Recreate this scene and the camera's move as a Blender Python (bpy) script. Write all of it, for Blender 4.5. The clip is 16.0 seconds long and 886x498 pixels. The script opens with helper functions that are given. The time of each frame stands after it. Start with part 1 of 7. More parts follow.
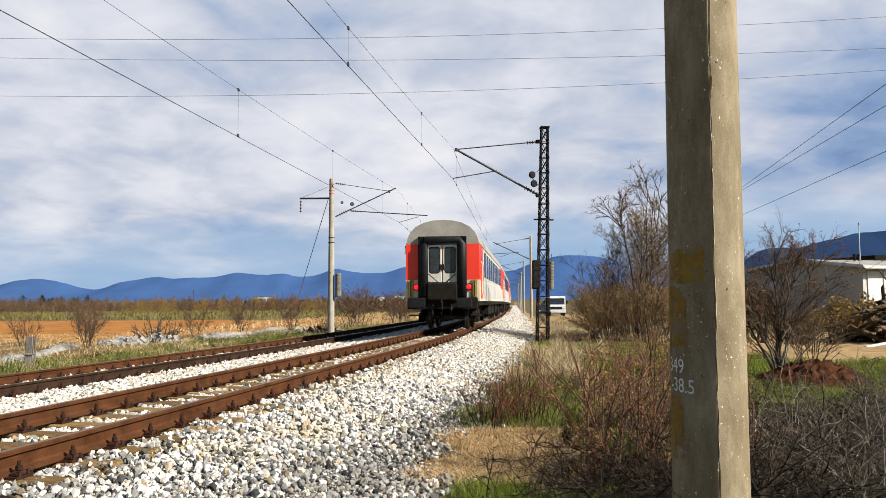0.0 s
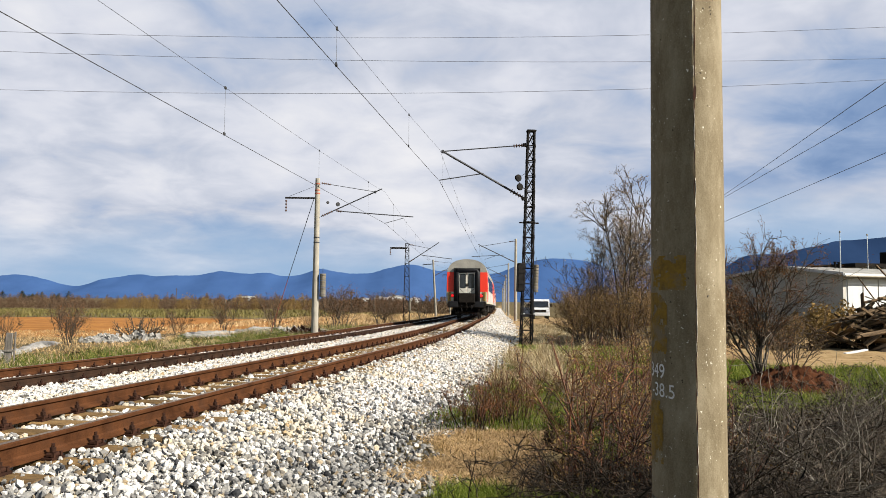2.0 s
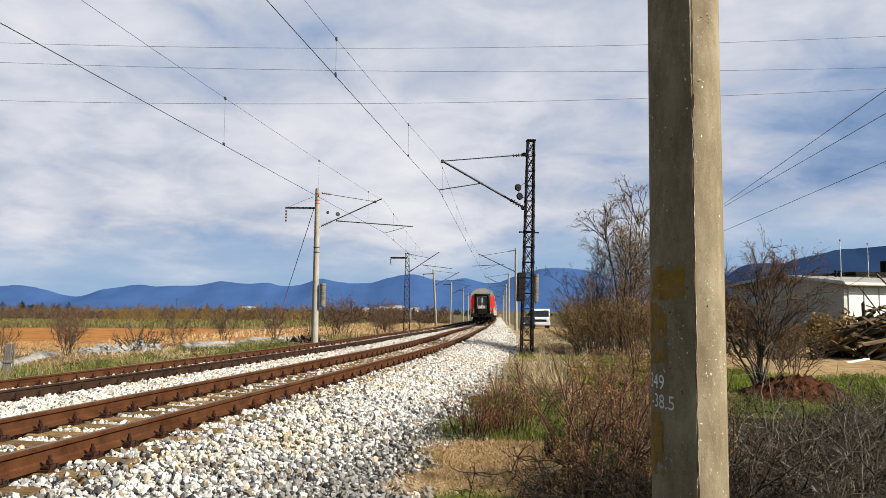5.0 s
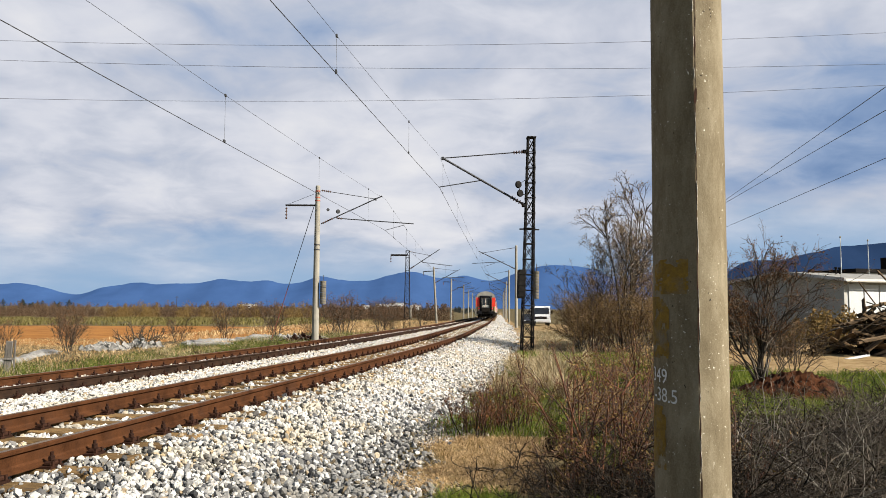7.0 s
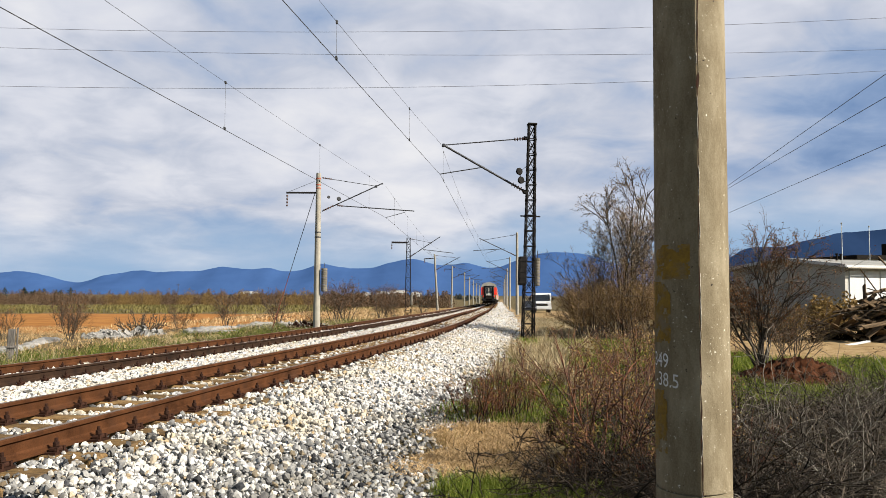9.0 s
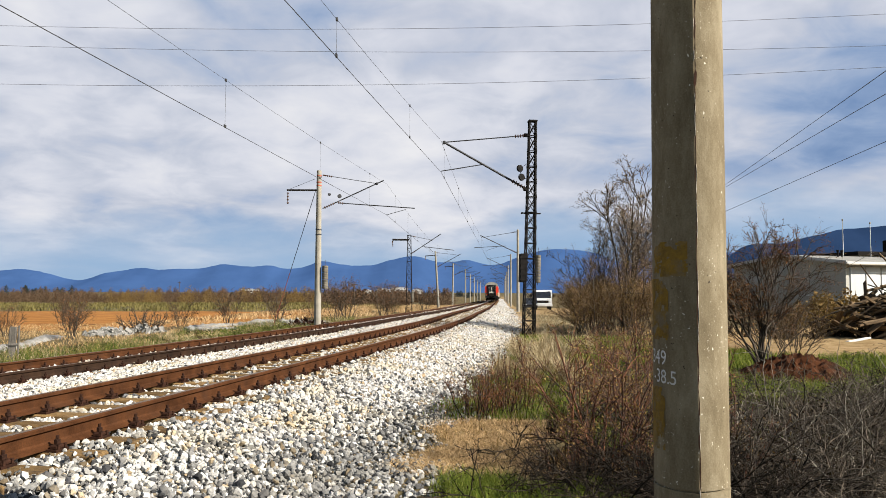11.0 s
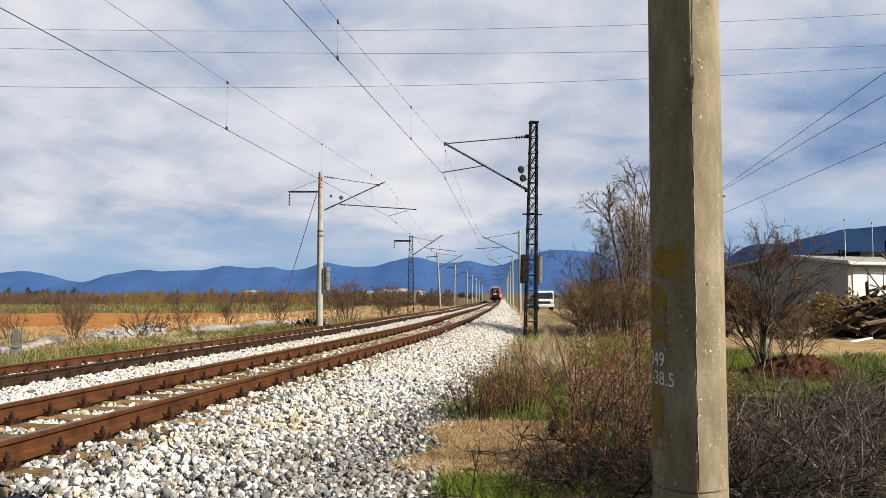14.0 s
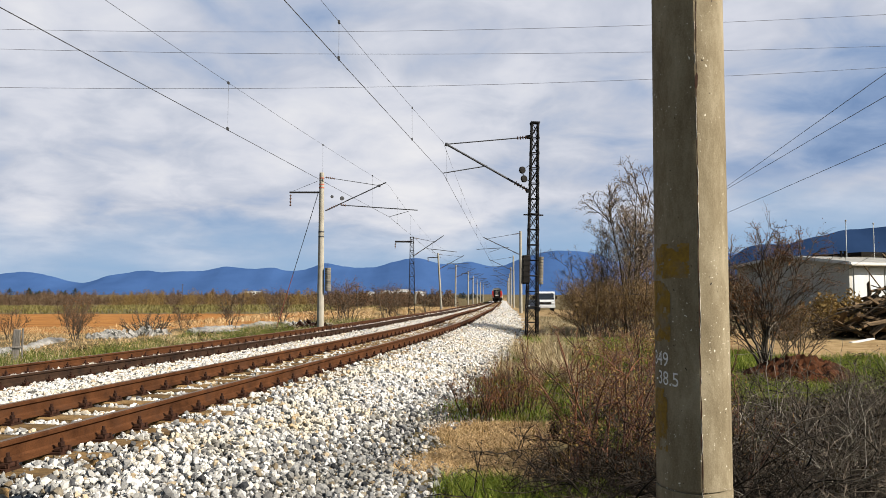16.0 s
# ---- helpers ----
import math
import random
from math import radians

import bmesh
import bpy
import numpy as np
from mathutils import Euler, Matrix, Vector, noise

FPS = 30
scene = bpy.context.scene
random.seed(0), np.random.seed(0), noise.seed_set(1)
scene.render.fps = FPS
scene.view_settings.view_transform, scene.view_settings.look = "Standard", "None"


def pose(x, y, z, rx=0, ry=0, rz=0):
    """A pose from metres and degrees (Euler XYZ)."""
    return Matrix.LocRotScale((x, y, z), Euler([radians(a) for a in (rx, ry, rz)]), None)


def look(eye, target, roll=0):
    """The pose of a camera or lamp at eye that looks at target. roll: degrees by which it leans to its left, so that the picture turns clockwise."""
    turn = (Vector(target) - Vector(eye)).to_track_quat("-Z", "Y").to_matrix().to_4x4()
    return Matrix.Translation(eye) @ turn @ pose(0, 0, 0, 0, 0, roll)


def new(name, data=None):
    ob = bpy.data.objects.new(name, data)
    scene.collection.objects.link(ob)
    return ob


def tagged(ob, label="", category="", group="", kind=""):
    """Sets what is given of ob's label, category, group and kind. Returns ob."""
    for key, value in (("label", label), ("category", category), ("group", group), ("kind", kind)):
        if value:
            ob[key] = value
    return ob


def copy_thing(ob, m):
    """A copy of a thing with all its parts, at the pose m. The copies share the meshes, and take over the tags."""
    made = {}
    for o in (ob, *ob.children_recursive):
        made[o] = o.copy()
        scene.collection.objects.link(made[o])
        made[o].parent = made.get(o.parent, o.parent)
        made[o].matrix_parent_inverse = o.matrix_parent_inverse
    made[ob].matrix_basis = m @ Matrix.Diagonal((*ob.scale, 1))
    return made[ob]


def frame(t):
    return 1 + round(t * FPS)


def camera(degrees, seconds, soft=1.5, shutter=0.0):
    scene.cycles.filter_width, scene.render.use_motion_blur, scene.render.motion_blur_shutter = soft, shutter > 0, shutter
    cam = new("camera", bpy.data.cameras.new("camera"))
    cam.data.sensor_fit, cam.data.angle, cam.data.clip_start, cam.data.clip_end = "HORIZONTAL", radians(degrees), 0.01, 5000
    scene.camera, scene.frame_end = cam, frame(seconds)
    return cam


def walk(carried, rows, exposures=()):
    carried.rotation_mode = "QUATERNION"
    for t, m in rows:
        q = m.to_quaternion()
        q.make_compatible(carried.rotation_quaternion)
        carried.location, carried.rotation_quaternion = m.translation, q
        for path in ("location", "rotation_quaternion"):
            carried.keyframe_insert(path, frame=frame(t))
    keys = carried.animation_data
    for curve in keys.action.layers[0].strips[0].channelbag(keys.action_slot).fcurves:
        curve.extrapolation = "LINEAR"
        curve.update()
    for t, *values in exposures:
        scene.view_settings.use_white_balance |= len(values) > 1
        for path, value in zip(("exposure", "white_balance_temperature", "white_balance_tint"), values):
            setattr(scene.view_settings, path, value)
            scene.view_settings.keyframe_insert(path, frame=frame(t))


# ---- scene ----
# the camera, held by hand beside the line
cam = camera(61.0, 16.0, soft=0.75)
PATH = [
    (0.0, -0.004, 0.036, 1.206, -0.765, 3.797, 0.233),
    (0.5, -0.004, 0.025, 1.207, -0.337, 3.781, 0.058),
    (1.0, -0.005, 0.016, 1.211, -0.042, 3.830, -0.133),
    (1.5, -0.009, -0.000, 1.209, 0.232, 3.823, -0.440),
    (2.0, -0.008, 0.006, 1.212, 0.366, 3.917, -0.551),
    (2.5, -0.008, -0.004, 1.212, 0.380, 4.153, -0.587),
    (3.0, 0.002, 0.009, 1.214, 0.392, 4.363, -0.581),
    (3.5, 0.005, -0.006, 1.213, 0.456, 4.448, -0.524),
    (4.0, 0.008, 0.007, 1.218, 0.404, 4.527, -0.502),
    (6.5, -0.003, 0.038, 1.207, 0.328, 4.710, -0.362),
    (7.0, -0.006, 0.029, 1.203, 0.330, 4.453, -0.349),
    (7.5, -0.009, 0.020, 1.202, 0.331, 4.192, -0.343),
    (8.0, -0.007, 0.031, 1.202, 0.302, 3.942, -0.302),
    (8.5, -0.009, 0.024, 1.200, 0.298, 3.722, -0.299),
    (9.0, -0.012, 0.021, 1.196, 0.273, 3.484, -0.230),
    (11.5, -0.000, 0.007, 1.199, 0.188, 3.260, -0.121),
    (12.0, -0.000, 0.002, 1.203, 0.161, 3.255, -0.090),
    (12.5, 0.001, -0.001, 1.202, 0.129, 3.299, -0.073),
    (13.0, 0.006, -0.005, 1.204, 0.091, 3.311, -0.038),
    (13.5, 0.008, -0.001, 1.206, 0.079, 3.315, -0.029),
    (14.0, 0.008, -0.015, 1.206, 0.067, 3.340, -0.004),
    (14.5, 0.004, -0.014, 1.204, 0.076, 3.331, 0.030),
    (15.0, 0.008, -0.002, 1.203, 0.068, 3.363, 0.028),
    (15.5, 0.006, 0.012, 1.202, 0.024, 3.392, 0.068),
    (16.0, 0.000, 0.000, 1.200, -0.000, 3.400, 0.000),
]


def held(x, y, z, yaw, pitch, roll):
    """Pose of the held camera: yaw to the right, pitch up, roll clockwise, in degrees."""
    a, b = radians(yaw), radians(pitch)
    way = Vector((math.sin(a) * math.cos(b), math.cos(a) * math.cos(b), math.sin(b)))
    return look((x, y, z), Vector((x, y, z)) + way, -roll)


walk(cam, [(r[0], held(*r[1:])) for r in PATH], [(0, 1.49), (3, 1.46), (7, 1.39), (9, 1.44), (12.5, 1.42), (16, 1.41)])

# ---- light ----
SUN_EL, SUN_AZ = 35.0, 117.0   # azimuth clockwise from +y


def tree_of(material):
    material.use_nodes = True
    nt = material.node_tree
    nt.nodes.clear()
    return nt, nt.nodes, nt.links


def node(nt, kind, **values):
    n = nt.nodes.new(kind)
    for k, v in values.items():
        if k in n.inputs:
            n.inputs[k].default_value = v
        else:
            setattr(n, k, v)
    return n


def ramp(nt, source, *stops):
    n = nt.nodes.new("ShaderNodeValToRGB")
    while len(n.color_ramp.elements) < len(stops):
        n.color_ramp.elements.new(0.5)
    for e, (p, c) in zip(n.color_ramp.elements, stops):
        e.position = p
        e.color = (*c, 1) if len(c) == 3 else c
    nt.links.new(source, n.inputs[0])
    return n


def mixc(nt, fac, a, b, blend="MIX"):
    n = nt.nodes.new("ShaderNodeMix")
    n.data_type, n.blend_type = "RGBA", blend
    for i, v in ((0, fac), (6, a), (7, b)):
        if hasattr(v, "is_linked"):
            nt.links.new(v, n.inputs[i])
        else:
            n.inputs[i].default_value = (*v, 1) if isinstance(v, tuple) else v
    return n.outputs[2]


def math_node(nt, op, a, b=None, clamp=False):
    n = nt.nodes.new("ShaderNodeMath")
    n.operation, n.use_clamp = op, clamp
    for i, v in ((0, a), (1, b)):
        if v is None:
            continue
        if hasattr(v, "is_linked"):
            nt.links.new(v, n.inputs[i])
        else:
            n.inputs[i].default_value = v
    return n.outputs[0]


world = bpy.data.worlds.new("spring_sky")
scene.world = world
nt, nodes, links = tree_of(world)
sky = node(nt, "ShaderNodeTexSky", sky_type="NISHITA", sun_disc=False)
sky.sun_elevation, sky.sun_rotation = radians(SUN_EL), radians(SUN_AZ)
sky.altitude, sky.air_density, sky.dust_density = 550, 1.2, 0.6
tc = node(nt, "ShaderNodeTexCoord")
sep = node(nt, "ShaderNodeSeparateXYZ")
links.new(tc.outputs["Generated"], sep.inputs[0])
# clouds lie on a flat deck: the way over its height gives the place on the deck
up = math_node(nt, "ADD", math_node(nt, "MAXIMUM", sep.outputs[2], 0.0), 0.26)
deck = node(nt, "ShaderNodeCombineXYZ")
links.new(math_node(nt, "DIVIDE", sep.outputs[0], up), deck.inputs[0])
links.new(math_node(nt, "DIVIDE", sep.outputs[1], up), deck.inputs[1])
shift = node(nt, "ShaderNodeMapping")
shift.inputs["Location"].default_value = (8.6, 5.2, 0.0)
links.new(deck.outputs[0], shift.inputs[0])
big = node(nt, "ShaderNodeTexNoise", Scale=1.7, Detail=5.0, Roughness=0.5, Distortion=0.0)
fine = node(nt, "ShaderNodeTexNoise", Scale=4.6, Detail=6.0, Roughness=0.55, Distortion=0.5)
for n in (big, fine):
    links.new(shift.outputs[0], n.inputs["Vector"])
cover = math_node(nt, "ADD", math_node(nt, "MULTIPLY", big.outputs[0], 0.66), math_node(nt, "MULTIPLY", fine.outputs[0], 0.34))
# a darker front of cloud stands to the right, with a brighter gap under it
front = ramp(nt, sep.outputs[0], (0.02, (0, 0, 0)), (0.20, (0.28, 0.28, 0.28)), (0.46, (1, 1, 1)))
belt = ramp(nt, math_node(nt, "ADD", sep.outputs[2], math_node(nt, "MULTIPLY", math_node(nt, "SUBTRACT", fine.outputs[0], 0.5), 0.10)), (0.115, (0, 0, 0)), (0.15, (1, 1, 1)), (0.20, (0.9, 0.9, 0.9)), (0.31, (0.25, 0.25, 0.25)))
cover = math_node(nt, "SUBTRACT", cover, math_node(nt, "MULTIPLY", math_node(nt, "MULTIPLY", front.outputs[0], belt.outputs[0]), 0.165))
shade = ramp(nt, cover, (0.22, (0.19, 0.31, 0.55)), (0.31, (0.31, 0.43, 0.66)), (0.385, (0.47, 0.56, 0.74)), (0.46, (0.635, 0.68, 0.795)), (0.53, (0.785, 0.81, 0.90)), (0.65, (0.95, 0.95, 0.985)))
# the deck thins out towards the zenith and ends in a blue strip over the horizon
thin = ramp(nt, sep.outputs[2], (0.40, (1, 1, 1)), (0.62, (0.12, 0.12, 0.12)))
rim = math_node(nt, "ADD", sep.outputs[2], math_node(nt, "MULTIPLY", math_node(nt, "SUBTRACT", big.outputs[0], 0.5), 0.13))
lift = ramp(nt, sep.outputs[0], (0.0, (0, 0, 0)), (0.10, (0.6, 0.6, 0.6)), (0.40, (1, 1, 1)))
rim = math_node(nt, "SUBTRACT", rim, math_node(nt, "MULTIPLY", lift.outputs[0], 0.042))
haze = ramp(nt, rim, (0.02, (1, 1, 1)), (0.055, (0.65, 0.65, 0.65)), (0.095, (0, 0, 0)))
clouds = mixc(nt, haze.outputs[0], shade.outputs[0], (0.37, 0.54, 0.77))
# towards the sun, behind the eye, the sky is clear
clear = ramp(nt, math_node(nt, "ADD", sep.outputs[1], 0.3), (0.05, (0, 0, 0)), (0.65, (1, 1, 1)))
deck_share = math_node(nt, "MULTIPLY", thin.outputs[0], clear.outputs[0])
bg_sky = node(nt, "ShaderNodeBackground", Strength=0.05)
links.new(sky.outputs[0], bg_sky.inputs[0])
bg_cloud = node(nt, "ShaderNodeBackground", Strength=0.325)
links.new(clouds, bg_cloud.inputs[0])
mix = node(nt, "ShaderNodeMixShader")
links.new(deck_share, mix.inputs[0])
links.new(bg_sky.outputs[0], mix.inputs[1])
links.new(bg_cloud.outputs[0], mix.inputs[2])
out = node(nt, "ShaderNodeOutputWorld")
links.new(mix.outputs[0], out.inputs[0])

sun_data = bpy.data.lights.new("sun", "SUN")
sun_data.energy, sun_data.angle, sun_data.color = 5.0, radians(0.6), (1.0, 0.94, 0.84)
sun = new("sun", sun_data)
_e, _a = radians(SUN_EL), radians(SUN_AZ)
sun_from = Vector((math.sin(_a) * math.cos(_e), math.cos(_a) * math.cos(_e), math.sin(_e)))
sun.matrix_world = look(sun_from * 60, (0, 0, 0))


# ---- materials ----
def surface(name, low, high, scale=6.0, rough=0.8, metal=0.0, bump=0.3, grain=60.0, stain=None, stain_amount=0.0, spread=0.0, island=0.0, stretch=(1, 1, 1), gloss=None):
    """A procedural surface: two colours mixed by coarse and fine noise, optional stains, relief, and a spread of tone from piece to piece."""
    m = bpy.data.materials.new(name)
    nt, nodes, links = tree_of(m)
    tc = node(nt, "ShaderNodeTexCoord")
    mp = node(nt, "ShaderNodeMapping")
    mp.inputs["Scale"].default_value = stretch
    links.new(tc.outputs["Object"], mp.inputs[0])
    coarse = node(nt, "ShaderNodeTexNoise", Scale=scale, Detail=5.0, Roughness=0.6)
    small = node(nt, "ShaderNodeTexNoise", Scale=grain, Detail=4.0, Roughness=0.65)
    links.new(mp.outputs[0], coarse.inputs["Vector"])
    links.new(mp.outputs[0], small.inputs["Vector"])
    both = math_node(nt, "ADD", math_node(nt, "MULTIPLY", coarse.outputs[0], 0.6), math_node(nt, "MULTIPLY", small.outputs[0], 0.4))
    col = ramp(nt, both, (0.36, low), (0.64, high)).outputs[0]
    if stain:
        st = node(nt, "ShaderNodeTexNoise", Scale=scale * 0.45, Detail=6.0, Roughness=0.7)
        links.new(mp.outputs[0], st.inputs["Vector"])
        amount = ramp(nt, st.outputs[0], (0.50, (0, 0, 0)), (0.66, (stain_amount,) * 3))
        col = mixc(nt, amount.outputs[0], col, stain)
    if spread or island:
        src = node(nt, "ShaderNodeObjectInfo").outputs["Random"] if spread else node(nt, "ShaderNodeNewGeometry").outputs["Random Per Island"]
        k = spread or island
        tone = ramp(nt, src, (0.0, (1 - k,) * 3), (1.0, (1 + k,) * 3))
        col = mixc(nt, 1.0, col, tone.outputs[0], "MULTIPLY")
    b = node(nt, "ShaderNodeBsdfPrincipled", Roughness=rough, Metallic=metal)
    b.inputs["Specular IOR Level"].default_value = gloss if gloss is not None else (0.06 if rough > 0.7 else 0.3)
    links.new(col, b.inputs["Base Color"])
    if bump:
        bp = node(nt, "ShaderNodeBump", Strength=bump, Distance=0.01)
        links.new(both, bp.inputs["Height"])
        links.new(bp.outputs[0], b.inputs["Normal"])
    o = node(nt, "ShaderNodeOutputMaterial")
    links.new(b.outputs[0], o.inputs[0])
    return m


def stone_material(name, share, dark=1.0):
    """Crushed limestone: white, grey, cream and a few rusty stones, by a random value for each. share: scales the
    colour; dark: how many are dark.
    """
    m = bpy.data.materials.new(name)
    nt, nodes, links = tree_of(m)
    geo = node(nt, "ShaderNodeNewGeometry")
    col = ramp(nt, geo.outputs["Random Per Island"], *[(q if q > 0.4 else q * dark, tuple(c * share for c in k)) for q, k in ((0.0, (0.04, 0.042, 0.047)), (0.11, (0.13, 0.13, 0.135)), (0.21, (0.35, 0.345, 0.335)), (0.5, (0.49, 0.485, 0.465)), (0.8, (0.56, 0.555, 0.54)), (0.94, (0.42, 0.35, 0.25)), (1.0, (0.26, 0.19, 0.11)))])
    tc = node(nt, "ShaderNodeTexCoord")
    n = node(nt, "ShaderNodeTexNoise", Scale=45.0, Detail=4.0)
    links.new(tc.outputs["Object"], n.inputs["Vector"])
    tone = ramp(nt, n.outputs[0], (0.3, (0.72, 0.72, 0.74)), (0.65, (1.06, 1.02, 0.95)))
    # oil and brake dust lie along the rails in broad patches
    n2 = node(nt, "ShaderNodeTexNoise", Scale=0.9, Detail=5.0)
    links.new(tc.outputs["Object"], n2.inputs["Vector"])
    dust = ramp(nt, n2.outputs[0], (0.47, (1, 1, 1)), (0.70, (0.90, 0.82, 0.66)))
    c = mixc(nt, 1.0, mixc(nt, 1.0, col.outputs[0], tone.outputs[0], "MULTIPLY"), dust.outputs[0], "MULTIPLY")
    b = node(nt, "ShaderNodeBsdfPrincipled", Roughness=0.85)
    b.inputs["Specular IOR Level"].default_value = 0.15
    links.new(c, b.inputs["Base Color"])
    o = node(nt, "ShaderNodeOutputMaterial")
    links.new(b.outputs[0], o.inputs[0])
    return m


def bed_material():
    """Ballast seen between and beyond the loose stones: pale cells with dark joints."""
    m = bpy.data.materials.new("packed_ballast")
    nt, nodes, links = tree_of(m)
    tc = node(nt, "ShaderNodeTexCoord")
    vo = node(nt, "ShaderNodeTexVoronoi", Scale=17.0)
    ed = node(nt, "ShaderNodeTexVoronoi", Scale=17.0, feature="DISTANCE_TO_EDGE")
    for n in (vo, ed):
        links.new(tc.outputs["Object"], n.inputs["Vector"])
    s = node(nt, "ShaderNodeSeparateColor")
    links.new(vo.outputs["Color"], s.inputs[0])
    col = ramp(nt, s.outputs[0], (0.0, (0.1318, 0.1318, 0.1279)), (0.3, (0.279, 0.2712, 0.2519)), (0.8, (0.4108, 0.3991, 0.372)), (1.0, (0.248, 0.2015, 0.1318)))
    gap = ramp(nt, ed.outputs["Distance"], (0.02, (0.25, 0.24, 0.22)), (0.09, (1, 1, 1)))
    c = mixc(nt, 1.0, col.outputs[0], gap.outputs[0], "MULTIPLY")
    b = node(nt, "ShaderNodeBsdfPrincipled", Roughness=0.9)
    links.new(c, b.inputs["Base Color"])
    bp = node(nt, "ShaderNodeBump", Strength=0.9, Distance=0.03)
    links.new(ed.outputs["Distance"], bp.inputs["Height"])
    links.new(bp.outputs[0], b.inputs["Normal"])
    o = node(nt, "ShaderNodeOutputMaterial")
    links.new(b.outputs[0], o.inputs[0])
    return m


def soil_material():
    """Ground: the attribute 'soil' gives shares of bare dirt (R), green grass (G) and ploughed field (B); dry grass is the rest."""
    m = bpy.data.materials.new("soil_and_grass")
    nt, nodes, links = tree_of(m)
    at = node(nt, "ShaderNodeAttribute", attribute_name="soil")
    s = node(nt, "ShaderNodeSeparateColor")
    links.new(at.outputs["Color"], s.inputs[0])
    tc = node(nt, "ShaderNodeTexCoord")

    def patch(scale, low, high, detail=8.0):
        n = node(nt, "ShaderNodeTexNoise", Scale=scale, Detail=detail, Roughness=0.68)
        links.new(tc.outputs["Object"], n.inputs["Vector"])
        return ramp(nt, n.outputs[0], (0.35, low), (0.65, high)).outputs[0], n.outputs[0]
    dry, h1 = patch(3.0, (0.031, 0.0232, 0.0116), (0.1201, 0.093, 0.045))
    green, h2 = patch(2.0, (0.0217, 0.0349, 0.0062), (0.0697, 0.0829, 0.0194))
    dirt, h3 = patch(2.2, (0.1395, 0.0891, 0.0388), (0.2635, 0.186, 0.0969))
    field, h4 = patch(0.45, (0.155, 0.0643, 0.0178), (0.2558, 0.1178, 0.0326))
    fn, h5 = patch(5.0, (0, 0, 0), (1, 1, 1))

    def edge(v):
        e = math_node(nt, "ADD", v, math_node(nt, "MULTIPLY", math_node(nt, "SUBTRACT", h5, 0.5), 0.9))
        return ramp(nt, e, (0.40, (0, 0, 0)), (0.60, (1, 1, 1))).outputs[0]
    c = mixc(nt, edge(s.outputs[1]), dry, green)
    c = mixc(nt, edge(s.outputs[2]), c, field)
    c = mixc(nt, edge(s.outputs[0]), c, dirt)
    b = node(nt, "ShaderNodeBsdfPrincipled", Roughness=0.95)
    b.inputs["Specular IOR Level"].default_value = 0.04
    links.new(c, b.inputs["Base Color"])
    bp = node(nt, "ShaderNodeBump", Strength=0.6, Distance=0.08)
    links.new(h5, bp.inputs["Height"])
    links.new(bp.outputs[0], b.inputs["Normal"])
    o = node(nt, "ShaderNodeOutputMaterial")
    links.new(b.outputs[0], o.inputs[0])
    return m


def leaf_material(name, a, b, c):
    m = bpy.data.materials.new(name)
    nt, nodes, links = tree_of(m)
    geo = node(nt, "ShaderNodeNewGeometry")
    col = ramp(nt, geo.outputs["Random Per Island"], (0.0, a), (0.5, b), (1.0, c))
    p = node(nt, "ShaderNodeBsdfPrincipled", Roughness=0.8)
    p.inputs["Specular IOR Level"].default_value = 0.08
    links.new(col.outputs[0], p.inputs["Base Color"])
    # thin blades let part of the light through
    tl = node(nt, "ShaderNodeBsdfTranslucent")
    links.new(col.outputs[0], tl.inputs[0])
    both = node(nt, "ShaderNodeMixShader")
    both.inputs[0].default_value = 0.22
    links.new(p.outputs[0], both.inputs[1])
    links.new(tl.outputs[0], both.inputs[2])
    o = node(nt, "ShaderNodeOutputMaterial")
    links.new(both.outputs[0], o.inputs[0])
    return m


def glow(name, colour, strength):
    m = bpy.data.materials.new(name)
    nt, nodes, links = tree_of(m)
    p = node(nt, "ShaderNodeBsdfPrincipled", Roughness=0.3)
    p.inputs["Base Color"].default_value = (*colour, 1)
    p.inputs["Emission Color"].default_value = (*colour, 1)
    p.inputs["Emission Strength"].default_value = strength
    o = node(nt, "ShaderNodeOutputMaterial")
    links.new(p.outputs[0], o.inputs[0])
    return m


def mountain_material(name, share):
    """Wooded hills, the haze of kilometres of blue air painted as colour and glow."""
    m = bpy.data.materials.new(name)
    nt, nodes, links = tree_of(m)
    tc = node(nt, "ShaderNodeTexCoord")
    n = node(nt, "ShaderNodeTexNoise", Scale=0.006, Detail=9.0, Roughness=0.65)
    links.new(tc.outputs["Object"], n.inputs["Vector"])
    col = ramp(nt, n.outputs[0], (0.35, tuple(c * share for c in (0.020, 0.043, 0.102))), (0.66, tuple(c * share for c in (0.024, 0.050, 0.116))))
    # emission stands in for the light of the hazy air
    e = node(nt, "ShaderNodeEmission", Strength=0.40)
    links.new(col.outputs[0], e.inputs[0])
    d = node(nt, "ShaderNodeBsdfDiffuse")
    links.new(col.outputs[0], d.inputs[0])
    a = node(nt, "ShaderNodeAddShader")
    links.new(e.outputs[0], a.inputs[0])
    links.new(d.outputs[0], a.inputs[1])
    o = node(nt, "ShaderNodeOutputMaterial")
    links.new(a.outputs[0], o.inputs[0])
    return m


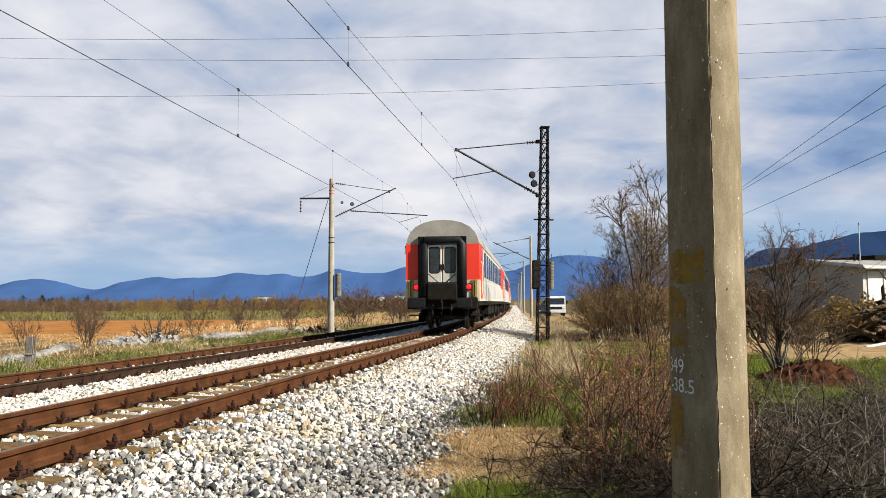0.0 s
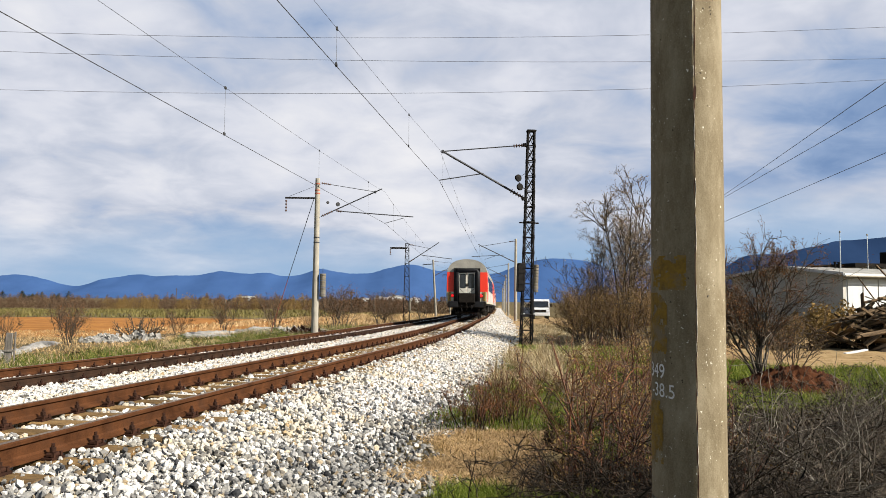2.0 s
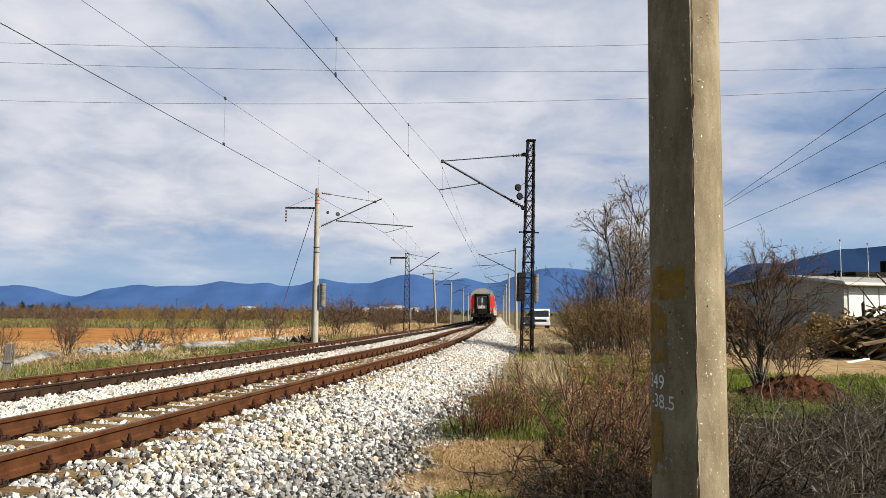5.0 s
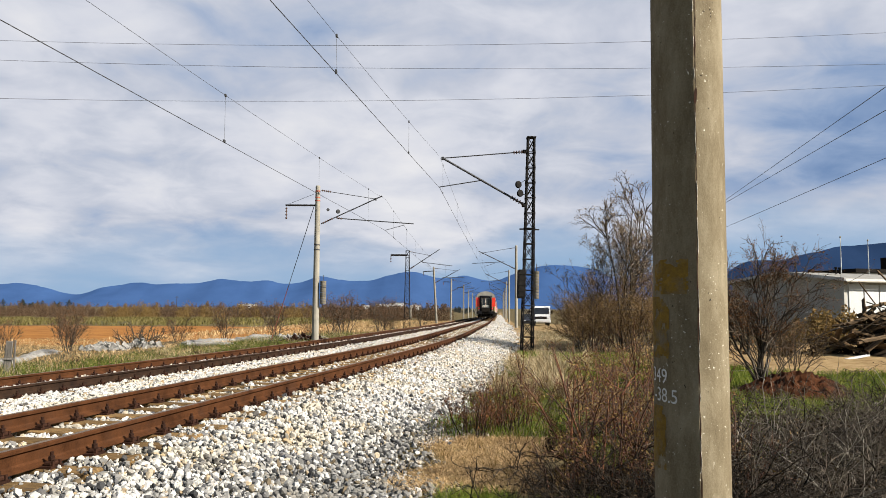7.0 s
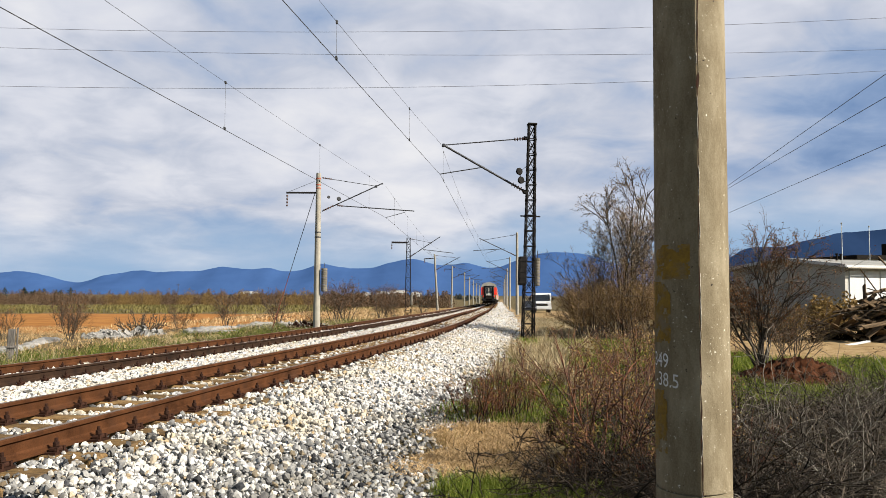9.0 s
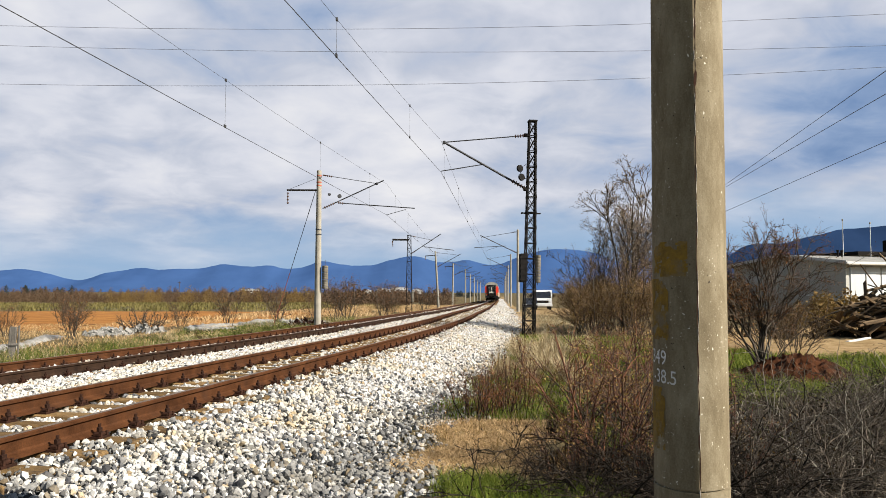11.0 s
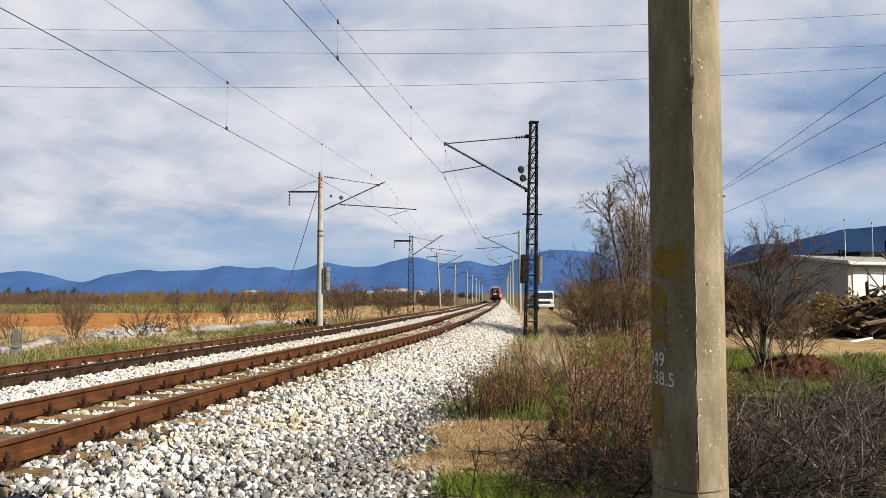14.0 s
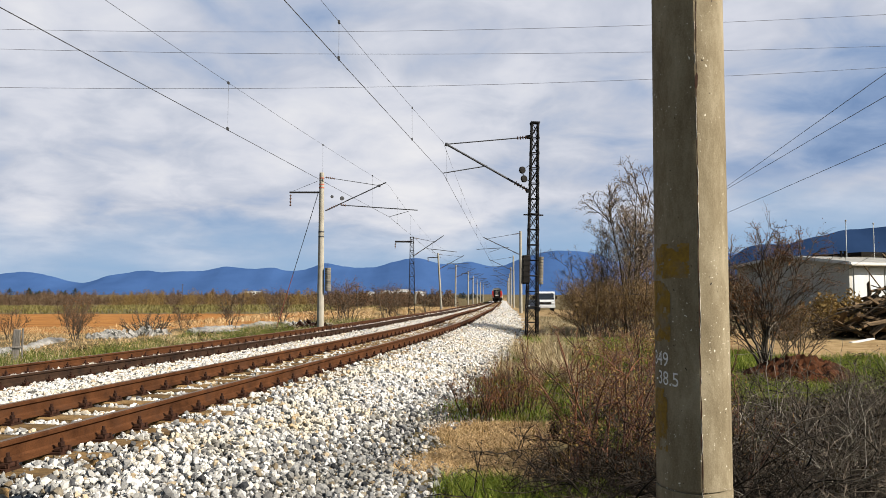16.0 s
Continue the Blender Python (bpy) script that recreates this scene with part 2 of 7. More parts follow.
M_STONE = stone_material("crushed_limestone", 0.76)
M_STONE_PALE = stone_material("pale_limestone", 0.84, 0.4)
M_STONE_GREY = stone_material("soiled_limestone", 0.34)
M_SOIL = soil_material()
M_HILL = mountain_material("haze_painted_hills", 0.94)
# same hills at a lower share: cloud shade painted into the right hill
M_HILL_SHADED = mountain_material("cloud_shaded_blue_hill", 0.37)
M_BED = bed_material()
M_MORTAR = surface("pale_mortar", (0.14, 0.12, 0.09), (0.42, 0.39, 0.33), 30, 0.9, 0.0, 0.2, 120)
M_RAIL = surface("rusty_rail_steel", (0.0232, 0.0089, 0.0035), (0.0713, 0.0279, 0.0109), 4, 0.75, 0.15, 0.25, 70, (0.0388, 0.0194, 0.0116), 0.5)
M_DARKRAIL = surface("grimy_rail_steel", (0.0093, 0.0062, 0.0047), (0.0349, 0.0186, 0.0109), 4, 0.8, 0.1, 0.25, 70)
M_RUN = surface("worn_rail_head", (0.0697, 0.0465, 0.0295), (0.1318, 0.093, 0.0605), 3, 0.5, 0.35, 0.1, 80)
M_TIE = surface("weathered_sleeper", (0.05, 0.03, 0.013), (0.19, 0.118, 0.05), 5, 0.9, 0.0, 0.5, 60, (0.0543, 0.0388, 0.0271), 0.6, spread=0.3, stretch=(1, 4, 4))
M_CLIP = surface("rusty_fastening", (0.0093, 0.0054, 0.0039), (0.0372, 0.0163, 0.0101), 14, 0.8, 0.2, 0.3, 90)
M_CONC = surface("pale_mast_concrete", (0.155, 0.1395, 0.1124), (0.2325, 0.2131, 0.1744), 2, 0.9, 0.0, 0.2, 40, spread=0.12)
M_STEEL = surface("dark_painted_lattice_steel", (0.0047, 0.0047, 0.0047), (0.0186, 0.0163, 0.0147), 6, 0.8, 0.0, 0.2, 60)
M_ARM = surface("galvanised_tube", (0.0155, 0.0155, 0.017), (0.0465, 0.0465, 0.0481), 8, 0.6, 0.4, 0.1, 60)
M_WIRE = surface("weathered_copper_wire", (0.0232, 0.0232, 0.0248), (0.0543, 0.0527, 0.0504), 3, 0.6, 0.3, 0.0, 30)
M_PORC = surface("brown_insulator_glaze", (0.0388, 0.0232, 0.0194), (0.093, 0.0543, 0.0388), 20, 0.25, 0.0, 0.0, 60)
M_WEIGHT = surface("cast_counterweight", (0.07, 0.06, 0.045), (0.14, 0.125, 0.098), 9, 0.9, 0.0, 0.3, 60, spread=0.15)
M_YELLOW = surface("flaking_yellow_paint", (0.10, 0.066, 0.02), (0.20, 0.118, 0.02), 24, 0.85, 0.0, 0.4, 80, (0.125, 0.10, 0.065), 0.95)
M_WHITE = surface("white_paint", (0.3565, 0.3488, 0.3332), (0.5115, 0.5038, 0.4805), 10, 0.7, 0.0, 0.1, 60)
M_SLEEVE = surface("faded_red_sleeve", (0.1318, 0.0349, 0.0271), (0.2093, 0.0659, 0.0504), 10, 0.8)
M_ORANGE = surface("red_marking_paint", (0.20, 0.045, 0.025), (0.32, 0.085, 0.05), 10, 0.7)


# ---- mesh tools ----
class Shape:
    """Gathers vertices and faces of one part."""

    def __init__(self):
        self.v, self.f = [], []

    def add(self, verts, faces):
        n = len(self.v)
        self.v.extend(tuple(p) for p in verts)
        self.f.extend(tuple(i + n for i in q) for q in faces)
        return self

    def box(self, lo, hi, bevel=0.0, m=None):
        (x0, y0, z0), (x1, y1, z1) = lo, hi
        if bevel:
            c = bevel
            ring = [(x0 + c, y0), (x1 - c, y0), (x1, y0 + c), (x1, y1 - c), (x1 - c, y1), (x0 + c, y1), (x0, y1 - c), (x0, y0 + c)]
            inner = [(x0 + c, y0 + c), (x1 - c, y0 + c), (x1 - c, y0 + c), (x1 - c, y1 - c), (x1 - c, y1 - c), (x0 + c, y1 - c), (x0 + c, y1 - c), (x0 + c, y0 + c)]
            v = [(x, y, z0) for x, y in inner] + [(x, y, z0 + c) for x, y in ring] + [(x, y, z1 - c) for x, y in ring] + [(x, y, z1) for x, y in inner]
            f = []
            for k in range(3):
                for i in range(8):
                    j = (i + 1) % 8
                    f.append((k * 8 + i, k * 8 + j, k * 8 + 8 + j, k * 8 + 8 + i))
            f += [(7, 5, 3, 1), (24, 26, 28, 30)]
        else:
            v = [(x0, y0, z0), (x1, y0, z0), (x1, y1, z0), (x0, y1, z0), (x0, y0, z1), (x1, y0, z1), (x1, y1, z1), (x0, y1, z1)]
            f = [(3, 2, 1, 0), (4, 5, 6, 7), (0, 1, 5, 4), (1, 2, 6, 5), (2, 3, 7, 6), (3, 0, 4, 7)]
        if m is not None:
            v = [m @ Vector(p) for p in v]
        return self.add(v, f)

    def tube(self, points, radii, sides=6, cap=True):
        """A round bar along points; radii is one number or one for each point."""
        pts = [Vector(p) for p in points]
        if not hasattr(radii, "__len__"):
            radii = [radii] * len(pts)
        v, f = [], []
        for i, p in enumerate(pts):
            d = pts[min(i + 1, len(pts) - 1)] - pts[max(i - 1, 0)]
            d = d.normalized() if d.length > 1e-9 else Vector((0, 0, 1))
            a = d.cross(Vector((0, 0, 1)) if abs(d.z) < 0.9 else Vector((1, 0, 0))).normalized()
            b = d.cross(a)
            for k in range(sides):
                w = 2 * math.pi * k / sides
                v.append(p + (a * math.cos(w) + b * math.sin(w)) * radii[i])
        for i in range(len(pts) - 1):
            for k in range(sides):
                j = (k + 1) % sides
                f.append((i * sides + k, i * sides + j, (i + 1) * sides + j, (i + 1) * sides + k))
        if cap:
            f.append(tuple(range(sides - 1, -1, -1)))
            f.append(tuple(range((len(pts) - 1) * sides, len(pts) * sides)))
        return self.add(v, f)

    def turned(self, profile, sides=16, m=None):
        """A turned form about z from (radius, height) pairs."""
        v, f = [], []
        for r, z in profile:
            for k in range(sides):
                w = 2 * math.pi * k / sides
                v.append(Vector((r * math.cos(w), r * math.sin(w), z)))
        for i in range(len(profile) - 1):
            for k in range(sides):
                j = (k + 1) % sides
                f.append((i * sides + k, i * sides + j, (i + 1) * sides + j, (i + 1) * sides + k))
        f.append(tuple(range(sides - 1, -1, -1)))
        f.append(tuple(range((len(profile) - 1) * sides, len(profile) * sides)))
        if m is not None:
            v = [m @ p for p in v]
        return self.add(v, f)

    def prism(self, outline, a, b, axis="y"):
        """An outline (pairs) drawn out along an axis from a to b."""
        n = len(outline)
        put = {"y": lambda p, q: (p[0], q, p[1]), "x": lambda p, q: (q, p[0], p[1]), "z": lambda p, q: (p[0], p[1], q)}[axis]
        v = [put(p, a) for p in outline] + [put(p, b) for p in outline]
        f = [(i, (i + 1) % n, n + (i + 1) % n, n + i) for i in range(n)]
        f += [tuple(range(n - 1, -1, -1)), tuple(range(n, 2 * n))]
        return self.add(v, f)

    def mesh(self, name, material, smooth=False):
        me = bpy.data.meshes.new(name)
        me.from_pydata([tuple(p) for p in self.v], [], self.f)
        if material:
            me.materials.append(material)
        bm = bmesh.new()
        bm.from_mesh(me)
        if len(self.f) < 60000:
            bmesh.ops.recalc_face_normals(bm, faces=bm.faces)
        bm.to_mesh(me)
        bm.free()
        if smooth:
            for p in me.polygons:
                p.use_smooth = True
        return me


def part(name, shape, material, parent=None, label="", m=None, smooth=False):
    """One mesh object under a thing or a part."""
    me = shape if isinstance(shape, bpy.types.Mesh) else shape.mesh(name, material, smooth)
    ob = new(name, me)
    ob.parent = parent
    if m is not None:
        ob.matrix_basis = m
    return tagged(ob, label)


def thing(name, m, label, category, group="", kind=""):
    ob = new(name)
    ob.empty_display_size = 0.2
    ob.matrix_basis = m
    return tagged(ob, label, category, group, kind)


def soup(name, verts, faces, material, flat=False):
    """A mesh from numpy arrays of vertices and equal-sided faces."""
    me = bpy.data.meshes.new(name)
    verts, faces = np.asarray(verts, np.float32), np.asarray(faces, np.int32)
    n, k = faces.shape
    me.vertices.add(len(verts))
    me.vertices.foreach_set("co", verts.ravel())
    me.loops.add(n * k)
    me.loops.foreach_set("vertex_index", faces.ravel())
    me.polygons.add(n)
    me.polygons.foreach_set("loop_start", np.arange(0, n * k, k, dtype=np.int32))
    me.update(calc_edges=True)
    me.materials.append(material)
    if flat:
        me.shade_flat()
    return me


rng = np.random.default_rng(7)


# ---- plan of the line ----
def smooth_line(knots):
    """A natural cubic spline through (y, x) knots; straight beyond its ends."""
    y = np.array([k[0] for k in knots], float)
    x = np.array([k[1] for k in knots], float)
    n, h = len(y), np.diff(y)
    a, r = np.eye(n), np.zeros(n)
    for i in range(1, n - 1):
        a[i, i - 1:i + 2] = h[i - 1], 2 * (h[i - 1] + h[i]), h[i]
        r[i] = 6 * ((x[i + 1] - x[i]) / h[i] - (x[i] - x[i - 1]) / h[i - 1])
    m = np.linalg.solve(a, r)

    def at(q):
        q = np.asarray(q, float)
        i = np.clip(np.searchsorted(y, q) - 1, 0, n - 2)
        c = np.clip(q, y[0], y[-1])
        d, e = c - y[i], y[i + 1] - c
        v = (m[i] * e ** 3 + m[i + 1] * d ** 3) / (6 * h[i]) + (x[i] / h[i] - m[i] * h[i] / 6) * e + (x[i + 1] / h[i] - m[i + 1] * h[i] / 6) * d
        s0 = (x[1] - x[0]) / h[0] - h[0] * m[1] / 6
        s1 = (x[-1] - x[-2]) / h[-1] + h[-1] * m[-2] / 6
        return v + np.minimum(q - y[0], 0) * s0 + np.maximum(q - y[-1], 0) * s1
    return at


near_x = smooth_line([(-6, -6.56), (6.1, -4.37), (14.8, -2.80), (28.6, -0.52), (46.9, 1.47), (72, 3.80), (113, 7.10), (160, 10.9), (221, 15.85)])
gap_at = smooth_line([(-6, 6.0), (13.6, 5.75), (35, 5.15), (50, 4.8), (85, 4.2), (120, 4.0), (221, 4.0)])


track_fall = smooth_line([(-20, 0), (20, 0), (38, -0.03), (60, -0.15), (90, -0.40), (125, -0.64), (173, -0.98), (221, -1.30), (330, -1.95), (460, -2.6)])


def near_z(y):
    return track_fall(np.clip(np.asarray(y, float), -20, 460))


def plain_z(y):
    return -0.0035 * np.clip(np.asarray(y, float) - 60, 0, 200)


def far_x(y):
    return near_x(y) - gap_at(y)


def far_z(y):
    return near_z(y) - 0.30 + 0.12 * np.clip((np.asarray(y, float) - 60) / 60, 0, 1)


def lateral(x, y):
    """Metres to the right of the near track's centre."""
    return (x - near_x(y)) * 0.986


def bed_z(x, y):
    """Top of the ballast bed across the two tracks."""
    d, g = lateral(x, y), gap_at(y)
    drop = far_z(y) - near_z(y)
    return near_z(y) + np.interp(d, [-100, -1.36, -1.35, 1.35, 1.6, 3.35, 3.6], [-0.235, -0.235, -0.265, -0.265, -0.235, -0.58, -0.66]) + np.where(
        d < -1.5, drop * np.clip((-d - 1.5) / np.maximum(g - 3.0, 0.5), 0, 1), 0) + np.where(d < -g - 1.6, (d + g + 1.6) * 0.42, 0)


def ground_z(x, y):
    x, y = np.asarray(x, float), np.asarray(y, float)
    d, g = lateral(x, y), gap_at(y)
    z0, z1 = near_z(y), plain_z(y)
    z1 = z0 + (z1 - z0) * np.clip((-d - g - 6) / 14, 0, 1)
    right = z0 - 0.58 + 0.05 * np.sin(x * 1.1 + y * 0.7) * np.cos(y * 0.55 - x * 0.3) - 0.004 * np.clip(d - 25, 0, 300)
    left = z1 - 0.92 + 0.05 * np.sin(x * 0.9 + 1.0) * np.cos(y * 0.8) - 0.6 * np.clip((-d - g - 6) / 22, 0, 1) - 0.0035 * np.clip(-d - 40, 0, 500)
    under = bed_z(x, y) - 0.14
    z = np.where(d > 3.0, right, np.where(d < -g - 2.2, left, under))
    # a spoil heap beside the thorn bush
    z = z + 0.13 * np.exp(-(((x - 7.5) / 1.0) ** 2 + ((y - 16.2) / 1.2) ** 2))
    return z


def build_ground():
    def steps(lo, fine_lo, fine_hi, hi, s, grow):
        mid = list(np.arange(fine_lo, fine_hi, s))
        a, b, q = [], [], s
        v = fine_hi
        while v < hi:
            b.append(v)
            q *= grow
            v += q
        v, q = fine_lo - s, s
        while v > lo:
            a.append(v)
            q *= grow
            v -= q
        return np.array([lo] + a[::-1] + mid + b + [hi])
    xs = steps(-3800, -16, 26, 3800, 0.33, 1.12)
    ys = steps(-80, 2, 60, 4300, 0.33, 1.06)
    gx, gy = np.meshgrid(xs, ys)
    gz = ground_z(gx, gy)
    v = np.stack([gx, gy, gz], -1).reshape(-1, 3)
    nx, ny = len(xs), len(ys)
    i = (np.arange(ny - 1)[:, None] * nx + np.arange(nx - 1)).ravel()
    me = soup("ground", v, np.stack([i, i + 1, i + 1 + nx, i + nx], 1), M_SOIL)
    x, y = v[:, 0], v[:, 1]
    d, g = lateral(x, y), gap_at(y)
    wob = 0.8 * np.sin(x * 0.35 + y * 0.21) + 0.5 * np.sin(y * 0.9 - x * 0.6)
    box = lambda a, lo, hi, s: 1 / (1 + np.exp(-(a - lo) / s)) / (1 + np.exp((a - hi) / s))
    dirt = box(d + wob * 0.2, 2.0, 4.3, 0.25) * box(y, 26, 900, 3)
    dirt = np.maximum(dirt, box(y + wob * 1.5 - 0.15 * (x - 10), 20.5, 38, 0.8) * box(x, 8.5, 60, 1.0))
    dirt = np.maximum(dirt, box(y, 60, 110, 4) * box(d, 5, 12, 1.0))
    green = box(d, 4.2, 60, 0.5) * box(y, 9, 22, 2.0) * (0.5 + 0.28 * wob)
    green = np.maximum(green, box(d, 4.5, 9, 0.5) * box(y, 3, 7.2, 0.5) * 0.85)
    green = np.maximum(green, box(-d - g, 2.4, 5.6, 0.5) * (0.55 + 0.2 * wob))
    green = np.maximum(green, box(y, 118, 235, 6) * box(-d - g, 30, 3000, 5) * (0.42 + 0.2 * wob))
    green = np.maximum(green, box(y, 330, 9000, 40) * 0.25)
    field = box(y + 0.10 * x + wob, 47, 105, 3) * box(-d - g, 11, 4000, 2.5)
    soil = np.stack([dirt, green, field, np.ones_like(x)], 1).clip(0, 1).astype(np.float32)
    at = me.color_attributes.new("soil", "FLOAT_COLOR", "POINT")
    at.data.foreach_set("color", soil.ravel())
    for p in me.polygons:
        p.use_smooth = True
    tagged(new("ground", me), "uneven soil with dry grass, dirt and ploughed field", "ground", kind="structure")


build_ground()


def build_hills():
    """Two ridges of blue hills far behind the plain."""
    def ridge(name, y0, hills, x0, x1, n, seed, mat):
        xs = np.linspace(x0, x1, n)
        h = np.zeros(n)
        for c, top, w in hills:
            h = np.maximum(h, top * np.exp(-np.abs((xs - c) / w) ** 2.2))
        h = np.convolve(np.pad(h, 4, mode="edge"), np.ones(9) / 9, "valid")
        rough = np.array([noise.fractal(Vector((x * 0.006, seed, 0)), 0.9, 2.1, 6) for x in xs])
        h = np.maximum(h + rough * 7, -20)
        rows = 7
        v, f = [], []
        for k in range(rows):
            t = k / (rows - 1)
            for x, q in zip(xs, h):
                v.append((x, y0 - 500 * (1 - t) + 60 * noise.noise(Vector((x * 0.004, t * 3, seed))), -25 + (q + 25) * t ** 1.4))
        for k in range(rows - 1):
            for i in range(n - 1):
                a = k * n + i
                f.append((a, a + 1, a + 1 + n, a + n))
        me = soup(name, v, f, mat)
        tagged(new(name, me), "distant wooded hills with blue haze painted in", "backdrop", kind="structure")
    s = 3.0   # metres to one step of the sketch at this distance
    P = lambda u: (u - 784) * s
    Hh = lambda v: (520 - v) * s
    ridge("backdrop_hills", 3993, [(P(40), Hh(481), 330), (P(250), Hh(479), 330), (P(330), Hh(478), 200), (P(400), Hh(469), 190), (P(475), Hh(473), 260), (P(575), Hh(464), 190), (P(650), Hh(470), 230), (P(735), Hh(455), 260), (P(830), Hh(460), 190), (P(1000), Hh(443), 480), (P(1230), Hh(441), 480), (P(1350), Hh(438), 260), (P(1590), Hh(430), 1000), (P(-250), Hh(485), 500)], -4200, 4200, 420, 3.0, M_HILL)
    # the nearer ridge to the right carries cloud shade in its colour
    k = 3400 / 3993
    ridge("backdrop_hill_near", 3400, [(P(1350) * k, Hh(430) * k, 260 * k), (P(1590) * k, Hh(400) * k, 1000 * k)], 700, 4200, 240, 3.0, M_HILL_SHADED)


build_hills()


# ---- ballast and tracks ----
def build_ballast():
    ys = np.concatenate([np.arange(-12, 40, 0.5), np.arange(40, 120, 1.5), np.arange(120, 460, 5.0)])
    prof = np.concatenate([np.linspace(-3.0, -1.6, 4), np.linspace(-1.4, 1.4, 4)])
    rows = []
    for y in ys:
        g = float(gap_at(y))
        ds = np.concatenate([-g + prof, np.linspace(-g + 1.7, -1.5, 5), np.linspace(-1.2, 1.55, 5), np.linspace(1.9, 3.6, 6)])
        x = near_x(y) + ds / 0.986
        rows.append(np.stack([x, np.full_like(x, y), bed_z(x, np.full_like(x, y)) - np.interp(y, [13, 18], [0.042, 0.014])], 1))
    v = np.array(rows)
    n = v.shape[1]
    i = (np.arange(len(ys) - 1)[:, None] * n + np.arange(n - 1)).ravel()
    me = soup("ballast", v.reshape(-1, 3), np.stack([i, i + 1, i + 1 + n, i + n], 1), M_BED)
    return tagged(new("ballast", me), "bed of white crushed limestone under the tracks", "ballast", kind="structure")


CUBE = np.array([(-1, -1, -1), (1, -1, -1), (1, 1, -1), (-1, 1, -1), (-1, -1, 1), (1, -1, 1), (1, 1, 1), (-1, 1, 1)], float)
CUBE_F = np.array([(0, 2, 1), (0, 3, 2), (4, 5, 6), (4, 6, 7), (0, 1, 5), (0, 5, 4), (1, 2, 6), (1, 6, 5), (2, 3, 7), (2, 7, 6), (3, 0, 4), (3, 4, 7)])


def turns(n):
    q = rng.normal(size=(n, 4))
    q /= np.linalg.norm(q, axis=1, keepdims=True)
    w, x, y, z = q.T
    return np.stack([np.stack([1 - 2 * (y * y + z * z), 2 * (x * y - z * w), 2 * (x * z + y * w)], 1),
                     np.stack([2 * (x * y + z * w), 1 - 2 * (x * x + z * z), 2 * (y * z - x * w)], 1),
                     np.stack([2 * (x * z - y * w), 2 * (y * z + x * w), 1 - 2 * (x * x + y * y)], 1)], 1)


GOLD = (1 + 5 ** 0.5) / 2
ICO = np.array([(-1, GOLD, 0), (1, GOLD, 0), (-1, -GOLD, 0), (1, -GOLD, 0), (0, -1, GOLD), (0, 1, GOLD), (0, -1, -GOLD), (0, 1, -GOLD), (GOLD, 0, -1), (GOLD, 0, 1), (-GOLD, 0, -1), (-GOLD, 0, 1)]) / 1.55
ICO_F = np.array([(0, 11, 5), (0, 5, 1), (0, 1, 7), (0, 7, 10), (0, 10, 11), (1, 5, 9), (5, 11, 4), (11, 10, 2), (10, 7, 6), (7, 1, 8), (3, 9, 4), (3, 4, 2), (3, 2, 6), (3, 6, 8), (3, 8, 9), (4, 9, 5), (2, 4, 11), (6, 2, 10), (8, 6, 7), (9, 8, 1)])


def rough_stones(p, size):
    """Broken stones with many facets, for the nearest stretch."""
    n = len(p)
    c = ICO[None] * rng.uniform(0.62, 1.12, (n, 12, 1)) + rng.uniform(-0.12, 0.12, (n, 12, 3))
    c = c * (size[:, None, None] * rng.uniform(0.55, 1.3, (n, 1, 3)))
    c = np.einsum("nij,nkj->nki", turns(n), c) + p[:, None]
    f = ICO_F[None] + (np.arange(n) * 12)[:, None, None]
    return c.reshape(-1, 3), f.reshape(-1, 3)


def stones_at(p, size):
    """Broken stones: cubes with pushed corners, turned at random."""
    n = len(p)
    c = CUBE[None] * rng.uniform(0.55, 1.0, (n, 8, 1)) + rng.uniform(-0.22, 0.22, (n, 8, 3))
    c = c * (size[:, None, None] * rng.uniform(0.6, 1.15, (n, 1, 3)))
    c = np.einsum("nij,nkj->nki", turns(n), c) + p[:, None]
    f = CUBE_F[None] + (np.arange(n) * 8)[:, None, None]
    return c.reshape(-1, 3), f.reshape(-1, 3)


FIRST_TIE = (-8.73, -8.5)


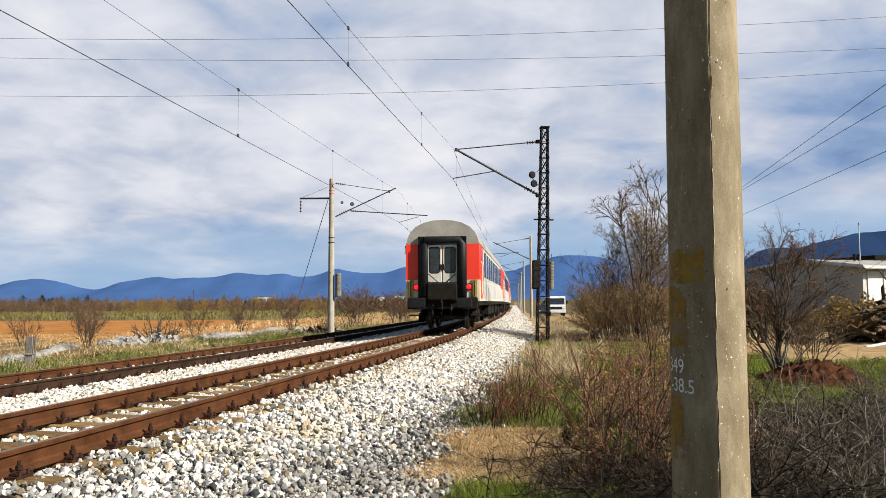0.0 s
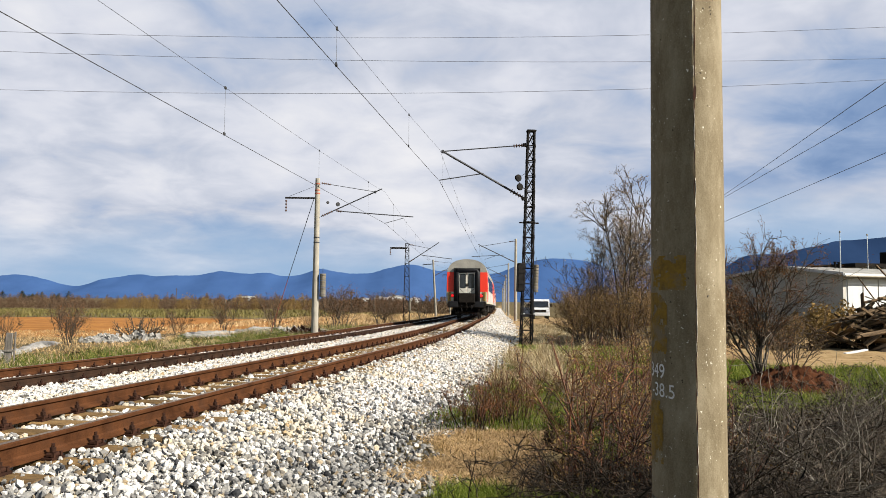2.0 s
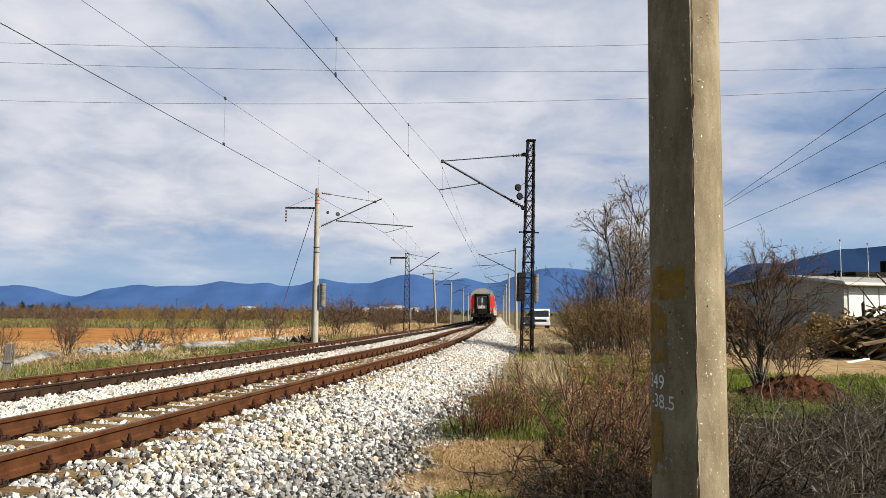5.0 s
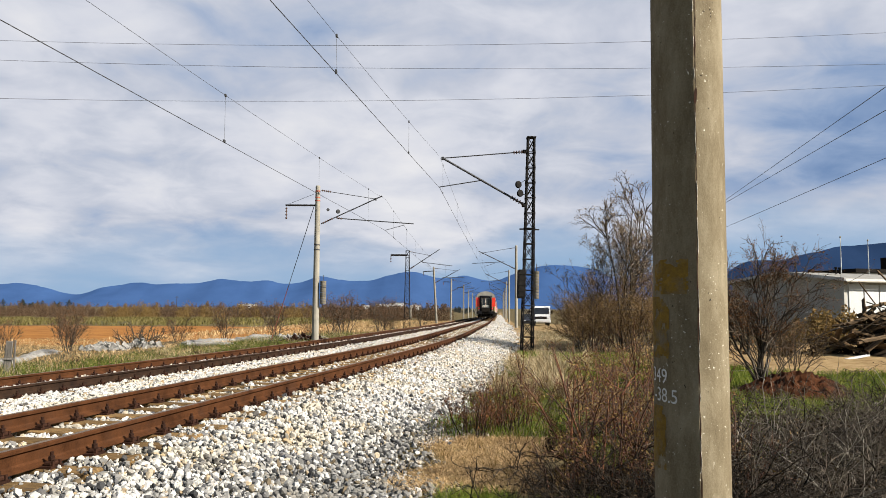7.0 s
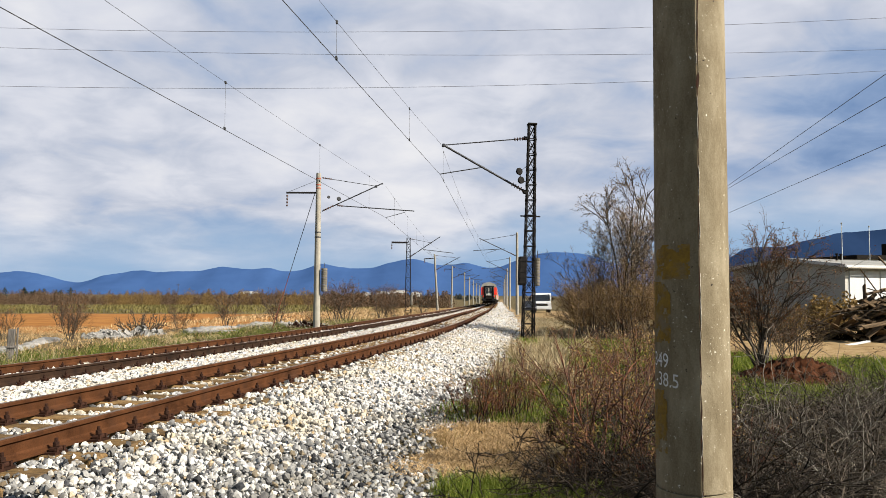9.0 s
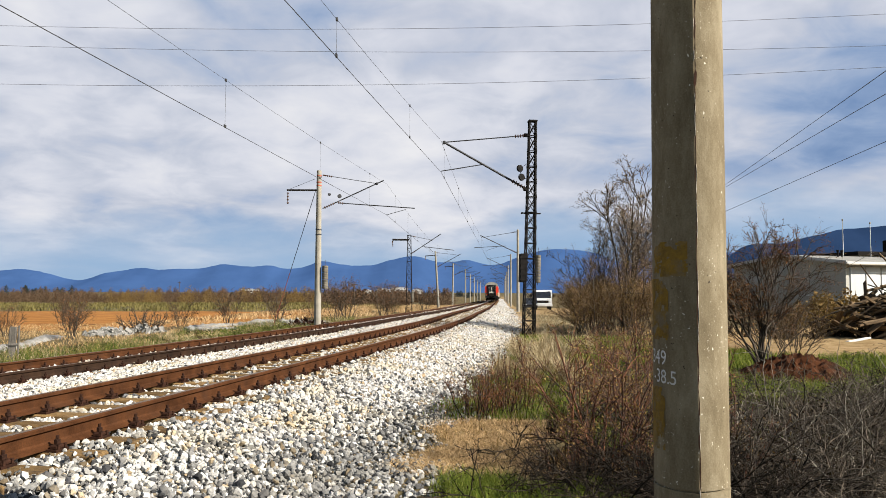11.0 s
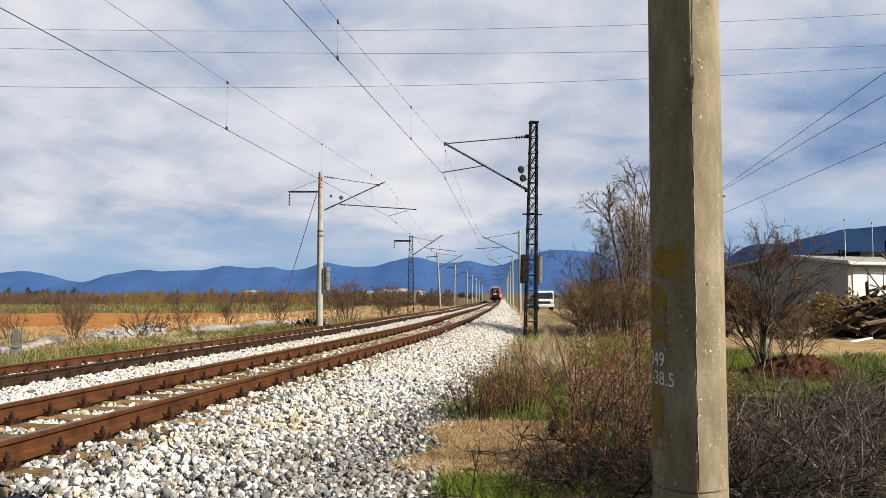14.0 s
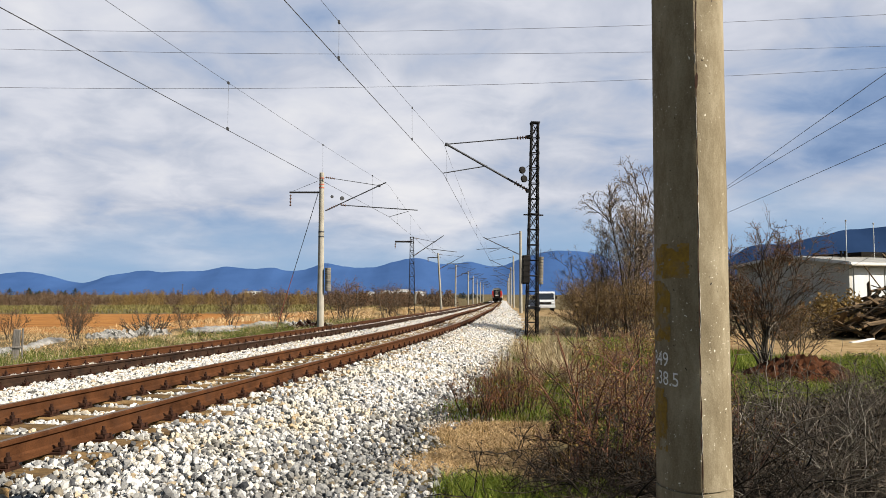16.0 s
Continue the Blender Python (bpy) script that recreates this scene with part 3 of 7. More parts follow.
def scatter_bed(y0, y1, per_m2, size, spread, dmin=None, dmax=4.7):
    lo = -(float(gap_at(y0)) + 1.9) if dmin is None else dmin
    n = int((y1 - y0) * (dmax - lo) * per_m2)
    y = rng.uniform(y0, y1, n)
    d = rng.uniform(lo, dmax, n)
    edge = np.interp(y, [5, 6.7, 7.2, 9.0, 9.6, 13, 20, 45], [4.4, 4.1, 3.5, 3.4, 3.4, 3.3, 3.0, 2.9]) + 0.2 * np.sin(y * 1.9) + 0.18 * np.sin(y * 4.3 + 1)
    keep = rng.random(n) < np.clip((edge + 0.55 - d) / 0.9, 0.0, 1)
    d, y = d[keep], y[keep]
    g = gap_at(y)
    # the running space of each rail stays clear; the sleepers lie half free
    clear = np.ones(len(d), bool)
    for c in (0, 1):
        e = d + g * c
        for r in (-0.753, 0.753):
            clear &= np.abs(e - r) > 0.085
        lean = (near_x(y + 0.5) - near_x(y - 0.5)) if c == 0 else (far_x(y + 0.5) - far_x(y - 0.5))
        phase = (y + lean * e - FIRST_TIE[c] + 0.3) % 0.6 - 0.3
        clear &= (np.abs(phase) > 0.135) | (np.abs(e) > 1.3) | (rng.random(len(d)) < np.where(y > 14, 0.5, np.where(np.abs(e) > 0.88, 0.28, 0.12)))
    d, y = d[clear], y[clear]
    x = near_x(y) + d / 0.986
    s = np.minimum(np.exp(rng.normal(math.log(size), spread, len(d))), size * 1.75)
    z = bed_z(x, y) + rng.uniform(-0.9, 1.0, len(d)) * s
    z = z + np.where((np.abs(d) > 0.86) & (np.abs(d) < 1.32), rng.uniform(0.0, 0.05, len(d)), 0.0)
    z = np.maximum(z, ground_z(x, y) + 0.2 * s)
    return np.stack([x, y, z], 1), s


ballast = build_ballast()


def build_stones():
    ps, ss = [], []
    for a in ((4.4, 9, 860, 0.0205, 0.42), (9, 15, 720, 0.0225, 0.36), (15, 30, 350, 0.0255, 0.30), (30, 60, 110, 0.033, 0.25), (60, 110, 20, 0.045, 0.2)):
        p, s = scatter_bed(*a)
        ps.append(p)
        ss.append(s)
    p, s = np.concatenate(ps), np.concatenate(ss)
    near = (p[:, 1] < 7.2) & (lateral(p[:, 0], p[:, 1]) > 1.0) & (s > 0.025)
    pick = np.flatnonzero(near)[:300]
    rest = np.ones(len(p), bool)
    rest[pick] = False
    d = lateral(p[:, 0], p[:, 1])
    soiled = rng.random(len(p)) < np.clip((d - np.interp(p[:, 1], [6, 9, 16, 30], [2.0, 2.3, 2.6, 2.7])) / 0.9, 0.03, 0.95) * np.interp(p[:, 1], [8, 14, 30], [0.85, 0.6, 0.25])
    soiled |= (p[:, 1] < 9) & (np.abs(d - 1.05) < 0.5) & (rng.random(len(p)) < np.clip((9.5 - p[:, 1]) * 0.16, 0.15, 0.6))
    soiled |= (p[:, 1] < 6.3) & (d < 1.75) & (rng.random(len(p)) < np.clip((6.6 - p[:, 1]) * 0.6, 0, 0.8))
    soiled |= (p[:, 1] < 8.2) & (d > 1.9) & (rng.random(len(p)) < 0.28)
    soiled[pick] = False
    # paler stones, few of them dark, between the tracks and farther off
    paler = ~soiled & (((d < -1.45) & (p[:, 1] > 8)) | ((p[:, 1] > 13) & (d > 1.2)) | (p[:, 1] > 26))
    for name, mat, label, some in (("ballast_stones", M_STONE, "loose crushed white limestone", rest & ~soiled & ~paler), ("fresh_stones", M_STONE_PALE, "loose paler white limestone", rest & paler), ("soiled_stones", M_STONE_GREY, "loose limestone greyed with soil", soiled)):
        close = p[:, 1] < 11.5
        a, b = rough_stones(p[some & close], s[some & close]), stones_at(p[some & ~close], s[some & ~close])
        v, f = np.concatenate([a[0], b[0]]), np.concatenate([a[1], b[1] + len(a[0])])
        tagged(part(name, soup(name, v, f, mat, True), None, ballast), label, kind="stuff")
    shapes = []
    for k in range(8):
        v, f = rough_stones(np.zeros((1, 3)), np.ones(1))
        shapes.append(soup("stone", v, f, M_STONE, True))
    return [(p[i], s[i], shapes[int(rng.integers(8))]) for i in pick]


loose_stones = build_stones()

RAIL = [(-0.075, 0.0), (0.075, 0.0), (0.075, 0.012), (0.020, 0.032), (0.010, 0.05), (0.010, 0.122), (0.036, 0.136), (0.036, 0.160), (0.028, 0.172), (-0.028, 0.172), (-0.036, 0.160), (-0.036, 0.136), (-0.010, 0.122), (-0.010, 0.05), (-0.020, 0.032), (-0.075, 0.012)]
RAIL = [(a, b * 1.13) for a, b in RAIL]


def build_track(name, fx, fz, label, y_first):
    track = thing(name, pose(0, 0, 0), label, "railway track", kind="structure")
    ys = np.concatenate([np.arange(-12, 60, 1.0), np.arange(60, 460, 4.0)])
    n = len(RAIL)
    for side in (-1, 1):
        sh, v = Shape(), []
        for y in ys:
            dx = float(fx(y + 0.5) - fx(y - 0.5))
            l = math.hypot(dx, 1)
            ax, ay = 1 / l, -dx / l
            cx, cy, cz = float(fx(y)) + ax * 0.753 * side, y + ay * 0.753 * side, float(fz(y)) - 0.194
            v += [(cx + ax * a, cy + ay * a, cz + b) for a, b in RAIL]
        f = []
        for i in range(len(ys) - 1):
            for k in range(n):
                j = (k + 1) % n
                f.append((i * n + k, i * n + j, (i + 1) * n + j, (i + 1) * n + k))
        sh.add(v, f)
        ob = part("rail", sh, M_DARKRAIL if name.endswith("far") and side == 1 else M_RAIL, track, "rust-brown steel rail with worn head")
        ob.data.materials.append(M_RUN)
        for p in ob.data.polygons:
            if p.normal.z > 0.95 and p.index % n == 8:
                p.material_index = 1
    # sleepers every 0.6 m; on each a plate, two bolts and clips at both sides of each rail
    tie = Shape().box((-1.30, -0.125, -0.15), (1.30, 0.125, 0.0), 0.018).mesh("sleeper", M_TIE)
    clip = Shape()
    clip.box((-0.165, -0.075, 0.0), (0.165, 0.075, 0.018))
    for s in (-1, 1):
        clip.box((s * 0.118 - 0.034, -0.055, 0.016), (s * 0.118 + 0.034, 0.055, 0.046), 0.008)
        clip.tube([(s * 0.112, 0, 0.04), (s * 0.112, 0, 0.105)], 0.013, 6)
        clip.turned([(0.026, 0.05), (0.026, 0.076), (0.016, 0.08)], 6, Matrix.Translation((s * 0.112, 0, 0)))
        clip.tube([(s * 0.155, -0.04, 0.018), (s * 0.155, -0.04, 0.05)], 0.014, 5)
        clip.tube([(s * 0.155, 0.04, 0.018), (s * 0.155, 0.04, 0.05)], 0.014, 5)
    clip.v = [(x * 1.08, y * 1.15, z * 1.3) for x, y, z in clip.v]
    clip = clip.mesh("fastening", M_CLIP)
    rest_tie, rest_clip = Shape(), Shape()
    count = 0
    y = y_first
    while y < 300:
        dx = float(fx(y + 0.5) - fx(y - 0.5))
        m = Matrix.Translation((float(fx(y)), y, float(fz(y)) - 0.212)) @ pose(0, 0, 0, rng.normal() * 0.3, 0, -math.degrees(math.atan(dx)) + rng.normal() * 0.5)
        if 3.0 < y < 62:
            s = part("sleeper", tie, None, track, m=m)
            for side in (-1, 1):
                part("fastening", clip, None, s, m=pose(side * 0.753, 0, 0.0))
            count += 1
        else:
            rest_tie.box((-1.30, -0.125, -0.15), (1.30, 0.125, 0.0), m=m)
            for side in (-1, 1):
                rest_clip.box((side * 0.753 - 0.15, -0.07, 0.0), (side * 0.753 + 0.15, 0.07, 0.07), m=m)
        y += 0.6
    tagged(part("sleepers_beyond", rest_tie, M_TIE, track), kind="stuff")
    tagged(part("fastenings_beyond", rest_clip, M_CLIP, track), kind="stuff")
    return track


build_track("railway_track_near", near_x, near_z, "rusty rails on weathered sleepers in white ballast", -8.73)
build_track("railway_track_far", far_x, far_z, "second pair of rusty rails on sleepers", -8.5)


# ---- masts and overhead line ----
def concrete_mast(name, x, y, z, h, r0, r1, label, lean=0.0, group="", bands=False):
    t = thing(name, pose(x, y, z, 0, lean, 0), label, "mast", group)
    part("shaft", Shape().turned([(r0, -0.5), (r0 + (r1 - r0) * 0.5, h * 0.5), (r1, h - 0.02), (r1 * 0.8, h)], 14), M_CONC, t, smooth=False)
    if bands:
        for k in (0.60, 0.63, 0.905, 0.925, 0.965):
            r = r0 + (r1 - r0) * k + 0.012
            part("clamp_band", Shape().turned([(r, h * k - 0.03), (r, h * k + 0.03)], 14), M_ARM if k < 0.9 else M_ORANGE, t)
    return t


def lattice_mast(name, x, y, z, h, w0, w1, label, lean=0.0, panels=13, group=""):
    """Four corner angles with ring bars and crossed braces on each side."""
    t = thing(name, pose(x, y, z, 0, lean, 4), label, "mast", group)
    wide = lambda q: (w0 + (w1 - w0) * q / h) / 2
    for sx in (-1, 1):
        for sy in (-1, 1):
            sh = Shape()
            for q0, q1 in ((0, h),):
                a, b = Vector((sx * wide(q0), sy * wide(q0), q0 - 0.4)), Vector((sx * wide(q1), sy * wide(q1), q1))
                for ox, oy in ((0.055, 0.0), (0.0, 0.055)):
                    o = Vector((-sx * ox, -sy * oy, 0))
                    p = 0.006
                    sh.add([a + Vector((p, p, 0)), a + o + Vector((-p if ox else p, p if ox else -p, 0)), b + o, b, a - Vector((p, p, 0)), a + o - Vector((p, p, 0)), b + o - Vector((p, p, 0)), b - Vector((p, p, 0))],
                           [(0, 1, 2, 3), (7, 6, 5, 4), (0, 3, 7, 4), (1, 5, 6, 2), (3, 2, 6, 7), (0, 4, 5, 1)])
            part("corner_post", sh, M_STEEL, t)
    zs = [h * (1 - (1 - k / panels) ** 1.0) for k in range(panels + 1)]
    for a, b in zip(zs[:-1], zs[1:]):
        for sx, sy, ex, ey in ((-1, -1, 1, -1), (1, -1, 1, 1), (1, 1, -1, 1), (-1, 1, -1, -1)):
            wa, wb = wide(a), wide(b)
            part("brace", Shape().tube([(sx * wa, sy * wa, a), (ex * wb, ey * wb, b)], 0.016, 4), M_STEEL, t)
            part("brace", Shape().tube([(ex * wa, ey * wa, a), (sx * wb, sy * wb, b)], 0.016, 4), M_STEEL, t)
            part("ring_bar", Shape().tube([(sx * wb, sy * wb, b), (ex * wb, ey * wb, b)], 0.022, 4), M_STEEL, t)
    cap = Shape().box((-w1 / 2 - 0.03, -w1 / 2 - 0.03, h - 0.02), (w1 / 2 + 0.03, w1 / 2 + 0.03, h + 0.03))
    part("cap_plate", cap, M_STEEL, t)
    return t


def insulator(a, b, r=0.07, discs=5):
    """A string of glazed sheds from a to b."""
    a, b = Vector(a), Vector(b)
    d = (b - a)
    m = Matrix.Translation(a) @ d.to_track_quat("Z", "Y").to_matrix().to_4x4()
    prof, l = [], d.length
    for k in range(discs):
        z = l * k / discs
        prof += [(0.022, z), (r, z + l / discs * 0.25), (r * 0.9, z + l / discs * 0.45), (0.022, z + l / discs * 0.6)]
    return Shape().turned(prof, 10, m)


def cantilever(mast, foot, tie, tip, contact, reach, elbow, overshoot=0.0, r=0.03):
    """The bracket of a mast, in the mast's space: strut from foot to tip, tie rod, and the arm that steadies the contact wire."""
    foot, tie, tip, contact, elbow = (Vector(p) for p in (foot, tie, tip, contact, elbow))
    end = tip + (tip - foot).normalized() * overshoot
    part("strut", Shape().tube([foot, end], r, 8), M_ARM, mast)
    part("tie_rod", Shape().tube([tie, tip], r * 0.55, 6), M_ARM, mast)
    q = (tip - foot).normalized()
    part("strut_insulator", insulator(foot + q * 0.1, foot + q * 0.75, r * 2.1), M_PORC, mast)
    q = (tip - tie).normalized()
    part("tie_insulator", insulator(tie + q * 0.05, tie + q * 0.6, r * 1.8), M_PORC, mast)
    part("steady_arm", Shape().tube([elbow, elbow + Vector(reach), contact], r * 0.5, 6), M_ARM, mast)
    part("tip_clamp", Shape().box(tip - Vector((0.06, 0.06, 0.08)), tip + Vector((0.06, 0.06, 0.06)), 0.02), M_ARM, mast)


def weights(mast, x, y, z0, z1, r, n, cap=True):
    """A hanging stack of cast weights on a rod."""
    rod = Shape().tube([(x, y, z0 - 0.1), (x, y, z1 + 0.3)], 0.014, 6)
    holder = part("weight_stack", rod, M_ARM, mast, "stack of cast tensioning weights on a rod")
    step = (z1 - z0) / n
    disc = Shape().turned([(r * 0.9, 0.0), (r, 0.012), (r, step * 0.82), (r * 0.9, step * 0.92)], 14).mesh("weight", M_WEIGHT)
    for k in range(n):
        part("weight", disc, None, holder, m=pose(x, y, z0 + k * step))


# mast of the near track, dark lattice
def build_near_lattice():
    y, x = 31.6, 3.70
    z = float(ground_z(x, y)) - 0.02
    t = lattice_mast("lattice_mast", x, y, z, 9.10, 0.51, 0.32, "tall dark steel lattice mast beside the track", lean=1.3, panels=14)
    up = 9.10 - 0.63
    cantilever(t, (-0.2, 0, up - 2.28), (-0.2, 0, up + 0.02), (-3.75, 0, up - 0.42), (-3.85, 0, up - 1.65), (0.2, 0, 0.02), (-2.2, 0, up - 1.3), 0.05, 0.045)
    part("tie_bracket", Shape().box((-0.36, -0.05, up - 0.06), (-0.15, 0.05, up + 0.10), 0.02), M_STEEL, t)
    part("strut_bracket", Shape().box((-0.34, -0.05, up - 2.36), (-0.15, 0.05, up - 2.20), 0.02), M_STEEL, t)
    part("cross_bar", Shape().box((-0.42, -0.03, 5.14), (0.42, 0.03, 5.20), 0.01), M_STEEL, t)
    for dz, dx in ((1.45, -0.55), (1.82, -0.47)):
        part("pulley", Shape().turned([(0.13, -0.05), (0.15, -0.03), (0.115, 0.0), (0.15, 0.03), (0.13, 0.05)], 18, pose(dx, -0.25, up - dz, 90, 0, 25)), M_STEEL, t, "dark grooved tensioning wheel")
    part("pulley_arm", Shape().tube([(-0.2, -0.22, up - 1.2), (-0.55, -0.25, up - 1.45), (-0.47, -0.25, up - 1.82), (-0.18, -0.22, up - 1.9)], 0.022, 6), M_STEEL, t)
    weights(t, 0.33, -0.05, 2.25, 3.42, 0.12, 9)
    box = Shape().box((-0.46, -0.30, 2.25), (-0.16, 0.12, 3.45), 0.03)
    part("weight_guard", box, M_STEEL, t, "dark slatted guard round the second weight stack")
    for k in range(5):
        part("guard_slat", Shape().box((-0.475, -0.32, 2.33 + k * 0.23), (-0.145, -0.302, 2.41 + k * 0.23)), M_STEEL, t)


build_near_lattice()


def build_left_masts():
    """Concrete and lattice masts along the far track."""
    y, x = 42.0, -6.82
    z = float(ground_z(x, y)) - 0.05
    h = 1.2 + (520 - 304.5) / 1331 * 42 - z
    t = concrete_mast("concrete_mast", x, y, z, h, 0.205, 0.13, "pale round concrete mast with clamps and weights", 0.0, "masts of the far track", True)
    k = 42 / 1331
    q = lambda u, v: ((u - 569) * k, -0.05, h - (v - 304.5) * k)
    cantilever(t, q(576, 373), q(575, 313), q(672, 328), q(689, 384), (0, 0, 0.0), q(724, 374), 0.42, 0.032)
    part("register_tube", Shape().tube([q(605, 363), q(740, 372)], 0.028, 8), M_ARM, t)
    part("register_insulator", insulator(q(603, 362), q(614, 364), 0.07, 3), M_PORC, t)
    part("field_arm", Shape().box(q(512, 341.5), (q(566, 338.5)[0], 0.03, q(566, 338.5)[2]), 0.01), M_STEEL, t)
    part("field_insulator", insulator(q(514, 344), q(514, 367), 0.06, 4), M_PORC, t)
    part("field_stay", Shape().tube([q(518, 338), q(562, 320)], 0.010, 4), M_WIRE, t)
    part("pulley", Shape().turned([(0.10, -0.04), (0.12, -0.02), (0.09, 0), (0.12, 0.02), (0.10, 0.04)], 16, pose(q(606, 351)[0], -0.1, q(606, 351)[2], 90, 0, 20)), M_ARM, t)
    part("pulley", Shape().turned([(0.07, -0.04), (0.085, -0.02), (0.085, 0.02), (0.07, 0.04)], 14, pose(q(588, 348)[0], -0.1, q(588, 348)[2], 90, 0, 20)), M_ARM, t)
    weights(t, q(582, 400)[0], -0.1, q(582, 515)[2], q(582, 474)[2], 0.17, 10)
    # guy wire down to the field, red and white at its foot
    foot = Vector((q(517, 0)[0] - 1.3, 2.0, 0.05))
    top = Vector(q(563, 342))
    w = part("guy_wire", Shape().tube([top, foot], 0.018, 5), M_WIRE, t, "steel guy wire with red lower sleeve")
    part("guy_sleeve", Shape().tube([foot.lerp(top, 0.03), foot.lerp(top, 0.42)], 0.019, 6), M_SLEEVE, w)

    y, x = 87.0, -3.6
    z = float(ground_z(x, y)) - 0.05
    h = 1.2 + (520 - 420) / 1331 * 87 - z
    t = lattice_mast("lattice_mast", x, y, z, h, 0.78, 0.42, "dark lattice mast of the far track with bracket arms", 0.0, 12, "masts of the far track")
    k = 87 / 1331
    q = lambda u, v: ((u - 728) * k, 0, h - (v - 420) * k)
    cantilever(t, q(731, 453), q(731, 421), q(768, 428), q(770, 449), (0, 0, 0), q(762, 441), 1.3, 0.045)
    part("register_tube", Shape().tube([q(754, 440), q(808, 446)], 0.035, 8), M_ARM, t)
    part("field_arm", Shape().box(q(698, 429.5), (q(728, 426)[0], 0.05, q(728, 426.2)[2]), 0.02), M_STEEL, t)
    part("field_insulator", insulator(q(698.5, 430), q(698.5, 441), 0.09, 4), M_PORC, t)
    weights(t, 0.36, -0.3, 1.4, 2.6, 0.16, 8)


build_left_masts()


def far_mast(x, y, h, side, label, group, r=0.16, lean=0.0):
    z = float(ground_z(x, y)) - 0.05
    t = concrete_mast("concrete_mast", x, y, z, h, r, r * 0.72, label, lean, group)
    s = side
    cantilever(t, (s * 0.15, 0, h - 2.55), (s * 0.15, 0, h - 0.25), (s * 3.7, 0, h - 0.85), (s * 3.4, 0, h - 2.3), (0, 0, 0), (s * 2.3, 0, h - 1.95), 0.45, 0.045)
    part("register_tube", Shape().tube([(s * 1.3, 0, h - 1.8), (s * 4.8, 0, h - 2.0)], 0.035, 6), M_ARM, t)
    if side > 0:
        part("field_arm", Shape().box((-1.7, -0.04, h - 0.75), (0, 0.04, h - 0.62), 0.01), M_STEEL, t)
        part("field_insulator", insulator((-1.65, 0, h - 0.75), (-1.65, 0, h - 1.4), 0.08, 4), M_PORC, t)
    return t


for y, dx, h, lean in ((120, 0.3, 9.3, -3.4), (158, 0.0, 9.1, 0.8), (196, 0.9, 9.2, 0), (234, 0.6, 9.0, 0.5), (272, 0.6, 9.0, 0), (312, 0.6, 9.0, -0.5), (354, 0.6, 9.0, 0)):
    far_mast(float(far_x(y)) - 4.2 + dx, y, h, 1, "pale concrete mast of the far track", "masts of the far track", 0.19, lean)
for y, dx in ((82, 0.27), (128, 0.15), (174, 0.1), (220, 0.1), (266, 0), (312, 0)):
    far_mast(float(near_x(y)) + 3.55 + dx, y, 9.0, -1, "pale concrete mast of the near track", "masts of the near track", 0.18)


def span(a, b, sag, n=14):
    a, b = Vector(a), Vector(b)
    return [a.lerp(b, i / n) - Vector((0, 0, sag * 4 * (i / n) * (1 - i / n))) for i in range(n + 1)]


def overhead(label, supports, group, slack, phase):
    """Contact wire and carrying cable with droppers, over (x, y, contact height, cable height) supports."""
    t = thing("overhead_line", pose(0, 0, 0), label, "overhead wires", group)
    for a, b in zip(supports[:-1], supports[1:]):
        length = b[1] - a[1]
        n = max(8, int(length / 3))
        low = span((a[0], a[1], a[2]), (b[0], b[1], b[2]), 0.02, n)
        high = span((a[0], a[1], a[3]), (b[0], b[1], b[3]), length * length * slack, n)
        part("contact_wire", Shape().tube(low, 0.0085, 5), M_WIRE, t)
        part("carrying_cable", Shape().tube(high, 0.0048, 5), M_WIRE, t)
        k = max(3, int(length / 8.5))
        for i in range(k):
            f = (i + phase) / k
            p = Vector(a[:3]).lerp(Vector(b[:3]), f)
            q = a[3] + (b[3] - a[3]) * f - length * length * slack * 4 * f * (1 - f)
            d = part("dropper", Shape().tube([(p.x, p.y, p.z), (p.x, p.y, q)], 0.0035, 4), M_WIRE, t)
            part("dropper_clamp", Shape().box((p.x - 0.02, p.y - 0.06, p.z - 0.02), (p.x + 0.02, p.y + 0.06, p.z + 0.05)), M_WIRE, d)
            part("dropper_clamp", Shape().box((p.x - 0.02, p.y - 0.05, q - 0.03), (p.x + 0.02, p.y + 0.05, q + 0.03)), M_WIRE, d)


near_sup = [(-8.6, -28.0, 6.22, 7.5), (0.02, 31.6, 6.26, 7.6)] + [(float(near_x(y)) + (0.2 if i % 2 else -0.2), y, 6.1 - i * 0.1, 7.3 - i * 0.1) for i, y in enumerate((82, 128, 174, 220, 266, 312))]
far_sup = [(-11.42, -30.0, 5.5, 7.25), (-3.02, 42.0, 5.5, 7.25), (-0.95, 87.0, 5.7, 7.0)] + [(float(far_x(y)) - 0.8, y, 5.4 - i * 0.1, 6.9 - i * 0.1) for i, y in enumerate((120, 158, 196, 234, 272, 312, 354))]
overhead("thin dark overhead wires above the near track", near_sup, "overhead lines", 0.000186, 0.16)
overhead("thin dark overhead wires above the far track", far_sup, "overhead lines", 0.000115, 0.5)


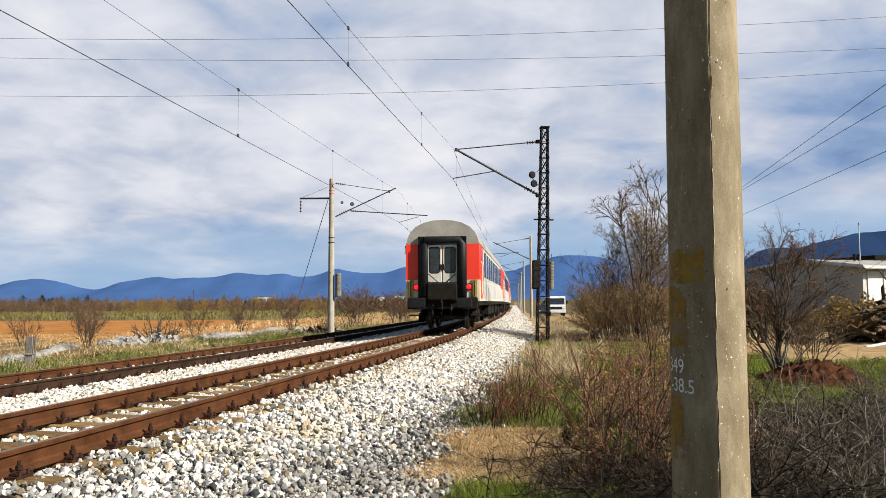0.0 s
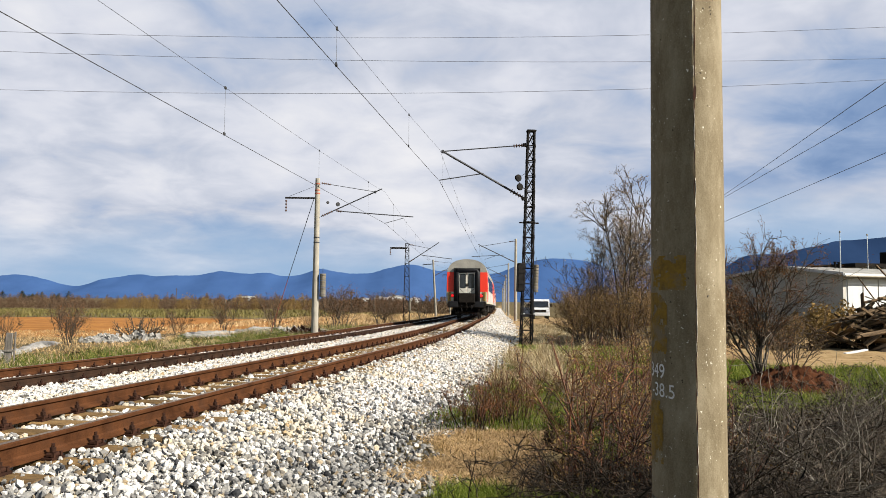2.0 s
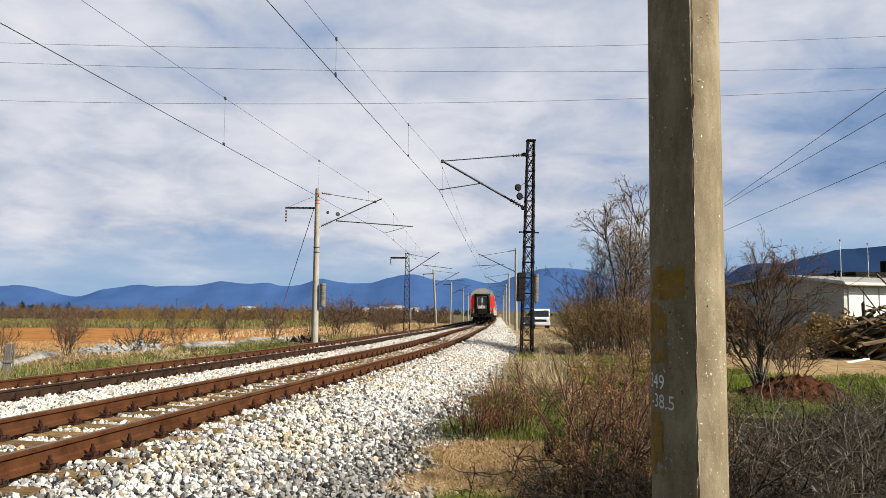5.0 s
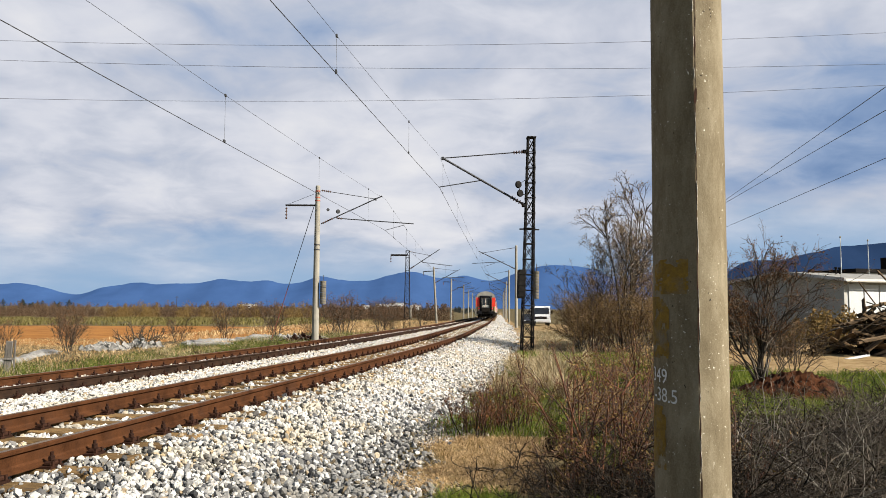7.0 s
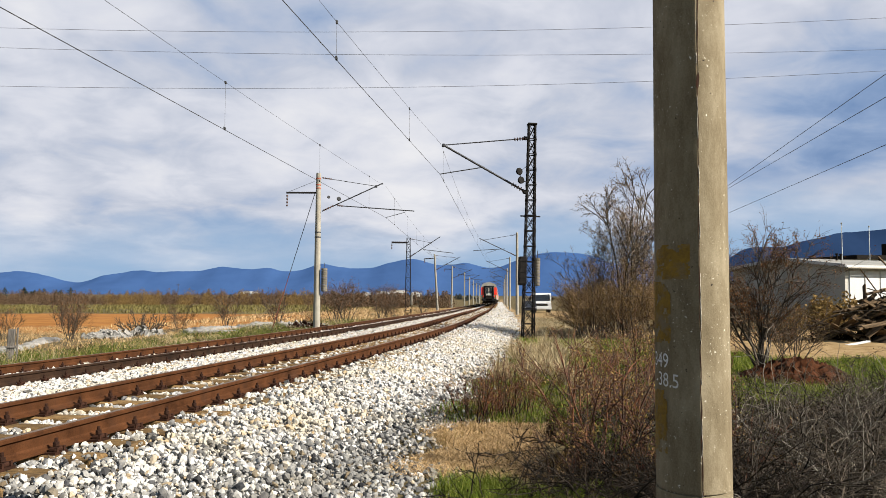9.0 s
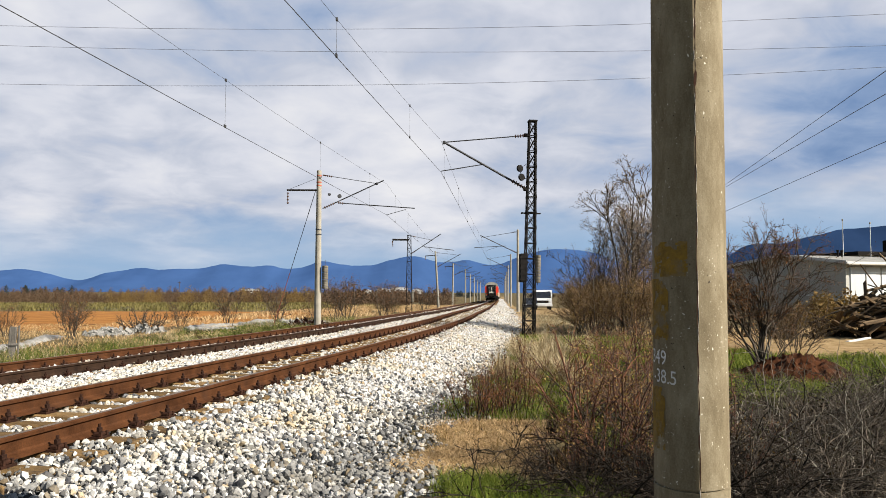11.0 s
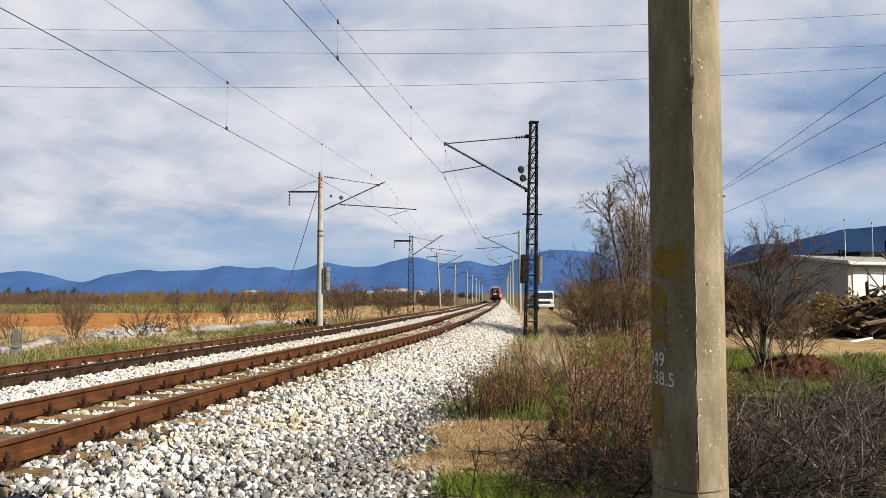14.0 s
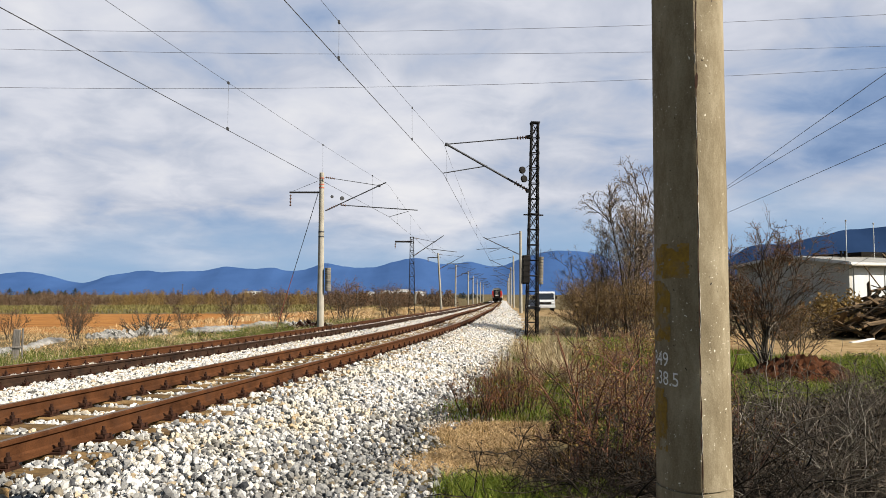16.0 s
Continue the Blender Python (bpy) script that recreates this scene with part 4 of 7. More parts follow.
def long_wire(u0v0, umvm, u1v1, y, label, r):
    """A power line across the view at about y metres."""
    at = lambda u, v: Vector(((u - 784) / 1331 * y, y * (0.9982 - 0.0593 * (441 - v) / 1331), 1.2 + (0.0593 + 0.9982 * (441 - v) / 1331) * y))
    a, m, b = at(*u0v0), at(*umvm), at(*u1v1)
    pts = []
    for i in range(41):
        s = -0.6 + 2.2 * i / 40
        pts.append(a * (2 * (s - 0.5) * (s - 1)) + m * (-4 * s * (s - 1)) + b * (2 * s * (s - 0.5)))
    ob = new("power_line", Shape().tube(pts, r, 5).mesh("power_line", M_WIRE))
    tagged(ob, label, "power line", "power lines across the track")


for a, m, b in (((0, 52), (784, 54), (1568, 26)), ((0, 87), (784, 96), (1568, 82)), ((0, 155), (784, 152), (1568, 120))):
    long_wire(a, m, b, 55.0, "thin grey power line strung high across the tracks", 0.013)


def side_wire(u0, v0, u1, v1, y0, y1):
    at = lambda u, v, y: Vector(((u - 784) / 1331 * y, y, 1.2 + (520 - v) / 1331 * y))
    a, b = at(u0, v0, y0), at(u1, v1, y1)
    pts = [a + (b - a) * (-0.9 + 1.9 * i / 30) for i in range(31)]
    ob = new("power_line", Shape().tube(pts, 0.013, 5).mesh("power_line", M_WIRE))
    tagged(ob, "thin dark service wire running to the yard", "power line", "service wires of the yard")


side_wire(1568, 133, 1272, 342, 27, 57)
side_wire(1568, 172, 1272, 344, 27, 57)
side_wire(1568, 255, 1272, 384, 30, 57)


def build_service_pole():
    """The wooden pole at which the service wires end."""
    x, y = (1272 - 784) / 1331 * 57, 57.0
    z = float(ground_z(x, y))
    t = thing("service_pole", pose(x, y, z), "tall dark wooden service pole with crossarm", "pole")
    part("shaft", Shape().turned([(0.15, -0.4), (0.12, 8.0), (0.10, 9.6)], 10), M_PORC, t)
    part("crossarm", Shape().box((-0.7, -0.06, 9.2), (0.7, 0.06, 9.34), 0.01), M_PORC, t)


build_service_pole()


# ---- the near pole ----
def pole_material():
    """Grey-brown concrete with white chips, pits and streaks."""
    m = bpy.data.materials.new("chipped_spun_concrete")
    nt, nodes, links = tree_of(m)
    tc = node(nt, "ShaderNodeTexCoord")
    n1 = node(nt, "ShaderNodeTexNoise", Scale=7.0, Detail=8.0, Roughness=0.7)
    mp = node(nt, "ShaderNodeMapping")
    mp.inputs["Scale"].default_value = (1, 1, 0.35)
    links.new(tc.outputs["Object"], mp.inputs[0])
    links.new(mp.outputs[0], n1.inputs["Vector"])
    n2 = node(nt, "ShaderNodeTexNoise", Scale=160.0, Detail=3.0)
    links.new(tc.outputs["Object"], n2.inputs["Vector"])
    c = ramp(nt, n1.outputs[0], (0.32, (0.076, 0.0573, 0.0326)), (0.5, (0.1411, 0.1139, 0.0713)), (0.68, (0.2209, 0.186, 0.1263))).outputs[0]
    c = mixc(nt, 0.25, c, ramp(nt, n2.outputs[0], (0.35, (0.062, 0.0496, 0.031)), (0.65, (0.1705, 0.1418, 0.0969))).outputs[0])
    # chips and pits of uneven shape, thicker in some places
    where = node(nt, "ShaderNodeTexNoise", Scale=5.0, Detail=3.0)
    links.new(tc.outputs["Object"], where.inputs["Vector"])
    for scale, edge, colour, shift_by in ((85.0, 0.708, (0.4805, 0.4495, 0.372), 0.0), (190.0, 0.728, (0.341, 0.31, 0.2402), 3.0), (60.0, 0.735, (0.0194, 0.0155, 0.0116), 9.0)):
        warp = node(nt, "ShaderNodeMapping")
        warp.inputs["Location"].default_value = (shift_by, shift_by, 0)
        links.new(tc.outputs["Object"], warp.inputs[0])
        ch = node(nt, "ShaderNodeTexNoise", Scale=scale, Detail=2.0, Roughness=0.5)
        links.new(warp.outputs[0], ch.inputs["Vector"])
        level = math_node(nt, "ADD", ch.outputs[0], math_node(nt, "MULTIPLY", math_node(nt, "SUBTRACT", where.outputs[0], 0.5), 0.22))
        c = mixc(nt, ramp(nt, level, (edge, (0, 0, 0)), (edge + 0.03, (1, 1, 1))).outputs[0], c, colour)
    b = node(nt, "ShaderNodeBsdfPrincipled", Roughness=0.88)
    b.inputs["Specular IOR Level"].default_value = 0.05
    links.new(c, b.inputs["Base Color"])
    bp = node(nt, "ShaderNodeBump", Strength=0.2, Distance=0.004)
    links.new(n2.outputs[0], bp.inputs["Height"])
    links.new(bp.outputs[0], b.inputs["Normal"])
    o = node(nt, "ShaderNodeOutputMaterial")
    links.new(b.outputs[0], o.inputs[0])
    return m


def letters(text, size):
    """The outline of a word as a flat mesh, from the built-in font."""
    cu = bpy.data.curves.new("writing", "FONT")
    cu.body, cu.size = text, size
    ob = bpy.data.objects.new("writing", cu)
    scene.collection.objects.link(ob)
    bpy.context.view_layer.update()
    me = bpy.data.meshes.new_from_object(ob.evaluated_get(bpy.context.evaluated_depsgraph_get()))
    bpy.data.objects.remove(ob)
    bm = bmesh.new()
    bm.from_mesh(me)
    bmesh.ops.triangulate(bm, faces=bm.faces)
    bmesh.ops.subdivide_edges(bm, edges=bm.edges, cuts=1)
    v = [tuple(p.co) for p in bm.verts]
    f = [[q.index for q in p.verts] for p in bm.faces]
    bm.free()
    return v, f


PX, PY = 1.050, 3.20
POLE_FACE = math.atan2(-PY, -PX)          # from the pole towards the eye
SEAM = POLE_FACE + radians(9)


def pole_radius(z):
    return 0.1662 - 0.0026 * (z - 0.36)


def pole_ring(a, z):
    """A point of the pole's skin: two mould halves that meet in a blunt ridge."""
    d = (a - SEAM + math.pi / 2) % math.pi - math.pi / 2      # angle from the nearer seam
    r = pole_radius(z) * 1.055 * (1 - 0.142 * (1 - math.exp(-abs(d) / 0.5)))
    return Vector((r * math.cos(a), r * math.sin(a), z))


def build_pole():
    M = pole_material()
    base = float(ground_z(PX, PY)) - 0.02
    t = thing("concrete_pole", pose(PX, PY, 0, 0, 0.2, 0), "weathered round concrete pole with flaking yellow paint marks", "pole")
    n, zs = 96, list(np.linspace(base - 0.3, 0.398, 7)) + [0.402, 0.4035, 0.4105, 0.412] + list(np.linspace(0.45, 9.2, 60))
    v, f = [], []
    for z in zs:
        for k in range(n):
            a = SEAM + 2 * math.pi * (k + 0.0) / n
            p = pole_ring(a, z)
            s = 0.955 if 0.403 < z < 0.411 else (1.008 if z < 0.4025 else 1.0)
            wob = 1 + 0.004 * noise.noise(Vector((math.cos(a) * 2, math.sin(a) * 2, z * 1.5)))
            v.append((p.x * s * wob, p.y * s * wob, z))
    for i in range(len(zs) - 1):
        for k in range(n):
            j = (k + 1) % n
            f.append((i * n + k, i * n + j, (i + 1) * n + j, (i + 1) * n + k))
    f.append(tuple(range((len(zs) - 1) * n, len(zs) * n)))
    part("shaft", Shape().add(v, f), M, t, "two-half moulded concrete shaft with chips")
    # the ragged mortar fin along the seam
    fin, q = Shape(), []
    for i in range(420):
        z = base + i * 0.022
        h = 0.003 + 0.006 * max(0, noise.noise(Vector((0, 1, z * 22)))) - (0.006 if noise.noise(Vector((3, 0, z * 7))) < -0.02 else 0)
        side = 0.004 * noise.noise(Vector((7, 0, z * 14))) + 0.006 * math.sin(z * 1.3)
        for o, k in ((-0.003, -0.003), (0.0, h), (0.003, -0.003)):
            p = pole_ring(SEAM + (o + side) / 0.15, z)
            r = math.hypot(p.x, p.y)
            q.append((p.x * (r + k) / r, p.y * (r + k) / r, z))
    fin.add(q, [(3 * i + k, 3 * i + k + 1, 3 * i + k + 4, 3 * i + k + 3) for i in range(419) for k in (0, 1)])
    part("seam_fin", fin, M_MORTAR, t, "ragged pale mortar along the seam")
    joint, q = Shape(), []
    for i in range(700):
        z = base + i * 0.0135
        w = 0.0010 + 0.0018 * abs(noise.noise(Vector((11, 0, z * 9)))) + (0.004 if noise.noise(Vector((5, 2, z * 3.1))) > 0.38 else 0)
        c = -0.0085 + 0.004 * noise.noise(Vector((7, 0, z * 14))) + 0.006 * math.sin(z * 1.3)
        for o in (c - w, c + w):
            p = pole_ring(SEAM - o / 0.15, z)
            r = math.hypot(p.x, p.y) + 0.0016
            q.append((p.x * r / (r - 0.0016), p.y * r / (r - 0.0016), z))
    joint.add(q, [(2 * i, 2 * i + 1, 2 * i + 3, 2 * i + 2) for i in range(699)])
    part("seam_joint", joint, M_CLIP, t, "dark open joint between the mould halves")

    def skin(a0, a1, z0, z1, name, mat, label, seed, lift=0.0022):
        """A thin coat on the pole with ragged edges, angles from the side that faces the eye."""
        na, nz = 26, 30
        vv, ff, live = [], [], {}
        for i in range(nz + 1):
            for j in range(na + 1):
                a = POLE_FACE + radians(a0 + (a1 - a0) * j / na)
                z = z0 + (z1 - z0) * i / nz
                p = pole_ring(a, z)
                k = 1 + lift / math.hypot(p.x, p.y)
                vv.append((p.x * k, p.y * k, z))
        for i in range(nz):
            for j in range(na):
                edge = min(i, j, nz - 1 - i, na - 1 - j)
                if noise.noise(Vector((i * 0.35, j * 0.35, seed))) * 0.5 + noise.noise(Vector((i * 0.13, j * 0.13, seed + 5))) > (-0.05 if edge < 1 else (-0.3 if edge < 2 else -0.42)):
                    a = i * (na + 1) + j
                    ff.append((a, a + 1, a + na + 2, a + na + 1))
        part(name, Shape().add(vv, ff), mat, t, label)
    z = lambda v: 1.2 + (520 - v) / 1331 * 3.07
    skin(-66, -2, z(493), z(431), "paint_mark", M_YELLOW, "square of flaking yellow paint", 1.0)
    skin(-82, -32, z(606), z(497), "paint_mark", M_YELLOW, "long worn yellow paint streak", 4.0)
    skin(-82, -40, z(800), z(690), "paint_mark", M_YELLOW, "faded yellow paint stain", 9.0)
    for text, a_end, v_base, size in (("349", -37, 650, 0.084), ("-38.5", -20, 684, 0.080)):
        vv, ff = letters(text, size)
        w = max(p[0] for p in vv)
        out = []
        for x, y, _ in vv:
            a = POLE_FACE + radians(a_end) + (x - w) * 0.86 / 0.160
            p = pole_ring(a, z(v_base) + y + (x - w) * -0.05)
            k = 1 + 0.003 / math.hypot(p.x, p.y)
            out.append((p.x * k, p.y * k, p.z))
        part("painted_number", Shape().add(out, ff), M_WHITE, t, "hand-painted white numerals")


build_pole()

# ---- the train ----
M_RED = surface("coach_red_paint", (0.4495, 0.0202, 0.0085), (0.558, 0.0326, 0.0139), 0.8, 0.45, 0.0, 0.05, 30, (0.31, 0.031, 0.0194), 0.4)
M_CREAM = surface("coach_cream_paint", (0.279, 0.248, 0.1821), (0.403, 0.3681, 0.2868), 1.5, 0.5, 0.0, 0.05, 30, (0.2325, 0.1938, 0.1318), 0.6)
M_SIDE = surface("coach_pale_stained_panels", (0.186, 0.1821, 0.1744), (0.341, 0.3255, 0.2945), 0.9, 0.6, 0.0, 0.05, 12, (0.1318, 0.1473, 0.1705), 0.7)
M_ROOF = surface("sooty_grey_roof", (0.13, 0.122, 0.105), (0.26, 0.245, 0.21), 0.9, 0.6, 0.1, 0.1, 20, (0.0775, 0.0659, 0.0465), 0.6)
M_RUBBER = surface("black_rubber", (0.0031, 0.0031, 0.0039), (0.0109, 0.0109, 0.0116), 6, 0.55, 0.0, 0.1, 40, gloss=0.12)
M_UNDER = surface("grimy_underframe", (0.0039, 0.0035, 0.0031), (0.0139, 0.0109, 0.0085), 4, 0.85, 0.0, 0.2, 30)
M_WHEEL = surface("wheel_steel", (0.0232, 0.0194, 0.017), (0.0775, 0.0659, 0.0581), 5, 0.5, 0.6, 0.1, 40)
M_STEP = surface("ochre_step_panel", (0.1705, 0.1085, 0.0232), (0.2945, 0.2015, 0.062), 3, 0.7, 0.0, 0.1, 30, (0.0388, 0.031, 0.0232), 0.6)
M_TAIL = glow("red_tail_lamp", (0.85, 0.012, 0.012), 0.35)
M_GLASS = surface("dark_window_glass", (0.008, 0.010, 0.013), (0.024, 0.028, 0.034), 2, 0.12, 0.0, 0.0, 10, gloss=0.22)
M_CURTAIN = surface("dirty_white_paint", (0.2945, 0.2829, 0.2402), (0.434, 0.4185, 0.3642), 2.5, 0.6, 0.0, 0.05, 30, (0.2325, 0.2093, 0.1705), 0.5)

HALF = [(1.41, 1.12), (1.41, 1.93), (1.41, 3.05), (1.395, 3.30), (1.35, 3.52), (1.24, 3.755), (1.03, 3.963), (0.73, 4.116), (0.37, 4.20), (0.0, 4.22)]
LEN = 26.1


def coach_wall(z0, z1, y0, y1):
    """A band of the body shell between two heights, following the outline."""
    pts = [p for p in HALF if z0 - 1e-6 <= p[1] <= z1 + 1e-6]
    ring = [(x, z) for x, z in pts] + [(-x, z) for x, z in reversed(pts) if x > 0]
    return Shape().prism(ring, y0, y1, "y")


def round_rect(cx, cz, w, h, r, n=5):
    out = []
    for sx, sz, a0 in ((1, 1, 0), (-1, 1, 90), (-1, -1, 180), (1, -1, 270)):
        for k in range(n + 1):
            a = radians(a0 + 90 * k / n)
            out.append((cx + sx * (w / 2 - r) + r * math.cos(a), cz + sz * (h / 2 - r) + r * math.sin(a)))
    return out


def wheelset(parent, y):
    prof = [(0.02, -0.07), (0.12, -0.075), (0.14, -0.03), (0.38, -0.025), (0.40, -0.065), (0.46, -0.065), (0.455, 0.05), (0.48, 0.055), (0.48, 0.075), (0.40, 0.075), (0.38, 0.02), (0.14, 0.03), (0.12, 0.07), (0.02, 0.07)]
    axle = part("wheelset", Shape().tube([(-1.05, 0, 0), (1.05, 0, 0)], 0.085, 10), M_WHEEL, parent, m=pose(0, y, 0.46))
    for s in (-1, 1):
        part("wheel", Shape().turned(prof, 28, pose(s * 0.755, 0, 0, 0, -90 * s, 0)), M_WHEEL, axle)
    return axle


def build_coach(order):
    t = thing("passenger_coach", pose(0, 0, 0), "red and white railway coach with grey roof, graffiti-stained sides" if order else "red and white railway coach, black gangway at its rear end", "railway coach", "coaches of the train")
    part("lower_body", coach_wall(1.12, 1.93, 0.0, LEN), M_CREAM if order == 0 else M_SIDE, t, "cream lower body band")
    part("end_body", coach_wall(1.93, 3.30, 0.0, 2.3), M_RED, t, "glossy red end section")
    part("middle_body", coach_wall(1.93, 3.30, 2.3, LEN - 5.5), M_SIDE, t, "pale grey panelled side")
    part("end_body", coach_wall(1.93, 3.30, LEN - 5.5, LEN), M_RED, t, "glossy red end section")
    part("roof", coach_wall(3.30, 4.4, 0.0, LEN), M_ROOF, t, "sooty grey rounded roof", smooth=False)
    part("skirt", Shape().box((-1.36, 0.1, 0.95), (1.36, LEN - 0.1, 1.12)), M_UNDER, t)
    for s in (-1, 1):
        part("gutter", Shape().tube([(s * 1.41, 0.02, 3.31), (s * 1.41, LEN - 0.02, 3.31)], 0.02, 6), M_CREAM, t)
        part("graffiti_panel", Shape().box((min(s * 1.409, s * 1.415), 2.6, 1.25), (max(s * 1.409, s * 1.415), LEN - 3.5, 1.9)), M_SIDE, t, "silver-grey graffiti over the lower side")
        for k in range(10):
            y = 3.6 + k * 1.86
            out = round_rect(y, 2.62, 1.15, 0.92, 0.12)
            fr = part("window", Shape().prism(round_rect(y, 2.62, 1.25, 1.02, 0.14), s * 1.405, s * 1.422, "x"), M_RUBBER, t)
            part("pane", Shape().prism(out, s * 1.421, s * 1.428, "x"), M_GLASS, fr)
        for y in (1.15, LEN - 1.15):
            d = part("side_door", Shape().prism(round_rect(y, 2.2, 0.86, 1.95, 0.1), s * 1.405, s * 1.425, "x"), M_RED, t, "red boarding door")
            part("pane", Shape().prism(round_rect(y, 2.6, 0.45, 0.85, 0.1), s * 1.424, s * 1.43, "x"), M_GLASS, d)
            for w in (-0.5, 0.5):
                part("hand_rail", Shape().tube([(s * 1.43, y + w, 1.35), (s * 1.47, y + w, 1.45), (s * 1.47, y + w, 2.55), (s * 1.43, y + w, 2.65)], 0.018, 6), M_CREAM, t)
            part("step", Shape().box((min(s * 1.0, s * 1.40), y - 0.45, 0.55), (max(s * 1.0, s * 1.40), y + 0.45, 0.60)), M_UNDER, t)
    for k in range(6):
        part("roof_vent", Shape().turned([(0.16, 4.19), (0.18, 4.25), (0.12, 4.30), (0.02, 4.31)], 12, pose(0, 2.2 + k * 4.2, 0)), M_ROOF, t)
    # ends: gangway bellows, folding bridge plate, doors
    for y, s in ((0.0, -1), (LEN, 1)):
        g = part("gangway", Shape().tube([(-0.74, y + s * 0.03, 1.30), (-0.74, y + s * 0.03, 3.30), (-0.66, y + s * 0.03, 3.42), (0.66, y + s * 0.03, 3.42), (0.74, y + s * 0.03, 3.30), (0.74, y + s * 0.03, 1.30)], [0.19, 0.19, 0.17, 0.17, 0.19, 0.19], 18), M_RUBBER, t, "black rubber gangway bellows", smooth=True)
        part("bellows_frame", Shape().box((-0.92, min(y, y + s * 0.12), 1.18), (-0.58, max(y, y + s * 0.12), 3.56)), M_RUBBER, g)
        part("bellows_frame", Shape().box((0.58, min(y, y + s * 0.12), 1.18), (0.92, max(y, y + s * 0.12), 3.56)), M_RUBBER, g)
        part("bellows_frame", Shape().box((-0.92, min(y, y + s * 0.12), 3.32), (0.92, max(y, y + s * 0.12), 3.58)), M_RUBBER, g)
        for sx in (-1, 1):
            x0, x1 = sorted((sx * 0.015, sx * 0.56))
            d = part("end_door", Shape().box((x0, min(y, y + s * 0.05), 1.55), (x1, max(y, y + s * 0.05), 3.30), 0.015), M_CURTAIN, t, "dirty white gangway door leaf")
            part("pane", Shape().prism(round_rect(sx * 0.30, 2.68, 0.37, 0.96, 0.09), y + s * 0.048, y + s * 0.06, "y"), M_GLASS, d)
            part("window_rubber", Shape().prism(round_rect(sx * 0.30, 2.68, 0.43, 1.02, 0.11), y + s * 0.046, y + s * 0.054, "y"), M_RUBBER, d)
            part("door_handle", Shape().box((min(sx * 0.02, sx * 0.07), min(y + s * 0.05, y + s * 0.09), 2.30), (max(sx * 0.02, sx * 0.07), max(y + s * 0.05, y + s * 0.09), 2.52), 0.01), M_UNDER, d)
            part("bridge_stay", Shape().tube([(sx * 0.12, y + s * 0.1, 1.80), (sx * 0.52, y + s * 0.16, 2.15)], 0.018, 6), M_UNDER, t)
            bf = part("buffer", Shape().turned([(0.11, 0.0), (0.11, 0.30), (0.085, 0.31), (0.085, 0.54)], 18, pose(sx * 0.875, y, 1.06, -90 * s, 0, 0)), M_RUBBER, t, "black buffer with broad plate")
            part("buffer_plate", Shape().box((sx * 0.875 - 0.29, min(y + s * 0.52, y + s * 0.57), 0.87), (sx * 0.875 + 0.29, max(y + s * 0.52, y + s * 0.57), 1.24), 0.02), M_RUBBER, bf)
            part("corner_steps", Shape().box((min(sx * 1.10, sx * 1.33), min(y, y + s * 0.035), 1.28), (max(sx * 1.10, sx * 1.33), max(y, y + s * 0.035), 1.92), 0.01), M_STEP, t, "ochre corner step recess")
            part("end_rail", Shape().tube([(sx * 1.22, y, 1.3), (sx * 1.22, y + s * 0.07, 1.36), (sx * 1.22, y + s * 0.07, 1.86), (sx * 1.22, y, 1.92)], 0.02, 6), M_UNDER, t)
            hs = part("lamp_housing", Shape().turned([(0.135, 0.0), (0.135, 0.05), (0.115, 0.07)], 18, pose(sx * 1.0, y, 1.66, -90 * s, 0, 0)), M_UNDER, t)
            part("tail_lamp", Shape().turned([(0.105, 0.06), (0.10, 0.085), (0.05, 0.105), (0.005, 0.11)], 16, pose(sx * 1.0, y, 1.66, -90 * s, 0, 0)), M_TAIL, hs, "lit red tail lamp")
            part("air_hose", Shape().tube([(sx * 0.34, y + s * 0.02, 0.98), (sx * 0.36, y + s * 0.22, 0.95), (sx * 0.37, y + s * 0.26, 0.75), (sx * 0.35, y + s * 0.16, 0.55), (sx * 0.33, y + s * 0.10, 0.70)], 0.028, 7), M_RUBBER, t)
        part("bridge_plate", Shape().box((-0.60, min(y + s * 0.02, y + s * 0.22), 1.12), (0.60, max(y + s * 0.02, y + s * 0.22), 1.84), 0.07), M_UNDER, t, "black folded bridge plate")
        part("buffer_beam", Shape().box((-1.34, min(y - s * 0.3, y + s * 0.06), 0.82), (1.34, max(y - s * 0.3, y + s * 0.06), 1.26), 0.02), M_UNDER, t)
        part("draw_hook", Shape().tube([(0, y, 1.04), (0, y + s * 0.30, 1.04), (0, y + s * 0.40, 1.10), (0, y + s * 0.34, 1.18)], 0.045, 8), M_UNDER, t)
        part("screw_coupling", Shape().tube([(0, y + s * 0.33, 1.0), (0.03, y + s * 0.30, 0.75), (0, y + s * 0.22, 0.52), (-0.03, y + s * 0.18, 0.7)], 0.035, 7), M_UNDER, t)
    sets = []
    for c in (3.6, LEN - 3.6):
        for sx in (-1, 1):
            part("bogie_frame", Shape().prism([(c - 1.75, 0.62), (c - 1.6, 0.50), (c - 0.7, 0.42), (c + 0.7, 0.42), (c + 1.6, 0.50), (c + 1.75, 0.62), (c + 1.6, 0.78), (c + 0.6, 0.66), (c - 0.6, 0.66), (c - 1.6, 0.78)], sx * 0.98, sx * 1.14, "x"), M_UNDER, t)
            for w in (-1.28, 1.28):
                part("axle_box", Shape().box((min(sx * 1.0, sx * 1.24), c + w - 0.19, 0.28), (max(sx * 1.0, sx * 1.24), c + w + 0.19, 0.66), 0.03), M_UNDER, t)
                part("spring", Shape().turned([(0.11, 0.66), (0.11, 0.92)], 10, pose(sx * 1.08, c + w * 0.72, 0)), M_UNDER, t)
